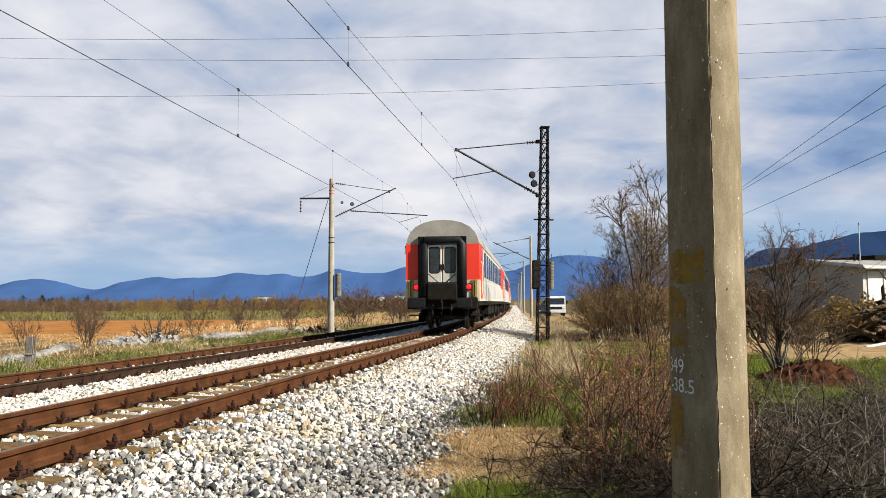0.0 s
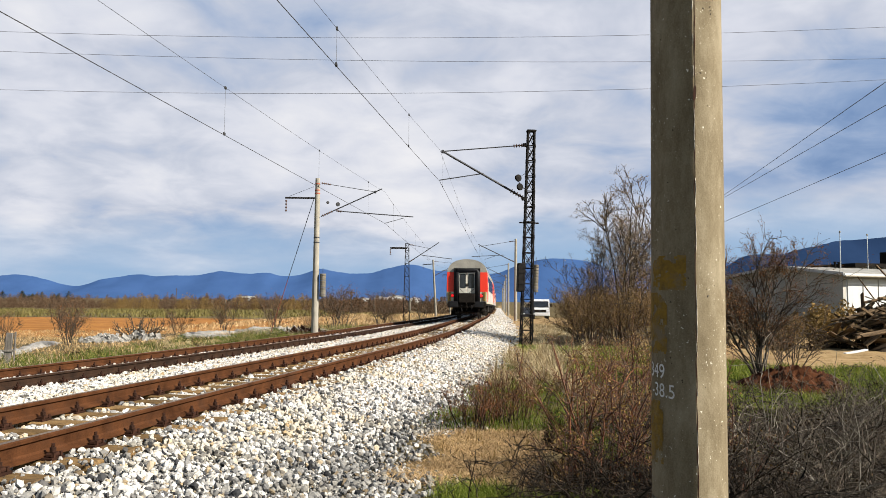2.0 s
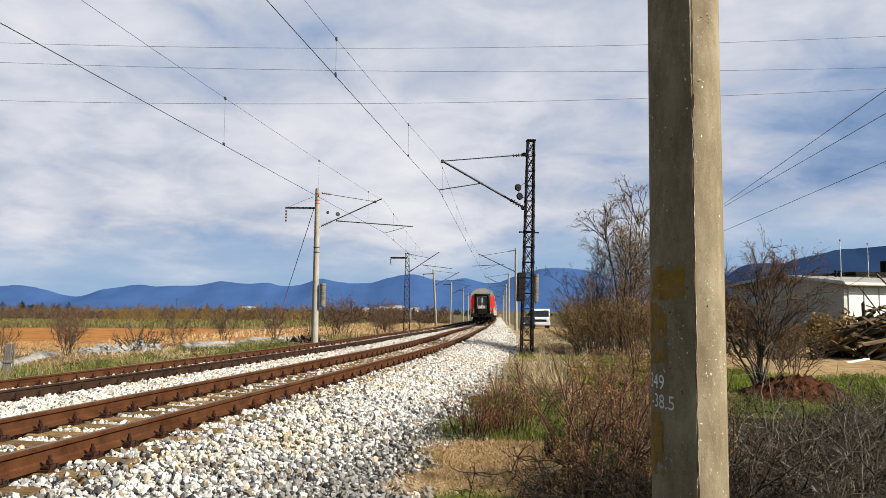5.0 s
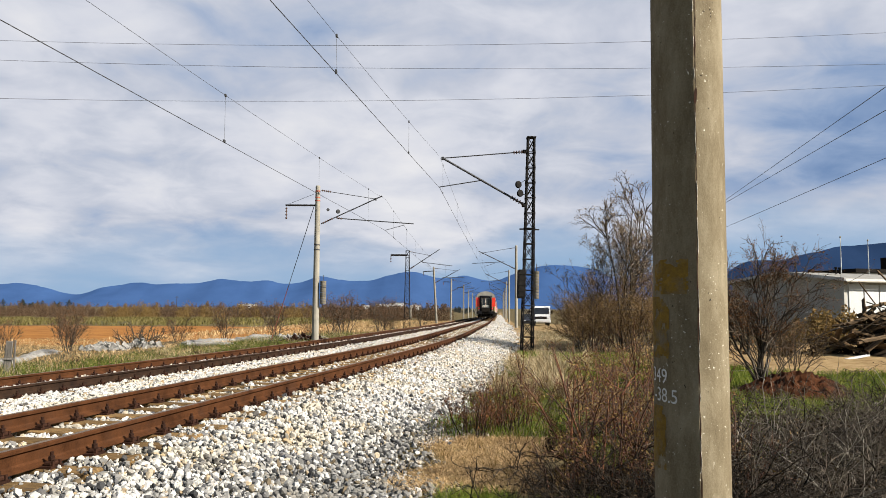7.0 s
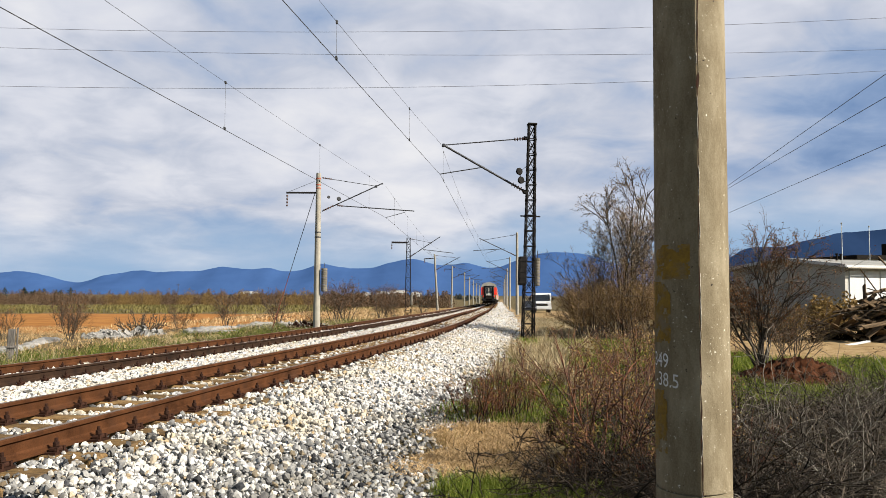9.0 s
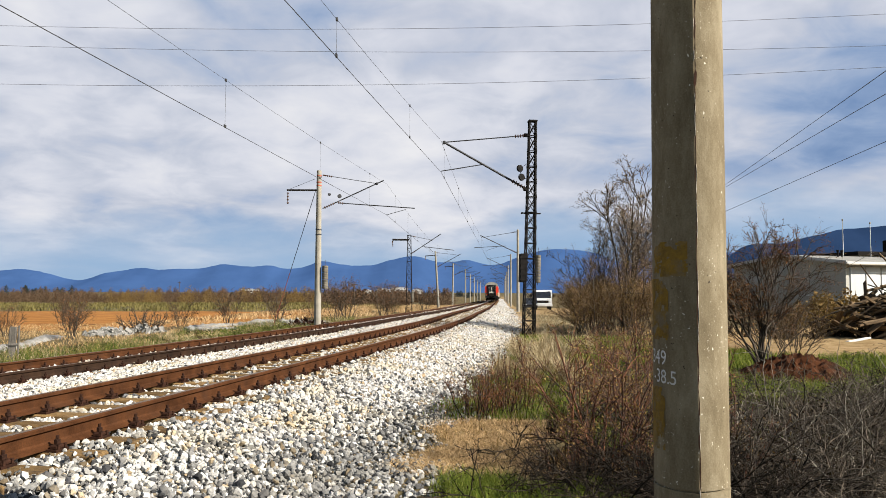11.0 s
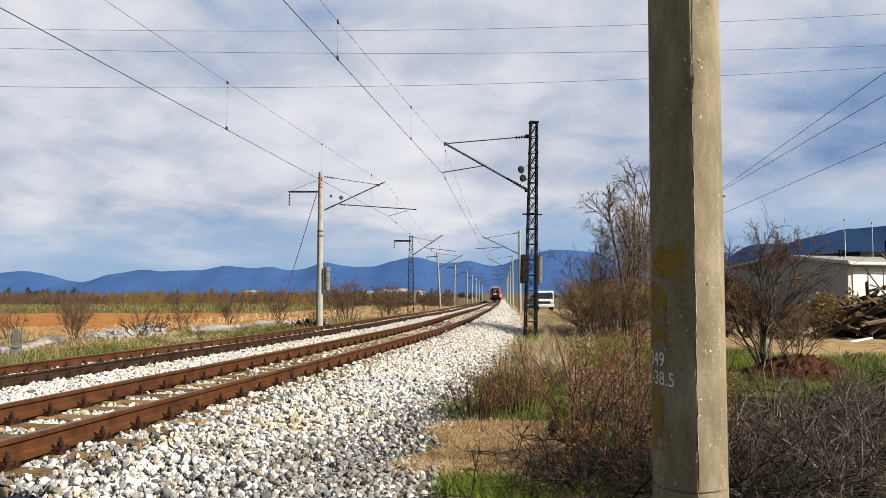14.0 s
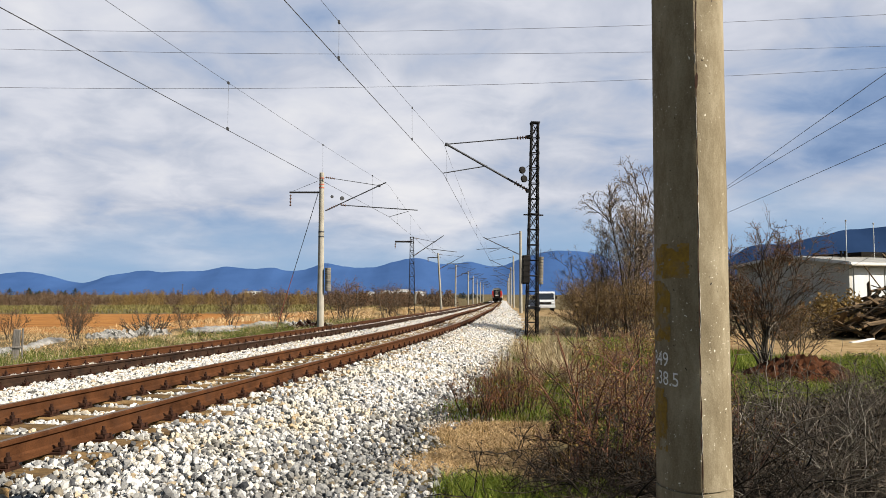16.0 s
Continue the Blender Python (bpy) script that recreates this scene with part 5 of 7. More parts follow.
        part("bolster", Shape().box((-1.15, c - 0.25, 0.55), (1.15, c + 0.25, 0.95), 0.03), M_UNDER, t)
        for w in (-1.28, 1.28):
            sets.append((wheelset(t, c + w), c + w))
    for y0, y1, x0, x1 in ((8.0, 10.2, -1.25, -0.4), (9.0, 11.5, 0.35, 1.25), (13.0, 15.5, -1.2, 1.2), (16.4, 18.0, 0.3, 1.25)):
        part("equipment_box", Shape().box((x0, y0, 0.45), (x1, y1, 0.96), 0.03), M_UNDER, t)
    return t, sets


train = [build_coach(i) for i in range(4)]
SPEED, START, PITCH = 12.05, 28.6, 26.75


def coach_pose(y):
    """A coach with its rear end at y on the near track."""
    a, b = y + 3.6, y + LEN - 3.6
    p = Vector((float(near_x(a)), a, float(near_z(a))))
    q = Vector((float(near_x(b)), b, float(near_z(b))))
    d = (q - p).normalized()
    o = p - d * 3.6
    return Matrix.Translation(o) @ pose(0, 0, 0, math.degrees(math.asin(d.z)), 0, -math.degrees(math.atan2(d.x, d.y)))


def motions():
    """The train runs away along the near track at an even speed; its wheels roll."""
    times = [0.5 * k for k in range(33)]
    for i, (coach, sets) in enumerate(train):
        walk(coach, [(t, coach_pose(START + i * PITCH + SPEED * t)) for t in times])
        for axle, y in sets:
            walk(axle, [(k / 30, pose(0, y, 0.46, -math.degrees(SPEED * k / 30 / 0.46) % 360)) for k in range(481)])


# ---- plants ----
def unit(a):
    return a / np.maximum(np.linalg.norm(a, axis=-1, keepdims=True), 1e-9)


def grow(starts, dirs, lens, rads, gens, least=0.0018, sides=3):
    """Branching stems. Each generation: pieces, bend, lift, children, spread, length ratio, radius ratio. Returns the tubes of each generation and the points of the last one."""
    out, p, d, l, r = [], np.asarray(starts, float), unit(np.asarray(dirs, float)), np.asarray(lens, float), np.asarray(rads, float)
    last = None
    for gi, (k, bend, lift, kids, spread, lr, rr) in enumerate(gens):
        n = len(p)
        pts, ds = np.zeros((n, k + 1, 3)), np.zeros((n, k + 1, 3))
        pts[:, 0], ds[:, 0] = p, d
        c = d.copy()
        for s in range(k):
            c = unit(c + rng.normal(size=(n, 3)) * bend + np.array([0, 0, lift]))
            pts[:, s + 1] = pts[:, s] + c * (l / k)[:, None]
            ds[:, s + 1] = c
        rad = r[:, None] * np.linspace(1, 0.35, k + 1)[None]
        ref = unit(rng.normal(size=(n, 1, 3)))
        a = unit(np.cross(ds, ref))
        b = np.cross(ds, a)
        ang = 2 * np.pi * np.arange(sides) / sides
        ring = pts[:, :, None] + rad[:, :, None, None] * (a[:, :, None] * np.cos(ang)[None, None, :, None] + b[:, :, None] * np.sin(ang)[None, None, :, None])
        idx = np.arange(n * (k + 1) * sides).reshape(n, k + 1, sides)
        nx = np.roll(idx, -1, axis=2)
        f = np.stack([idx[:, :-1], nx[:, :-1], nx[:, 1:], idx[:, 1:]], -1).reshape(-1, 4)
        out.append((ring.reshape(-1, 3), f))
        last = (pts, ds)
        if gi == len(gens) - 1 or not kids:
            break
        m = n * kids
        par = np.repeat(np.arange(n), kids)
        at = rng.uniform(0.22, 1.0, m) * k
        i0 = np.minimum(at.astype(int), k - 1)
        fr = (at - i0)[:, None]
        p = pts[par, i0] * (1 - fr) + pts[par, i0 + 1] * fr
        base = ds[par, i0 + 1]
        d = unit(base + unit(np.cross(base, rng.normal(size=(m, 3)))) * spread * rng.uniform(0.6, 1.3, (m, 1)))
        l = l[par] * lr * rng.uniform(0.6, 1.25, m) * (1.15 - 0.5 * at / k)
        r = np.maximum(r[par] * rr, least)
    return out, last


def join(chunks):
    vs, fs, n = [], [], 0
    for v, f in chunks:
        vs.append(v)
        fs.append(f + n)
        n += len(v)
    return np.concatenate(vs), np.concatenate(fs)


def flakes(points, size, flat=0.5):
    """Small bent leaves (two triangles) at points, turned at random."""
    n = len(points)
    q = np.array([(-1, -0.45, 0), (0, -0.5, 0.15), (1, 0, 0), (0, 0.5, 0.15)]) * flat
    s = size * rng.uniform(0.5, 1.3, (n, 1, 1))
    v = np.einsum("nij,nkj->nki", turns(n), np.broadcast_to(q, (n, 4, 3)) * s) + points[:, None]
    return v.reshape(-1, 3), np.arange(n * 4).reshape(n, 4)


def tips(last, n, jitter):
    pts = last[0].reshape(-1, 3)
    return pts[rng.integers(0, len(pts), n)] + rng.normal(size=(n, 3)) * jitter


def plant(name, m, label, category, make, gens, bark, twig_mat, leaf=None, group="", least=0.0018):
    """stems: starts, ways, lengths and radii; leaf: material, count, size, jitter."""
    global rng
    rng = np.random.default_rng(int(abs(m.translation.x) * 9770 + m.translation.y * 3130))
    t = thing(name, m, label, category, group)
    out, last = grow(*(make() if callable(make) else make), gens, least)
    cut = 1 if len(out) < 4 else 2
    tagged(part("trunk" if category == "tree" else "branchwork", soup("branchwork", *join(out[:cut]), bark), None, t), kind="" if category == "tree" else "stuff")
    if out[cut:]:
        tagged(part("twigwork", soup("twigwork", *join(out[cut:]), twig_mat), None, t), kind="stuff")
    if leaf:
        tagged(part("crown" if category == "tree" else "foliage", soup("foliage", *flakes(tips(last, leaf[1], leaf[3]), leaf[2]), leaf[0]), None, t), kind="stuff")
    return t


def fan(n, spread, l0, l1, r0, r1, tilt=0.5):
    """Stems that rise from one foot."""
    a = rng.uniform(0, 2 * np.pi, n)
    o = np.stack([np.cos(a), np.sin(a), np.zeros(n)], 1)
    s = o * rng.uniform(0, spread, (n, 1))
    d = o * rng.uniform(0, tilt, (n, 1)) + np.array([0, 0, 1.0])
    return s - np.array([0, 0, 0.06]), d, rng.uniform(l0, l1, n), rng.uniform(r0, r1, n)


M_BARK = surface("grey_bark", (0.0232, 0.0186, 0.0139), (0.0736, 0.0605, 0.0465), 8, 0.9, 0.0, 0.4, 60)
M_TWIG = surface("brown_twigs", (0.0295, 0.0209, 0.0139), (0.1008, 0.0721, 0.0481), 3, 0.85, 0.0, 0.0, 20, island=0.35)
M_THICKET = surface("warm_brown_twigs", (0.042, 0.026, 0.014), (0.15, 0.096, 0.05), 3, 0.85, 0.0, 0.0, 20, island=0.4)
M_CANE = surface("red_brown_canes", (0.020, 0.008, 0.004), (0.125, 0.046, 0.018), 3, 0.7, 0.0, 0.0, 20, island=0.65)
M_GREY = surface("dead_grey_canes", (0.009, 0.007, 0.005), (0.092, 0.075, 0.057), 2, 0.85, 0.0, 0.0, 20, island=0.95)
M_DARKCANE = surface("dark_canes_and_shade", (0.006, 0.0045, 0.0035), (0.034, 0.026, 0.019), 2, 0.85, 0.0, 0.0, 20, island=0.7)
M_DARKLEAF = leaf_material("dark_leaf_and_shade", (0.008, 0.005, 0.003), (0.024, 0.015, 0.008), (0.0659, 0.045, 0.0232))
M_BUD = leaf_material("tan_buds", (0.1162, 0.0775, 0.0465), (0.217, 0.1628, 0.1046), (0.3255, 0.2712, 0.1938))
M_RUST = leaf_material("rusty_dry_leaves", (0.0543, 0.0194, 0.007), (0.1318, 0.0496, 0.0155), (0.186, 0.0853, 0.0279))
M_OCHRE = leaf_material("ochre_dry_leaves", (0.0853, 0.0496, 0.0155), (0.1705, 0.1085, 0.0341), (0.248, 0.1705, 0.062))
M_GREEN = leaf_material("spring_grass", (0.030, 0.052, 0.005), (0.086, 0.120, 0.013), (0.20, 0.205, 0.04))
M_STRAW = leaf_material("dry_straw", (0.1705, 0.1162, 0.0543), (0.2945, 0.2247, 0.1201), (0.4263, 0.3565, 0.2325))
M_OLIVE = leaf_material("olive_tufts", (0.024, 0.040, 0.006), (0.070, 0.092, 0.016), (0.165, 0.15, 0.04))


def on_ground(x, y, rz=0.0, sink=0.0):
    return pose(x, y, float(ground_z(x, y)) - sink, 0, 0, rz)


# the tall bare tree behind the pole, with lower shrubs at its foot
def stem_from(n, h0, h1, r0, r1, tilt):
    return fan(n, 0.35, h0, h1, r0, r1, tilt)


plant("bare_tree", on_ground(7.95, 32.0), "bare multi-stemmed tree with pale buds on fine twigs", "tree",
      lambda: stem_from(6, 4.9, 6.7, 0.04, 0.065, 0.2), [(9, 0.04, 0.02, 13, 0.66, 0.36, 0.42), (6, 0.10, 0.03, 7, 0.8, 0.48, 0.55), (4, 0.14, 0.02, 4, 0.85, 0.5, 0.75), (3, 0.16, 0.02, 0, 0, 0, 0)], M_BARK, M_TWIG, (M_BUD, 9500, 0.055, 0.05), "trees of the thicket", 0.006)
plant("bare_tree", on_ground(6.9, 33.0), "slender bare tree leaning over brown shrubs", "tree",
      lambda: stem_from(5, 3.0, 4.6, 0.02, 0.035, 0.5), [(8, 0.06, 0.03, 10, 0.6, 0.42, 0.5), (5, 0.1, 0.05, 7, 0.7, 0.5, 0.55), (4, 0.14, 0.0, 5, 0.8, 0.5, 0.6), (3, 0.15, 0, 0, 0, 0, 0)], M_BARK, M_TWIG, (M_BUD, 1800, 0.05, 0.05), "trees of the thicket", 0.006)
plant("bare_tree", on_ground(9.6, 33.5), "bare tree with dense upright twigs", "tree",
      lambda: stem_from(4, 4.6, 6.0, 0.04, 0.06, 0.3), [(8, 0.06, 0.03, 10, 0.6, 0.42, 0.5), (5, 0.1, 0.05, 7, 0.7, 0.5, 0.55), (4, 0.14, 0.0, 5, 0.8, 0.5, 0.6), (3, 0.15, 0, 0, 0, 0, 0)], M_BARK, M_TWIG, (M_BUD, 1800, 0.05, 0.05), "trees of the thicket", 0.006)
thicket = plant("thicket_shrub", on_ground(6.2, 30.5), "dense brown leafless shrub in the thicket", "shrub",
                lambda: fan(18, 0.6, 1.7, 3.0, 0.014, 0.03, 0.85), [(7, 0.08, 0.0, 9, 0.7, 0.42, 0.5), (5, 0.13, 0.02, 7, 0.8, 0.5, 0.6), (3, 0.15, 0, 0, 0, 0, 0)], M_BARK, M_THICKET, (M_OCHRE, 2200, 0.05, 0.10), "shrubs of the thicket", 0.0045)
for x, y, s, rz in ((7.5, 29.6, 0.95, 70), (6.1, 31.8, 0.75, 250), (6.7, 33.5, 0.95, 300), (8.9, 30.3, 1.0, 140), (7.2, 35.5, 0.9, 200), (8.3, 35.5, 1.1, 260), (10.3, 31.0, 1.1, 320), (9.0, 39.0, 1.1, 30), (11.8, 32.5, 1.0, 95), (10.2, 37.0, 1.2, 170), (11.0, 44.0, 1.0, 220)):
    c = copy_thing(thicket, on_ground(x, y, rz))
    c.scale = (s, s, s)

# the thorn bush in front of the building
plant("thorn_bush", on_ground(7.05, 16.6), "bare thorn bush with rusty dry leaves and arching shoots", "shrub",
      lambda: fan(8, 0.08, 1.9, 2.7, 0.026, 0.045, 0.5), [(8, 0.09, 0.0, 10, 0.75, 0.5, 0.5), (6, 0.14, 0.0, 7, 0.85, 0.5, 0.55), (4, 0.16, -0.02, 4, 0.9, 0.5, 0.6), (3, 0.2, 0, 0, 0, 0, 0)], M_BARK, M_TWIG, (M_RUST, 7000, 0.034, 0.04))
plant("arching_shoots", on_ground(7.1, 16.5), "long thorny shoots arching over the bush", "shrub",
      lambda: fan(14, 0.1, 2.9, 4.4, 0.010, 0.017, 0.75), [(18, 0.04, -0.075, 8, 0.6, 0.14, 0.5), (4, 0.2, 0, 0, 0, 0, 0)], M_BARK, M_TWIG, (M_RUST, 500, 0.03, 0.03))
for x, y, k in ((9.6, 20.5, 0.8), (11.5, 24.5, 0.9), (6.1, 22.0, 0.7)):
    plant("low_thorn_shrub", on_ground(x, y), "low bare thorn shrub beside the yard", "shrub",
          lambda: fan(9, 0.3, 1.1 * k, 1.9 * k, 0.012, 0.02, 0.8), [(6, 0.1, 0, 8, 0.8, 0.5, 0.5), (5, 0.15, 0, 6, 0.9, 0.5, 0.6), (3, 0.2, 0, 0, 0, 0, 0)], M_BARK, M_TWIG, (M_OCHRE, 900, 0.04, 0.05), "low shrubs by the yard")

# red-brown rose canes beside the ballast
for x, y, n, h, leaves in ((1.62, 7.9, 17, 1.35, 700), (2.25, 8.4, 11, 1.3, 400), (1.95, 9.8, 6, 1.2, 200), (2.7, 7.2, 14, 0.95, 400), (1.95, 7.0, 14, 0.85, 400), (2.9, 10.6, 7, 1.4, 200), (3.1, 13.2, 9, 1.15, 250), (4.1, 14.8, 9, 1.0, 250), (2.3, 12.6, 7, 0.9, 200), (1.25, 7.4, 8, 0.6, 250), (3.4, 11.6, 9, 0.95, 250), (4.4, 12.6, 9, 0.9, 250), (3.7, 17.2, 8, 0.85, 250)):
    plant("rose_bush", on_ground(x, y), "tangled red-brown rose canes with a few dry leaves", "shrub",
          lambda: fan(n, 0.28, 0.6 * h, 1.25 * h, 0.0075, 0.0165, 0.55), [(9, 0.08, -0.025, 6, 0.8, 0.40, 0.5), (6, 0.16, -0.02, 3, 0.9, 0.5, 0.6), (4, 0.2, 0, 0, 0, 0, 0)], M_CANE, M_CANE, (M_OCHRE, leaves * 2, 0.03, 0.03), "rose bushes by the ballast")
for x, y, n, h in ((0.55, 10.5, 22, 0.6), (0.95, 10.9, 26, 0.76), (0.75, 10.7, 18, 0.64), (1.2, 11.3, 20, 0.8)):
    plant("rose_bush", on_ground(x, y), "low dark red-brown canes at the ballast's edge", "shrub",
          lambda: fan(n, 0.36, 0.6 * h, 1.25 * h, 0.005, 0.010, 0.45), [(7, 0.07, 0.0, 6, 0.7, 0.4, 0.55), (5, 0.16, 0, 3, 0.9, 0.5, 0.6), (3, 0.2, 0, 0, 0, 0, 0)], M_DARKCANE, M_CANE, (M_RUST, 500, 0.026, 0.04), "rose bushes by the ballast")


# the grey bramble thicket in the foreground
def bramble(x, y, n, r, h, mat, leaves):
    a = rng.uniform(0, 2 * np.pi, n)
    s = np.stack([np.cos(a), np.sin(a), np.zeros(n)], 1) * (r * np.sqrt(rng.uniform(0, 1, (n, 1))))
    d = np.stack([rng.normal(size=n), rng.normal(size=n), rng.uniform(0.4, 1.5, n)], 1)
    plant("bramble", on_ground(x, y), "matted dead grey bramble canes", "shrub", (s, d, rng.uniform(0.6, 1.5, n) * h, rng.uniform(0.004, 0.010, n)),
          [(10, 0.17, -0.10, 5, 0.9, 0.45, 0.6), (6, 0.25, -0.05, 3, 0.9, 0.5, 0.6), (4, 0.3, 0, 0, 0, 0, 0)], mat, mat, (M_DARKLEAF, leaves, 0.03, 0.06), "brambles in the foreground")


# brambles up to x 2.4 take darker canes, their shadow painted as colour
for x, y in ((2.7, 6.0), (3.4, 6.6), (4.2, 7.2), (2.2, 6.2), (3.2, 7.7), (4.4, 8.3), (5.2, 8.7), (3.9, 9.0), (1.5, 6.3), (2.6, 9.8), (4.6, 10.0), (5.9, 10.2), (6.6, 11.4), (0.95, 6.25)):
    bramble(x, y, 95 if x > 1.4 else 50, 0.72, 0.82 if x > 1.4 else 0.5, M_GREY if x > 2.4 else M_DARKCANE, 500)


# a few stouter bleached canes among them
M_PALECANE = surface("bleached_canes", (0.10, 0.088, 0.07), (0.30, 0.27, 0.225), 4, 0.85, 0.0, 0.0, 30, island=0.4)
for x, y in ((2.9, 6.3), (3.7, 6.9), (4.6, 8.2), (3.1, 8.1), (5.6, 9.6)):
    plant("bramble", on_ground(x, y), "stout bleached bramble canes arching over the thicket", "shrub",
          lambda: fan(13, 0.55, 0.7, 1.5, 0.005, 0.0095, 1.3), [(12, 0.16, -0.09, 3, 0.9, 0.45, 0.6), (6, 0.25, -0.03, 0, 0, 0, 0)], M_PALECANE, M_PALECANE, None, "brambles in the foreground")


# grass: bent blades in tufts
def blades(x, y, h, w, lean=0.35, tuft=0.0):
    n = len(x)
    z = ground_z(x, y)
    a = rng.uniform(0, 2 * np.pi, n)
    s = np.stack([np.cos(a), np.sin(a), np.zeros(n)], 1) * (w / 2)[:, None]
    b = rng.uniform(0, 2 * np.pi, n)
    o = np.stack([np.cos(b), np.sin(b), np.zeros(n)], 1) * (h * lean * rng.uniform(0.2, 1.6, n))[:, None]
    p = np.stack([x, y, z - 0.01], 1)
    up = np.array([0, 0, 1.0]) * h[:, None]
    v = np.stack([p - s, p + s, p + o * 0.35 + up * 0.6 + s * 0.7, p + o * 0.35 + up * 0.6 - s * 0.7, p + o + up + s * 0.1, p + o + up - s * 0.1], 1)
    i = (np.arange(n) * 6)[:, None]
    f = np.concatenate([i + np.array([[0, 1, 2, 3]]), i + np.array([[3, 2, 4, 5]])], 0)
    return v.reshape(-1, 3), f


def tufts(n_tuft, per, xr, yr, keep, r):
    x, y = rng.uniform(*xr, n_tuft), rng.uniform(*yr, n_tuft)
    k = keep(x, y)
    x, y = x[k], y[k]
    x, y = np.repeat(x, per), np.repeat(y, per)
    return x + rng.normal(size=len(x)) * r, y + rng.normal(size=len(y)) * r


def lawn(name, chunks, mat, label):
    tagged(new(name, soup(name, *join(chunks), mat)), label, "grass", kind="stuff")


def hs(n, lo, hi):
    return rng.uniform(lo, hi, n)


def patchy(x, y, scale=0.45, seed=0.0):
    return np.array([noise.noise(Vector((a * scale, b * scale, seed))) for a, b in zip(x, y)])


def right_verge(seed, least, gap=3.3):
    return lambda x, y: (lateral(x, y) > gap + 0.25 * np.sin(y * 2.1)) & (patchy(x, y, 0.45, seed) > least) & ~((y > 21) & (x > 9.5)) & ((x - PX) ** 2 + (y - PY) ** 2 > 0.1) & (((x - 7.5) / 0.95) ** 2 + ((y - 16.1) / 1.3) ** 2 > 1)


tan_patch = lambda x, y: (lateral(x, y) < 5.2 + 0.2 * np.sin(y * 3)) & (y < 10.3)
verge_a = right_verge(2.0, -0.24, 3.6)
x, y = tufts(8000, 16, (-0.4, 12), (8.5, 30), lambda x, y: verge_a(x, y) & ~tan_patch(x, y), 0.10)
near_green = blades(x, y, hs(len(x), 0.04, 0.17), hs(len(x), 0.006, 0.014), 0.6)
x, y = tufts(420, 20, (0.0, 1.5), (5.7, 7.15), lambda x, y: (lateral(x, y) > 4.2) & (y < 6.9 + 0.25 * np.sin(x * 5)), 0.06)
front_green = blades(x, y, hs(len(x), 0.05, 0.17), hs(len(x), 0.004, 0.008), 0.6)
x, y = tufts(1100, 14, (5.5, 16), (13.0, 22), right_verge(5.0, -0.3, 3.9), 0.12)
yard_green = blades(x, y, hs(len(x), 0.08, 0.25), hs(len(x), 0.010, 0.02), 0.6)
lawn("green_grass", [near_green, front_green, yard_green], M_GREEN, "fresh green spring grass in patches")

x, y = tufts(2600, 26, (-0.8, 1.7), (7.0, 10.3), lambda x, y: (y > 7.35) & (lateral(x, y) > 3.7 + 0.2 * np.sin(y * 3)) & (lateral(x, y) < 5.2 + 0.25 * np.sin(y * 2)), 0.07)
litter = blades(x, y, hs(len(x), 0.015, 0.06), hs(len(x), 0.004, 0.010), 1.6)
M_TAN = leaf_material("tan_matted_grass", (0.15, 0.088, 0.034), (0.33, 0.215, 0.10), (0.52, 0.38, 0.21))
lawn("matted_grass", [litter], M_TAN, "patch of matted tan dead grass on the ballast edge")
# dark leaf flakes put the brambles' shade into the colour of the ground
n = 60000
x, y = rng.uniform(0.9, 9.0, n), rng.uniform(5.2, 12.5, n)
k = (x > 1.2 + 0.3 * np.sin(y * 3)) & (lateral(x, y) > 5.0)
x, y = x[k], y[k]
tagged(new("leaf_litter", soup("leaf_litter", *flakes(np.stack([x, y, ground_z(x, y) + 0.02], 1), 0.05, 1.0), M_DARKLEAF)), "dark leaf litter that paints the shade under the brambles", "leaf litter", kind="stuff")
x, y = tufts(1300, 14, (-0.4, 14), (7.5, 32), right_verge(8.0, 0.1), 0.12)
tawny = blades(x, y, hs(len(x), 0.05, 0.22), hs(len(x), 0.004, 0.010), 0.7)
lawn("tawny_grass", [tawny], M_OCHRE, "matted tawny dry grass beside the ballast")



def arching(cx, cy, n, h0, h1, w, reach):
    """A clump of stalks that bow outwards from its middle."""
    k = len(cx)
    a, r = rng.uniform(0, 2 * np.pi, (k, n)), rng.uniform(0, 1, (k, n))
    o = np.stack([np.cos(a), np.sin(a), np.zeros_like(a)], -1).reshape(-1, 3)
    h = (rng.uniform(h0, h1, (k, n)) * rng.uniform(0.7, 1.2, (k, 1)) * (1 - 0.45 * r)).ravel()
    out = (r.ravel() * reach * h + 0.02)[:, None] * o
    p = np.stack([np.repeat(cx, n), np.repeat(cy, n), np.repeat(ground_z(cx, cy), n)], 1) + 0.12 * r.reshape(-1, 1) * o
    s = np.stack([-o[:, 1], o[:, 0], o[:, 2]], 1) * (w / 2 * rng.uniform(0.6, 1.4, (k * n, 1)))
    up = np.array([0, 0, 1.0]) * h[:, None]
    v = np.stack([p - s, p + s, p + out * 0.4 + up * 0.7 + s * 0.7, p + out * 0.4 + up * 0.7 - s * 0.7, p + out + up + s * 0.2, p + out + up - s * 0.2], 1)
    i = (np.arange(k * n) * 6)[:, None]
    return v.reshape(-1, 3), np.concatenate([i + np.array([[0, 1, 2, 3]]), i + np.array([[3, 2, 4, 5]])], 0)


cy = rng.uniform(14.5, 23, 26)
cx = near_x(cy) + rng.uniform(3.6, 5.6, 26)
clumps = arching(cx, cy, 130, 0.35, 0.8, 0.009, 1.6)
x, y = tufts(6, 40, (3.2, 6.8), (22, 34), lambda x, y: lateral(x, y) > 3.6, 0.25)
clumps_b = arching(x[::40], y[::40], 60, 0.3, 0.7, 0.014, 0.9)
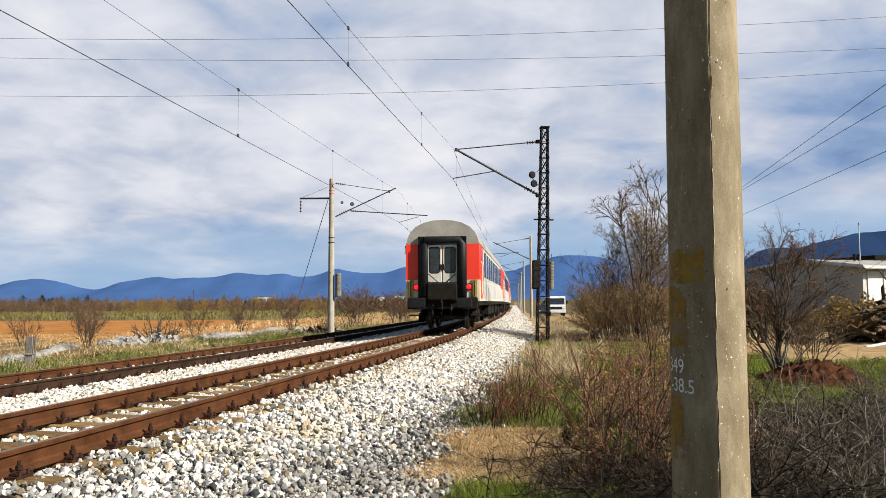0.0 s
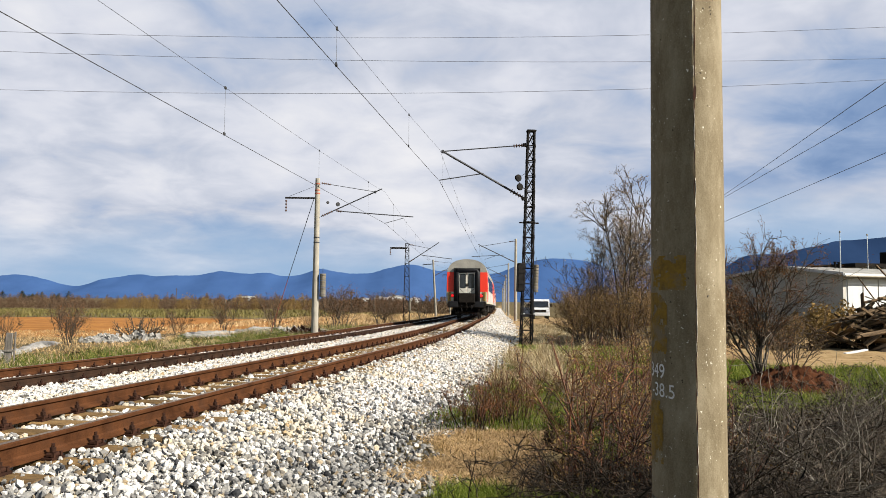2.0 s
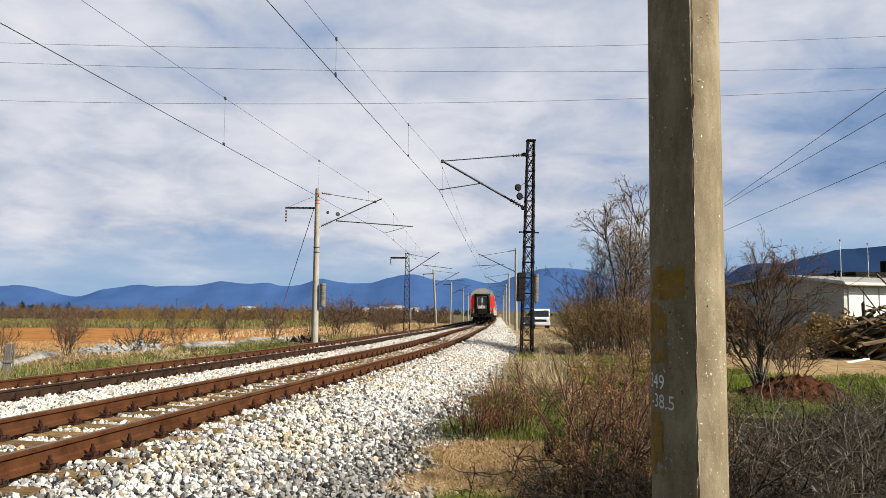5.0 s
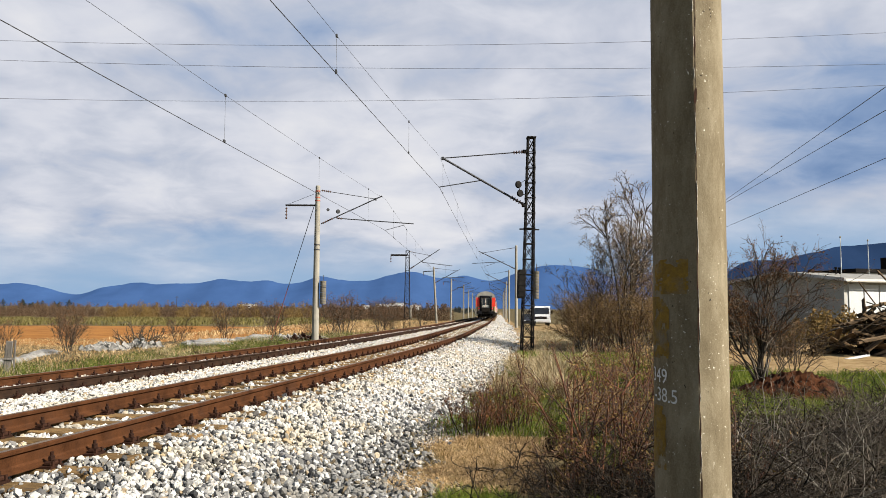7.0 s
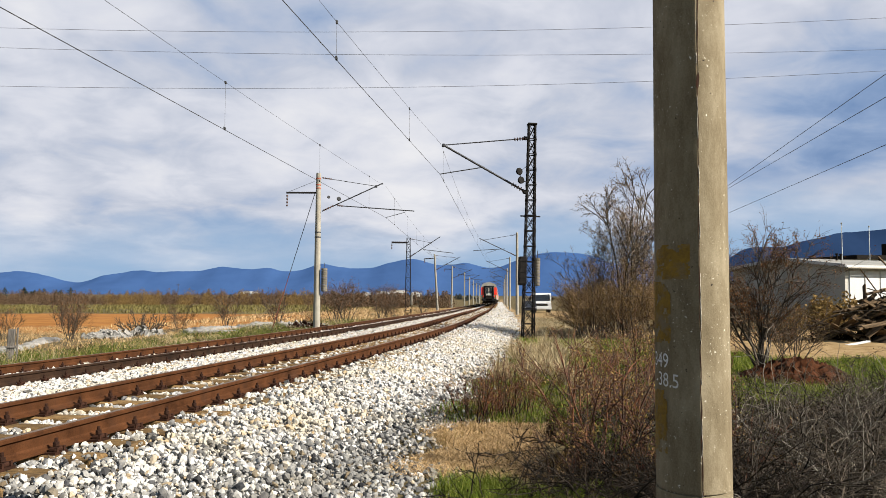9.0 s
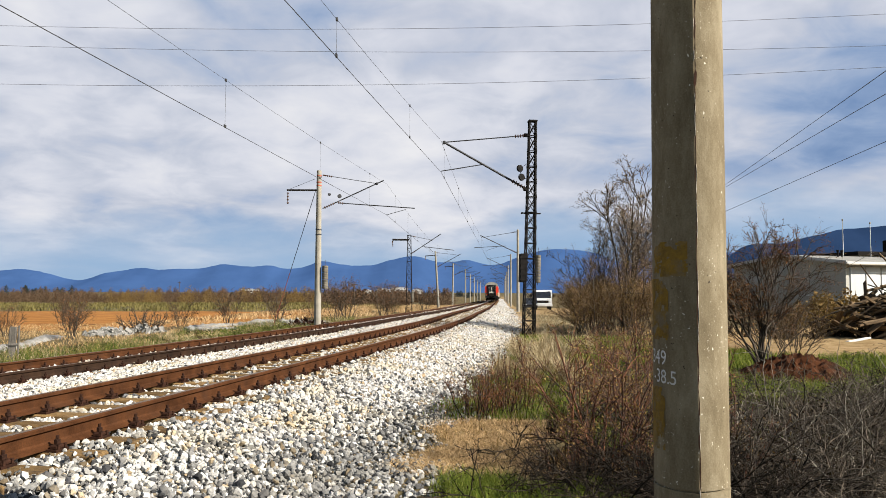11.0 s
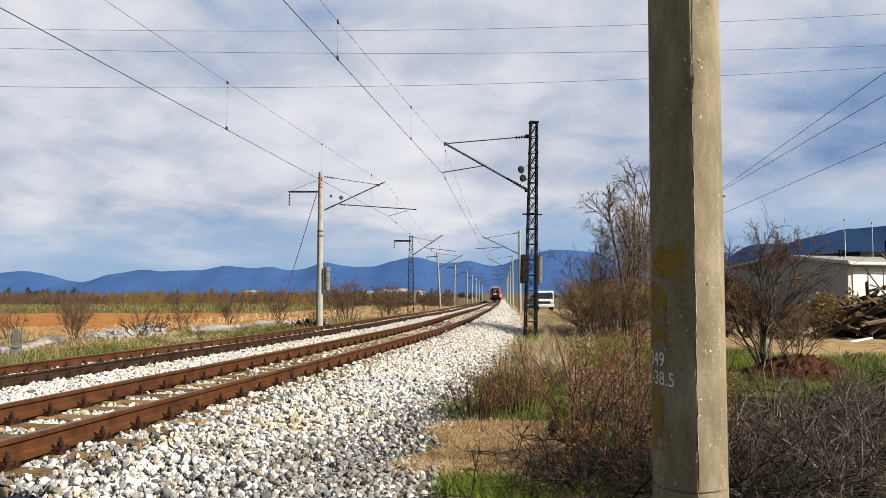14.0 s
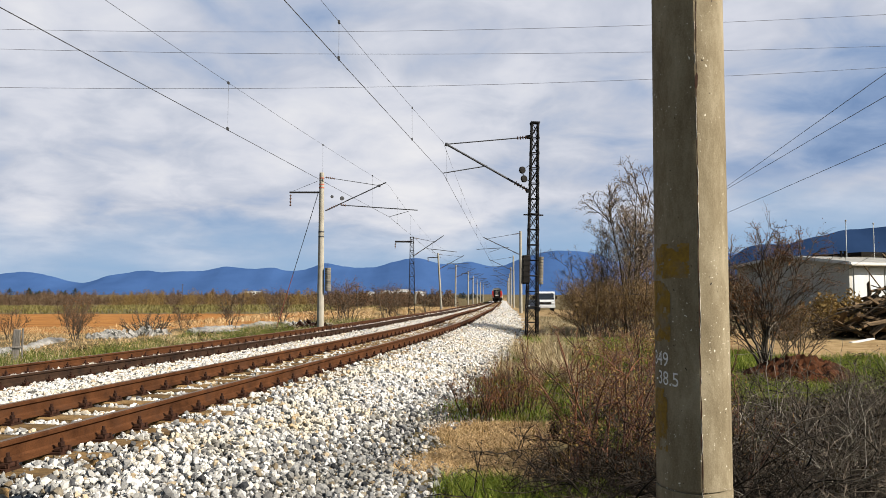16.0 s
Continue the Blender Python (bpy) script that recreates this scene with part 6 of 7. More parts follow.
x, y = tufts(700, 14, (3.0, 9.5), (24, 62), lambda x, y: (lateral(x, y) > 4.0) & (lateral(x, y) < 8.5), 0.2)
short_straw = blades(x, y, hs(len(x), 0.06, 0.22), hs(len(x), 0.012, 0.026), 0.7)
lawn("straw_clumps", [clumps, clumps_b, short_straw], M_STRAW, "tall bleached straw clumps at the verge")

# left of the far track: rank olive grass, then straw at the field's edge
side_left = lambda x, y: (-(lateral(x, y) + gap_at(y)) > 2.35 + 0.3 * np.sin(y)) & (-(lateral(x, y) + gap_at(y)) < 8.5)
x, y = tufts(11500, 14, (-24, 0), (12, 62), side_left, 0.20)
tall = np.clip(0.65 + 1.5 * patchy(x, y, 0.5, 6.0), 0.3, 1.3)
kind = patchy(x, y, 0.7, 3.0) + rng.normal(size=len(x)) * 0.12
rank_h, rank_w = hs(len(x), 0.12, 0.44) * tall, hs(len(x), 0.008, 0.02)
for name, some, mat, label in (("dry_grass", kind > 0.27, M_STRAW, "dry yellow grass beside the far track"), ("dark_weeds", kind < -0.27, M_DARKLEAF, "dark withered weeds beside the far track")):
    lawn(name, [blades(x[some], y[some], rank_h[some], rank_w[some], 0.8)], mat, label)
green = (kind <= 0.27) & (kind >= -0.27)
rank = blades(x[green], y[green], rank_h[green], rank_w[green], 0.7)
lawn("rank_grass", [rank], M_OLIVE, "rank olive and yellow grass beside the far track")
x, y = tufts(3000, 14, (-50, -4), (25, 60), lambda x, y: (-(lateral(x, y) + gap_at(y)) > 6), 0.35)
edge_straw = blades(x, y, hs(len(x), 0.05, 0.2), hs(len(x), 0.012, 0.028), 0.9)
x, y = tufts(3200, 12, (-32, 9), (58, 170), lambda x, y: (-(lateral(x, y) + gap_at(y)) > 2.6) & (-(lateral(x, y) + gap_at(y)) < 22) & (patchy(x, y, 0.16, 9.0) > -0.15), 0.4)
track_straw = blades(x, y, hs(len(x), 0.10, 0.4), hs(len(x), 0.05, 0.11), 0.7)
lawn("field_edge_straw", [edge_straw, track_straw], M_TAN, "bleached grass along the field's edge")
x, y = tufts(2600, 10, (-180, -8), (112, 215), lambda x, y: (-(lateral(x, y) + gap_at(y)) > 9) & (patchy(x, y, 0.06, 4.0) > -0.25), 0.9)
reeds = blades(x, y, hs(len(x), 0.2, 0.62), hs(len(x), 0.10, 0.22), 0.5)
M_REED = leaf_material("yellow_green_reeds", (0.075, 0.062, 0.022), (0.115, 0.098, 0.032), (0.1628, 0.1318, 0.0465))
lawn("field_reeds", [reeds], M_REED, "yellow-green reeds and weeds beyond the ploughed field")

# shrubs in the field on the left
field_shrub = plant("field_shrub", on_ground(-17.5, 36.0), "small leafless brown shrub at the field's edge", "shrub",
                    lambda: fan(8, 0.25, 1.3, 2.1, 0.012, 0.024, 0.65), [(6, 0.1, 0.01, 9, 0.7, 0.45, 0.5), (5, 0.14, 0.0, 7, 0.8, 0.5, 0.6), (3, 0.15, 0, 0, 0, 0, 0)], M_BARK, M_TWIG, (M_RUST, 900, 0.045, 0.08), "shrubs in the field")
for x, y, s, rz in ((-20.5, 42, 1.0, 40), (-22.3, 39, 0.9, 130), (-15.8, 46, 0.9, 80), (-14.0, 50, 1.25, 200), (-10.9, 51, 1.3, 150), (-9.2, 55, 0.9, 280), (-8.0, 58, 1.7, 10), (-7.4, 60, 1.6, 100), (-5.2, 68, 1.6, 60), (-4.3, 66, 1.2, 230), (-6.5, 90, 1.9, 320), (-30, 60, 1.3, 20), (-2.2, 104, 1.8, 77)):
    c = copy_thing(field_shrub, on_ground(x, y, rz))
    c.scale = (s, s, s)


def hedge(name, n, xr, yr, h0, h1, mat, label, per=400, leaf=0.08):
    """A far belt of shrubs and low trees: clumps of twigs and leaves on short stems."""
    cx, cy = rng.uniform(*xr, n), rng.uniform(*yr, n)
    h = rng.uniform(h0, h1, n)
    ang, rad = rng.uniform(0, 2 * np.pi, (n, per)), np.sqrt(rng.uniform(0, 1, (n, per)))
    t = rng.uniform(0.02, 1, (n, per))
    wide = (h * rng.uniform(0.3, 0.8, n))[:, None] * np.sin(np.pi * np.clip(0.25 + 0.72 * t, 0, 1)) * rng.uniform(0.5, 1.5, (n, per))
    p = np.stack([cx[:, None] + wide * rad * np.cos(ang), cy[:, None] + wide * rad * np.sin(ang), ground_z(cx, cy)[:, None] + h[:, None] * t * rng.uniform(0.75, 1.15, (n, per))], -1).reshape(-1, 3)
    v, f = flakes(p, float(h.mean()) * leaf, 1.0)
    stems, _ = grow(np.repeat(np.stack([cx, cy, ground_z(cx, cy) - 0.1], 1), 3, 0), rng.normal(size=(n * 3, 3)) * 0.35 + np.array([0, 0, 1.0]), np.repeat(h, 3) * 0.85, np.full(n * 3, 0.06), [(4, 0.1, 0, 4, 0.7, 0.5, 0.5), (3, 0.1, 0, 0, 0, 0, 0)])
    me = soup(name, *join([(v, f)] + stems), mat)
    tagged(new(name, me), label, "hedge", kind="stuff")


M_FARBROWN = leaf_material("far_brown_scrub", (0.0814, 0.0512, 0.031), (0.0945, 0.0605, 0.0364), (0.1085, 0.0713, 0.0411))
M_FAROCHRE = leaf_material("far_ochre_willow", (0.12, 0.072, 0.026), (0.17, 0.108, 0.036), (0.1628, 0.1124, 0.0426))
M_FARDARK = leaf_material("far_dark_trees", (0.017, 0.0232, 0.0232), (0.0295, 0.0349, 0.0326), (0.0426, 0.0465, 0.0388))
hedge("far_scrub_belt", 420, (-175, -14), (225, 285), 1.6, 4.9, M_FARBROWN, "far belt of brown leafless scrub across the plain", 720, 0.036)
hedge("far_willow_belt", 40, (-100, -40), (216, 245), 2.4, 5.2, M_FAROCHRE, "far belt of ochre budding willows", 800, 0.035)
hedge("mid_scrub", 40, (-22, -5), (150, 230), 2.0, 3.6, M_FARBROWN, "brown scrub beside the far track")
hedge("dark_tree_row", 14, (-480, -418), (800, 900), 6, 11, M_FARDARK, "row of dark far trees under the hills")
hedge("dark_scrub", 7, (-2.5, 2.5), (150, 170), 2.2, 3.9, M_FARBROWN, "dense scrub between far masts", 600, 0.05)
hedge("plain_scrub", 150, (-190, 30), (430, 640), 2.2, 4.0, M_FARDARK, "bluish scrub far out on the plain")
hedge("right_scrub", 34, (18, 36), (58, 98), 2.2, 4.2, M_FARBROWN, "brown scrub behind the thicket")


# ---- the yard: warehouse, timber, vehicles ----
M_WALLGREY = surface("grey_rendered_wall", (0.26, 0.25, 0.222), (0.36, 0.345, 0.305), 0.7, 0.9, 0.0, 0.1, 12, (0.1705, 0.1628, 0.1473), 0.4)
M_PANEL = surface("white_wall_panel", (0.31, 0.31, 0.2984), (0.434, 0.434, 0.4185), 0.8, 0.7, 0.0, 0.05, 12, (0.3255, 0.31, 0.279), 0.4, spread=0.08)
M_TIMBER = surface("weathered_timber", (0.018, 0.012, 0.007), (0.17, 0.115, 0.066), 2, 0.9, 0.0, 0.3, 25, spread=0.5, stretch=(0.3, 3, 3))
M_EARTH = surface("dark_earth", (0.0194, 0.0139, 0.0085), (0.062, 0.0434, 0.0271), 2.5, 0.95, 0.0, 0.8, 14)
M_REDSOIL = surface("red_brown_soil", (0.010, 0.004, 0.0015), (0.060, 0.021, 0.008), 3.0, 0.95, 0.0, 0.9, 22)
M_VAN = surface("white_vehicle_paint", (0.3875, 0.3875, 0.3875), (0.4805, 0.4805, 0.4805), 1.5, 0.35, 0.0, 0.0, 20, (0.3488, 0.3255, 0.279), 0.3)
M_CAR = surface("dark_vehicle_paint", (0.0116, 0.0132, 0.017), (0.031, 0.0333, 0.0388), 1.5, 0.25, 0.2, 0.0, 20)
M_TYRE = surface("tyre_rubber", (0.0093, 0.0093, 0.0093), (0.0232, 0.0232, 0.0232), 8, 0.9)
M_LAMP = surface("clear_lamp_glass", (0.3875, 0.3875, 0.3875), (0.5425, 0.5425, 0.5425), 8, 0.15)
M_RUBBLE = surface("pale_rubble", (0.10, 0.094, 0.084), (0.25, 0.238, 0.215), 3, 0.95, 0.0, 0.4, 20, island=0.3)
M_POST = surface("silvered_wood_post", (0.0388, 0.0341, 0.0295), (0.155, 0.1395, 0.1201), 5, 0.9, 0.0, 0.4, 50, stretch=(3, 3, 0.4))


def build_warehouse():
    """A low hall: shaded gable end, sunlit side of upright panels, shallow roof."""
    base = float(ground_z(27.0, 50.0))
    m = pose(27.0, 50.0, base - 0.1, 0, 0, 20)      # +x along the sunlit side, +y along the gable
    t = thing("warehouse", m, "low white warehouse with shallow roof and shaded gable end", "building")
    L, W, H, R = 46.0, 10.5, 3.92, 0.62
    prof = [(0, 0), (W, 0), (W, H), (W / 2, H + R), (0, H)]
    part("wall", Shape().prism(prof, 0.0, 0.25, "x"), M_WALLGREY, t, "grey rendered gable wall")
    part("wall", Shape().prism(prof, L - 0.25, L, "x"), M_WALLGREY, t)
    part("wall", Shape().box((0.25, 0.0, 0), (L - 0.25, 0.2, H)), M_PANEL, t)
    part("wall", Shape().box((0.25, W - 0.2, 0), (L - 0.25, W, H)), M_PANEL, t)
    panel = Shape().box((0.04, -0.07, 0.3), (1.36, 0.0, H - 0.25), 0.02).mesh("panel", M_PANEL)
    for k in range(32):
        if k in (3, 8):
            continue
        part("panel", panel, None, t, m=pose(0.3 + k * 1.4, -0.003, 0))
    for k in (3, 8):
        w = part("window", Shape().box((0.3 + k * 1.4 + 0.15, -0.05, 1.5), (0.3 + k * 1.4 + 1.25, 0.02, 2.6)), M_GLASS, t)
        part("window_frame", Shape().box((0.3 + k * 1.4 + 0.66, -0.09, 1.5), (0.3 + k * 1.4 + 0.74, -0.04, 2.6)), M_PANEL, w)
    for s in (0, 1):
        y0, y1 = (-0.55, W / 2) if s == 0 else (W + 0.55, W / 2)
        z0 = H - R * 0.55 / (W / 2) + 0.02
        part("roof", Shape().add([(-0.5, y0, z0), (L + 0.5, y0, z0), (L + 0.5, y1, H + R + 0.02), (-0.5, y1, H + R + 0.02), (-0.5, y0, z0 + 0.14), (L + 0.5, y0, z0 + 0.14), (L + 0.5, y1, H + R + 0.16), (-0.5, y1, H + R + 0.16)],
                                 [(0, 1, 2, 3), (4, 5, 6, 7), (0, 1, 5, 4), (1, 2, 6, 5), (2, 3, 7, 6), (3, 0, 4, 7)]), M_ROOF, t, "grey sheet roof with white verge")
    for y0, y1 in ((-0.55, W / 2), (W + 0.55, W / 2)):
        z0 = H - R * 0.55 / (W / 2)
        part("verge", Shape().add([(-0.56, y0, z0 - 0.02), (-0.56, y1, H + R), (-0.56, y1, H + R + 0.2), (-0.56, y0, z0 + 0.2), (-0.505, y0, z0 - 0.02), (-0.505, y1, H + R), (-0.505, y1, H + R + 0.2), (-0.505, y0, z0 + 0.2)], [(0, 1, 2, 3), (7, 6, 5, 4), (0, 4, 5, 1), (3, 2, 6, 7), (0, 3, 7, 4), (1, 5, 6, 2)]), M_PANEL, t)
    part("fascia", Shape().box((-0.5, -0.60, H - 0.10), (L + 0.5, -0.555, H + 0.07)), M_PANEL, t)
    part("gutter", Shape().tube([(-0.5, -0.66, H - 0.12), (L + 0.5, -0.66, H - 0.12)], 0.05, 8), M_CONC, t)
    part("gable_window", Shape().box((-0.03, 1.6, 1.6), (0.02, 3.9, 2.3)), M_WALLGREY, t, "grey gable window with small white panes")
    for k in range(5):
        part("louvre", Shape().box((-0.06, 1.72 + k * 0.44, 1.68), (-0.028, 1.98 + k * 0.44, 1.82)), M_WHITE, t)
    for x, y in ((4, 4.2), (4.6, 4.4), (9, 4.8), (14, 5)):
        part("roof_vent", Shape().turned([(0.07, H + 0.2), (0.07, H + R + 0.42), (0.11, H + R + 0.44), (0.11, H + R + 0.54)], 10, pose(x, y, 0)), M_UNDER, t)
    h2 = thing("back_building", pose(47.2, 80.0, base - 0.1, 0, 0, 12), "dark flat-roofed building behind the warehouse", "building")
    part("wall", Shape().box((-3, 0, 0), (24, 9, 5.9)), M_WALLGREY, h2)
    part("roof", Shape().box((-3.4, -0.4, 5.9), (24.4, 9.4, 6.3)), M_UNDER, h2)
    part("chimney", Shape().box((2.2, 1.5, 6.3), (3.2, 2.4, 7.7), 0.04), M_UNDER, h2)
    for k in range(6):
        part("window", Shape().box((k * 3.4 - 1.2, -0.04, 3.4), (k * 3.4 + 0.5, 0.03, 5.0)), M_GLASS, h2)


build_warehouse()
for x, y, h in ((34.4, 64.0, 8.1), (37.9, 66.0, 8.1), (31.4, 68.0, 6.7)):
    t = thing("lamp_post", on_ground(x, y), "thin pale steel lamp post behind the warehouse", "lamp post", "lamp posts of the yard")
    part("shaft", Shape().turned([(0.05, -0.3), (0.04, h * 0.6), (0.03, h)], 8), M_PANEL, t)
    part("cap", Shape().turned([(0.07, h), (0.07, h + 0.12), (0.02, h + 0.16)], 8), M_CONC, t)


def build_timber():
    global rng
    rng = np.random.default_rng(21)
    x0, y0 = 18.5, 30.5
    g = float(ground_z(x0, y0))
    sh = []
    n = 30
    v, f = [], []
    for i in range(n + 1):
        for j in range(n + 1):
            a, b = -1 + 2 * i / n, -1 + 2 * j / n
            r = math.hypot(a, b)
            h = max(0.0, 1 - r ** 2) * 1.25 + 0.22 * noise.fractal(Vector((a * 3, b * 3, 1)), 0.8, 2, 5) * max(0.0, 1.05 - r) - 0.06
            v.append((a * 3.9, b * 2.3, h))
    for i in range(n):
        for j in range(n):
            a = i * (n + 1) + j
            f.append((a, a + 1, a + n + 2, a + n + 1))
    e = thing("earth_heap", pose(x0 + 2.2, y0 - 1.0, g - 0.05), "dark heap of earth under scrap timber", "heap")
    part("soil", Shape().add(v, f), M_EARTH, e, smooth=True)
    t = thing("timber_pile", pose(x0, y0, g), "jumbled pile of weathered boards and beams", "timber pile")
    kinds = [Shape().box((-l / 2, -w / 2, -h / 2), (l / 2, w / 2, h / 2), 0.008).mesh("board", M_TIMBER) for l, w, h in ((2.6, 0.16, 0.05), (1.7, 0.12, 0.1), (3.2, 0.2, 0.045), (2.0, 0.09, 0.09), (1.2, 0.24, 0.04))]
    for k in range(150):
        a, r = rng.uniform(0, 2 * math.pi), math.sqrt(rng.uniform(0, 1))
        px, py = 2.6 * r * math.cos(a), 1.5 * r * math.sin(a)
        z = 0.1 + max(0.0, 1 - ((px - 0.7) / 3.3) ** 2 - (py / 2.1) ** 2) * rng.uniform(0.7, 2.3)
        part("board", kinds[int(rng.integers(5))], None, t, m=pose(px, py, z, rng.normal() * 25, rng.normal() * 22 - 8, rng.normal() * 45))
    p = new("white_board", Shape().box((-0.5, -0.09, 0), (0.5, 0.09, 0.06), 0.01).mesh("white_board", M_WHITE))
    p.matrix_basis = pose(15.3, 27.6, float(ground_z(15.3, 27.6)) + 0.02, 0, -8, 15)
    tagged(p, "short white board lying on the dirt", "board")


build_timber()


def build_soil_heap():
    v, f, n = [], [], 34
    for i in range(n + 1):
        for j in range(n + 1):
            a, b = -1 + 2 * i / n, -1 + 2 * j / n
            r = math.hypot(a, b)
            h = max(0.0, 1 - r ** 2) ** 1.2 * 0.32 + 0.18 * max(0, 1.05 - r) * noise.fractal(Vector((a * 7, b * 7, 3)), 0.6, 2, 6) - 0.05
            x, y = 7.6 + a * 1.3, 16.1 + b * 1.4
            v.append((x, y, float(ground_z(x, y)) + h))
    for i in range(n):
        for j in range(n):
            a = i * (n + 1) + j
            f.append((a, a + 1, a + n + 2, a + n + 1))
    tagged(new("soil_heap", Shape().add(v, f).mesh("soil_heap", M_REDSOIL)), "low heap of red-brown soil beside the thorn bush", "heap", kind="stuff")


build_soil_heap()


def road_wheel(parent, x, y, r, w):
    tyre = part("wheel", Shape().turned([(r * 0.62, -w / 2), (r * 0.95, -w / 2), (r, -w * 0.3), (r, w * 0.3), (r * 0.95, w / 2), (r * 0.62, w / 2)], 20, pose(x, y, r, 0, 90, 0)), M_TYRE, parent)
    part("rim", Shape().turned([(0.05, -w * 0.42), (r * 0.6, -w * 0.36), (r * 0.6, w * 0.36), (0.05, w * 0.42)], 16, pose(x, y, r, 0, 90, 0)), M_ARM, tyre)


def build_truck():
    x, y = 13.05, 96.0
    t = thing("light_truck", pose(x, y, float(ground_z(x, y)), 0, 0, -4), "white light truck parked facing along the dirt track", "truck")
    cab = [(0.0, 0.45), (0.0, 1.25), (0.08, 1.42), (0.30, 2.36), (0.45, 2.5), (2.1, 2.5), (2.1, 0.45)]
    part("cab", Shape().prism(cab, -1.0, 1.0, "x"), M_VAN, t, "white cab")
    part("windscreen", Shape().add([(-0.90, 0.075, 1.48), (0.90, 0.075, 1.48), (0.86, 0.255, 2.26), (-0.86, 0.255, 2.26), (-0.90, 0.13, 1.48), (0.90, 0.13, 1.48), (0.86, 0.31, 2.26), (-0.86, 0.31, 2.26)], [(0, 1, 2, 3), (4, 5, 6, 7), (0, 1, 5, 4), (1, 2, 6, 5), (2, 3, 7, 6), (3, 0, 4, 7)]), M_GLASS, t)
    part("grille", Shape().box((-0.62, -0.03, 0.86), (0.62, 0.02, 1.16), 0.01), M_UNDER, t)
    part("badge", Shape().turned([(0.13, 0), (0.13, 0.03)], 14, pose(0, -0.03, 1.06, 90, 0, 0)), M_ARM, t)
    part("bumper", Shape().box((-1.02, -0.12, 0.42), (1.02, 0.1, 0.76), 0.03), M_VAN, t)
    part("number_plate", Shape().box((-0.28, -0.14, 0.52), (0.28, -0.118, 0.64)), M_WHITE, t)
    for s in (-1, 1):
        part("headlight", Shape().box((s * 0.80 - 0.15, -0.035, 0.88), (s * 0.80 + 0.15, 0.03, 1.12), 0.02), M_LAMP, t)
        part("wing_mirror", Shape().box((s * 1.18 - 0.10, 0.5, 1.55), (s * 1.18 + 0.10, 0.58, 1.95), 0.02), M_UNDER, t)
        part("side_window", Shape().box((min(s * 0.995, s * 1.006), 0.85, 1.5), (max(s * 0.995, s * 1.006), 1.8, 2.15)), M_GLASS, t)
        for q in (0.95, 4.4):
            road_wheel(t, s * 0.85, q, 0.37, 0.24)
    part("chassis", Shape().box((-0.5, 0.4, 0.45), (0.5, 5.6, 0.68)), M_UNDER, t)
    part("load_body", Shape().box((-1.02, 2.2, 0.70), (1.02, 5.8, 1.35), 0.02), M_VAN, t)
    t.scale = (1.2, 1.0, 1.0)
    c = thing("parked_car", pose(11.3, 94.0, float(ground_z(11.3, 94.0)), 0, 0, -4), "dark parked car beside the white truck", "car")
    side = [(0, 0.3), (0.0, 0.68), (0.15, 0.78), (1.0, 0.92), (1.75, 1.42), (2.1, 1.47), (3.0, 1.46), (3.7, 1.0), (4.1, 0.95), (4.2, 0.6), (4.2, 0.3)]
    part("body", Shape().prism(side, -0.84, 0.84, "x"), M_CAR, c)
    part("windscreen", Shape().add([(-0.70, 1.04, 0.955), (0.70, 1.04, 0.955), (0.58, 1.72, 1.41), (-0.58, 1.72, 1.41), (-0.70, 1.06, 0.93), (0.70, 1.06, 0.93), (0.58, 1.75, 1.38), (-0.58, 1.75, 1.38)], [(0, 1, 2, 3), (4, 5, 6, 7), (0, 1, 5, 4), (1, 2, 6, 5), (2, 3, 7, 6), (3, 0, 4, 7)]), M_GLASS, c)
    part("bumper", Shape().box((-0.85, -0.08, 0.3), (0.85, 0.08, 0.55), 0.03), M_CAR, c)
    for s in (-1, 1):
        part("headlight", Shape().box((s * 0.62 - 0.16, -0.03, 0.60), (s * 0.62 + 0.16, 0.04, 0.74), 0.02), M_LAMP, c)
        part("side_window", Shape().prism([(1.25, 0.98), (1.8, 1.38), (2.95, 1.38), (3.45, 1.02)], s * 0.838, s * 0.848, "x"), M_GLASS, c)
        for q in (0.8, 3.35):
            road_wheel(c, s * 0.74, q, 0.31, 0.19)


build_truck()

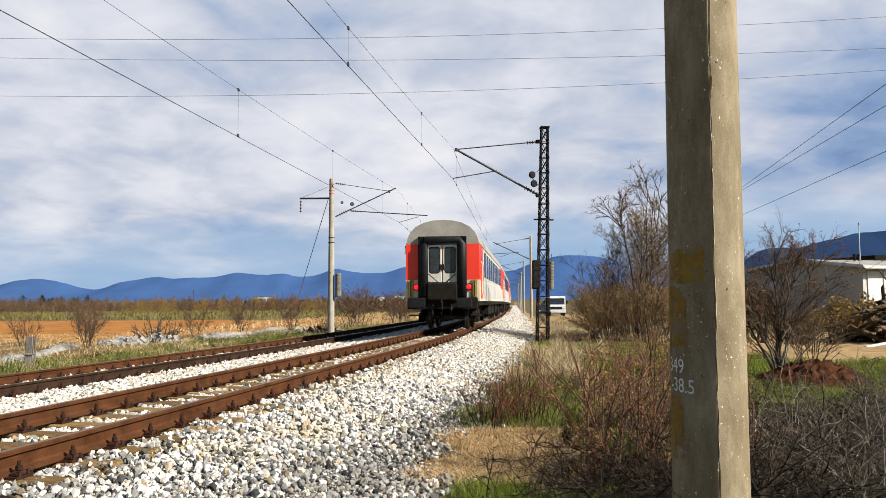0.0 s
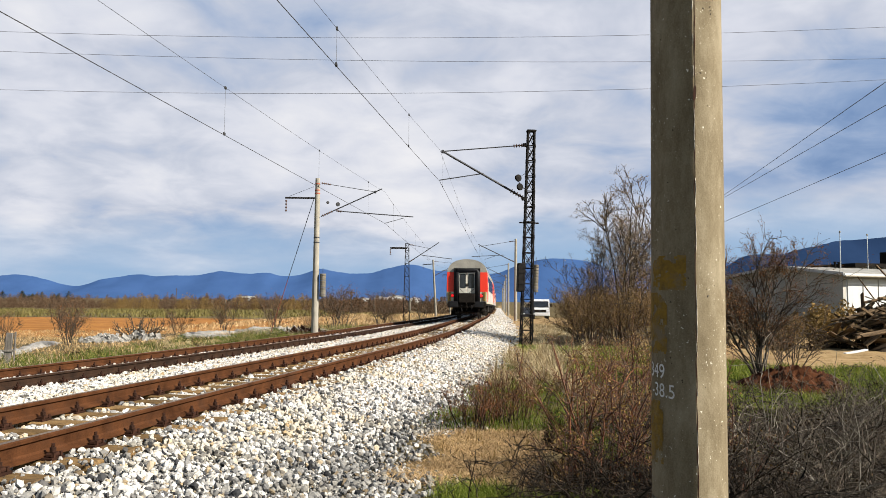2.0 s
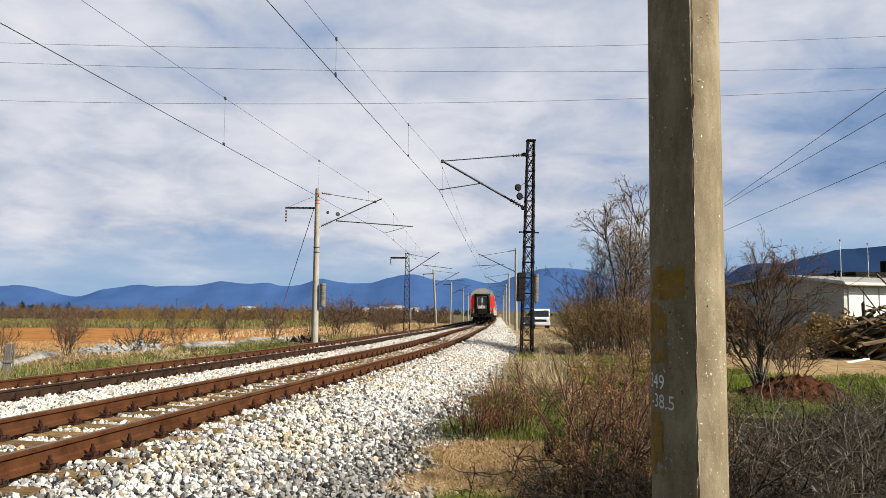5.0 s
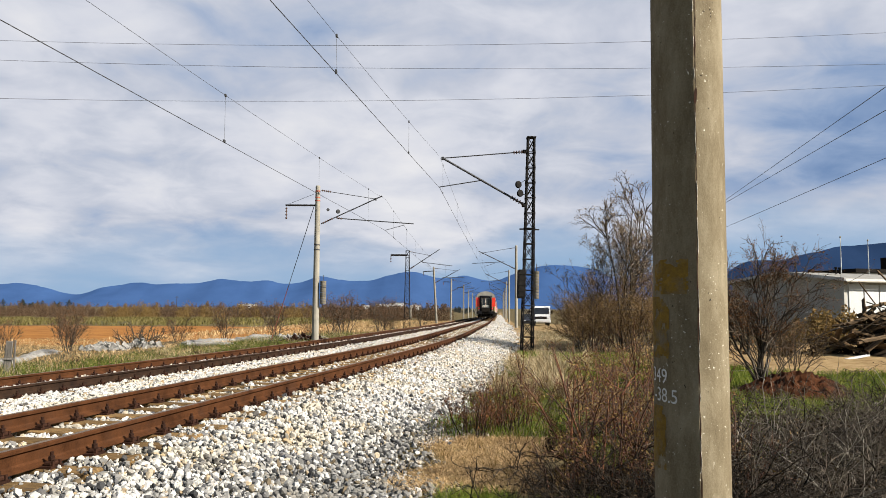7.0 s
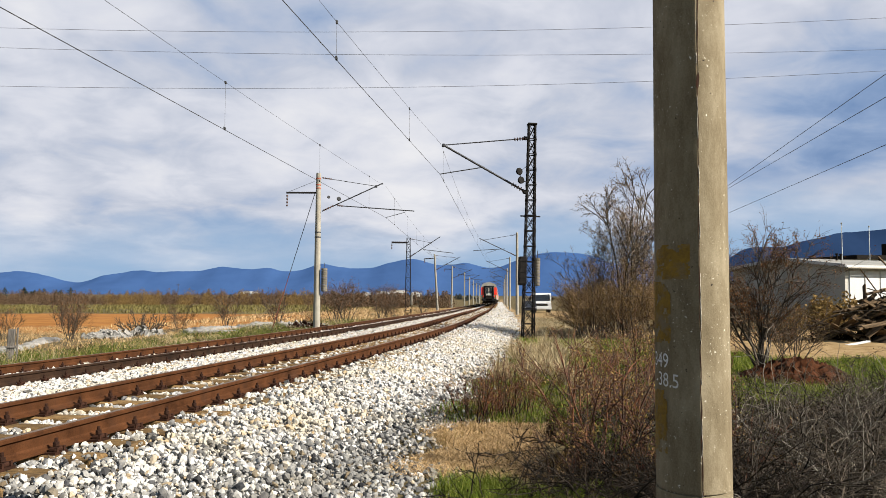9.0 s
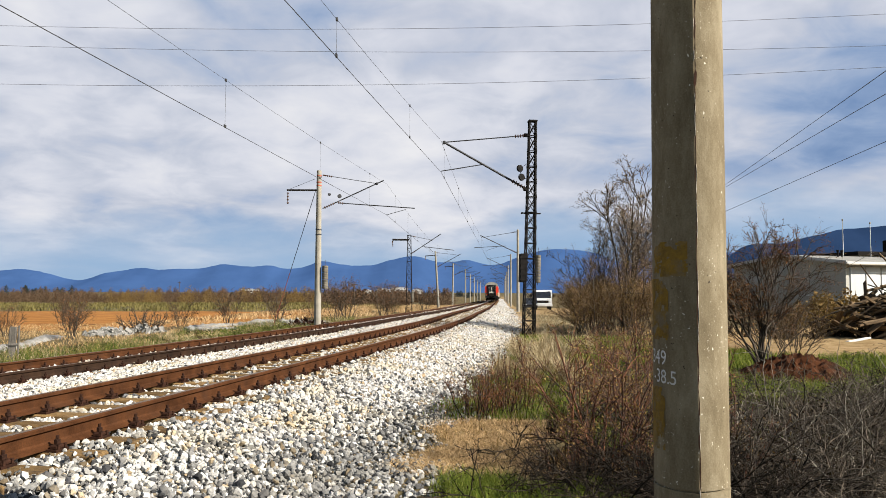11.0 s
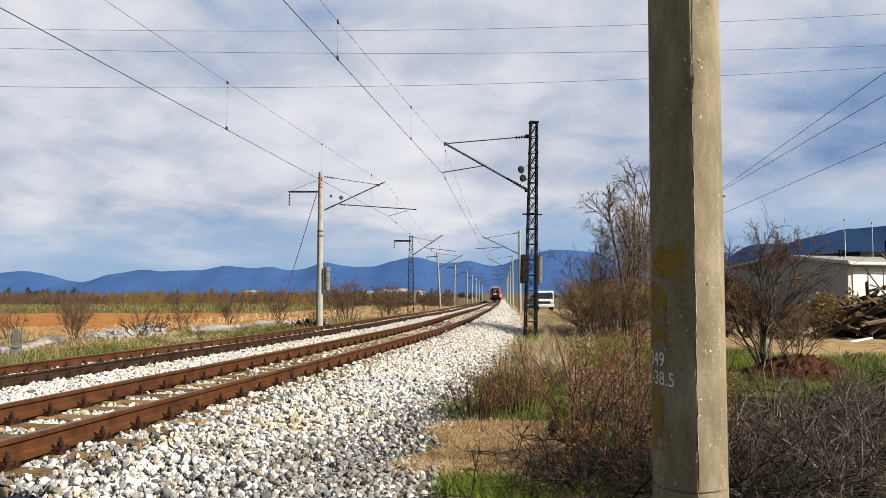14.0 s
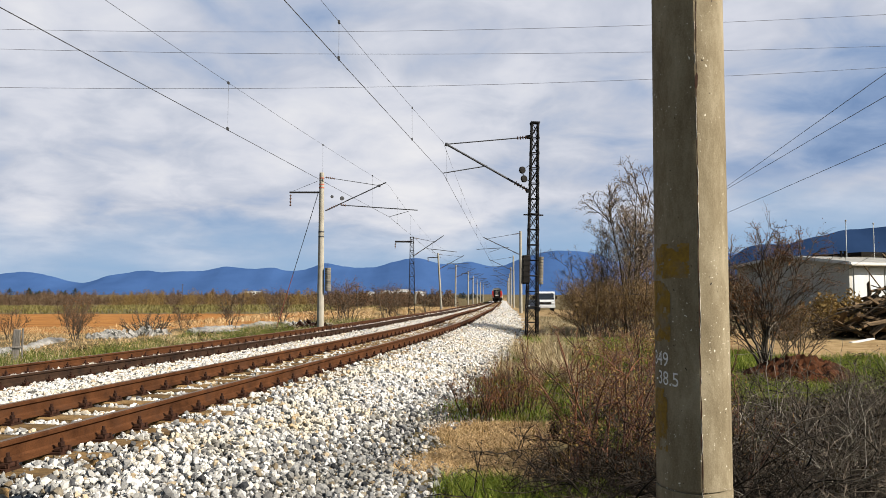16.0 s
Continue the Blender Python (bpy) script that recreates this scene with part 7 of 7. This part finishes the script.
# ---- left side: post, slabs, rubble, far roofs ----
def build_left_side():
    x, y = -12.75, 22.6
    t = thing("fence_post", on_ground(x, y, 10), "leaning silvered wooden post in the grass", "post")
    part("board", Shape().box((-0.13, -0.05, -0.2), (0.065, 0.05, 1.02), 0.015, pose(0, 0, 0, 0, 3, 0)), M_POST, t)
    part("board", Shape().box((0.13, -0.03, -0.2), (0.18, 0.03, 1.06), 0.012, pose(0, 0, 0, 0, 1, 0)), M_POST, t)
    part("rail", Shape().box((-0.14, -0.085, 0.46), (0.19, -0.053, 0.52), 0.01), M_POST, t)
    for x, y, l, w, rz in ((-13.0, 43.5, 3.2, 0.9, 35), (-9.4, 52.0, 3.6, 1.0, 30)):
        s = new("concrete_slab", Shape().box((-l / 2, -w / 2, 0), (l / 2, w / 2, 0.22), 0.04).mesh("concrete_slab", M_RUBBLE))
        s.matrix_basis = on_ground(x, y, rz, 0.02) @ pose(0, 0, 0, 3, 2, 0)
        tagged(s, "pale broken concrete slab lying in the grass", "slab", "slabs beside the far track")
    for x, y, n, r, h, mat, lab in ((-17.6, 40.0, 260, 0.9, 0.55, M_RUBBLE, "heap of pale stone rubble in the grass"), (-16.2, 41.5, 150, 0.9, 0.5, M_RUBBLE, "heap of pale stone rubble in the grass"), (-8.3, 47.0, 150, 1.3, 0.7, M_CLIP, "heap of dark stones near the mast"), (-9.8, 49.5, 200, 2.2, 0.45, M_RUBBLE, "low spread of pale rubble")):
        a, q = rng.uniform(0, 2 * np.pi, n), np.sqrt(rng.uniform(0, 1, n))
        px, py = x + r * q * np.cos(a) * 1.4, y + r * q * np.sin(a)
        p = np.stack([px, py, ground_z(px, py) + h * (1 - q) * rng.uniform(0.3, 1.0, n) + 0.04], 1)
        ob = new("rubble_heap", soup("rubble_heap", *stones_at(p, np.exp(rng.normal(math.log(0.06), 0.5, n))), mat, True))
        tagged(ob, lab, "rubble", "rubble heaps", "stuff")
    for x, y, w, d, h in ((-92, 1230, 22, 12, 8), (-66, 1210, 26, 14, 10), (-38, 1240, 18, 12, 7), (-120, 1250, 14, 10, 6), (-380, 1500, 34, 14, 9)):
        t = thing("far_hall", on_ground(x, y), "far white industrial hall on the plain", "building", "halls on the plain")
        part("wall", Shape().box((-w / 2, 0, -1), (w / 2, d, h)), M_WHITE, t)
        part("roof", Shape().prism([(-w / 2 - 0.5, h), (w / 2 + 0.5, h), (0, h + 1.6)], -0.5, d + 0.5, "y"), M_PANEL, t)
        for k in range(4):
            part("window", Shape().box((-w / 2 + w * (k + 0.25) / 4, -0.1, h * 0.4), (-w / 2 + w * (k + 0.75) / 4, 0.05, h * 0.65)), M_GLASS, t)
    for x, y, h in ((-16.0, 140, 4.5), (-15.5, 190, 4.2), (-90, 260, 7.0)):
        t = thing("wooden_pole", on_ground(x, y), "thin dark wooden pole in the plain", "pole", "poles in the plain")
        part("shaft", Shape().turned([(0.12, -0.3), (0.09, h)], 8), M_BARK, t)
        part("crossarm", Shape().box((-0.6, -0.05, h - 0.4), (0.6, 0.05, h - 0.28)), M_BARK, t)


build_left_side()


def gravel_bank(a, b, wide, high):
    """A low pale bank of dumped gravel between two places."""
    a, b, n, k = Vector(a), Vector(b), 60, 9
    side = Vector((-(b - a).y, (b - a).x)).normalized()
    v, f = [], []
    for i in range(n + 1):
        for j in range(k + 1):
            q = -1 + 2 * j / k
            o = noise.noise(Vector((i * 0.17, 0, a.x))) * 0.4
            p = a.lerp(b, i / n) + side * (q * wide * (0.7 + 0.5 * noise.noise(Vector((i * 0.12, 5, a.x)))) + o)
            h = high * (1 - q * q) * (0.7 + 0.7 * noise.noise(Vector((i * 0.3, j * 0.6, 2)))) * min(1, i / 4, (n - i) / 4) - 0.03
            v.append((p.x, p.y, float(ground_z(p.x, p.y)) + h))
    for i in range(n):
        for j in range(k):
            c = i * (k + 1) + j
            f.append((c, c + 1, c + k + 2, c + k + 1))
    tagged(new("gravel_bank", Shape().add(v, f).mesh("gravel_bank", M_RUBBLE, True)), "low pale bank of dumped gravel in the grass", "gravel", "gravel banks", "stuff")


gravel_bank((-15.6, 25.5), (-19.6, 39.0), 0.7, 0.27)
gravel_bank((-15.4, 45.0), (-12.2, 58.0), 0.8, 0.32)
plant("brush_pile", on_ground(-17.0, 43.0), "pile of dark cut branches and sticks", "brush pile",
      lambda: fan(40, 0.9, 0.7, 1.7, 0.02, 0.05, 2.2), [(6, 0.14, -0.03, 5, 0.9, 0.4, 0.5), (4, 0.2, 0, 0, 0, 0, 0)], M_BARK, M_BARK, (M_DARKLEAF, 500, 0.06, 0.1))
hedge("yard_scrub", 9, (19.5, 25.0), (40, 46), 1.0, 1.9, M_FAROCHRE, "ochre scrub against the warehouse")
hedge("yard_weeds", 26, (10.5, 19.0), (29, 33), 0.3, 0.9, M_DARKLEAF, "dark withered weeds at the yard's edge", 260, 0.09)


# ---- single stones of the ballast that lie nearest ----
for place, size, shape in loose_stones:
    st = part("stone", shape, None, ballast, m=Matrix.Translation(place) @ pose(0, 0, 0, *rng.uniform(0, 360, 3)))
    st.scale = (size, size, size)

motions()
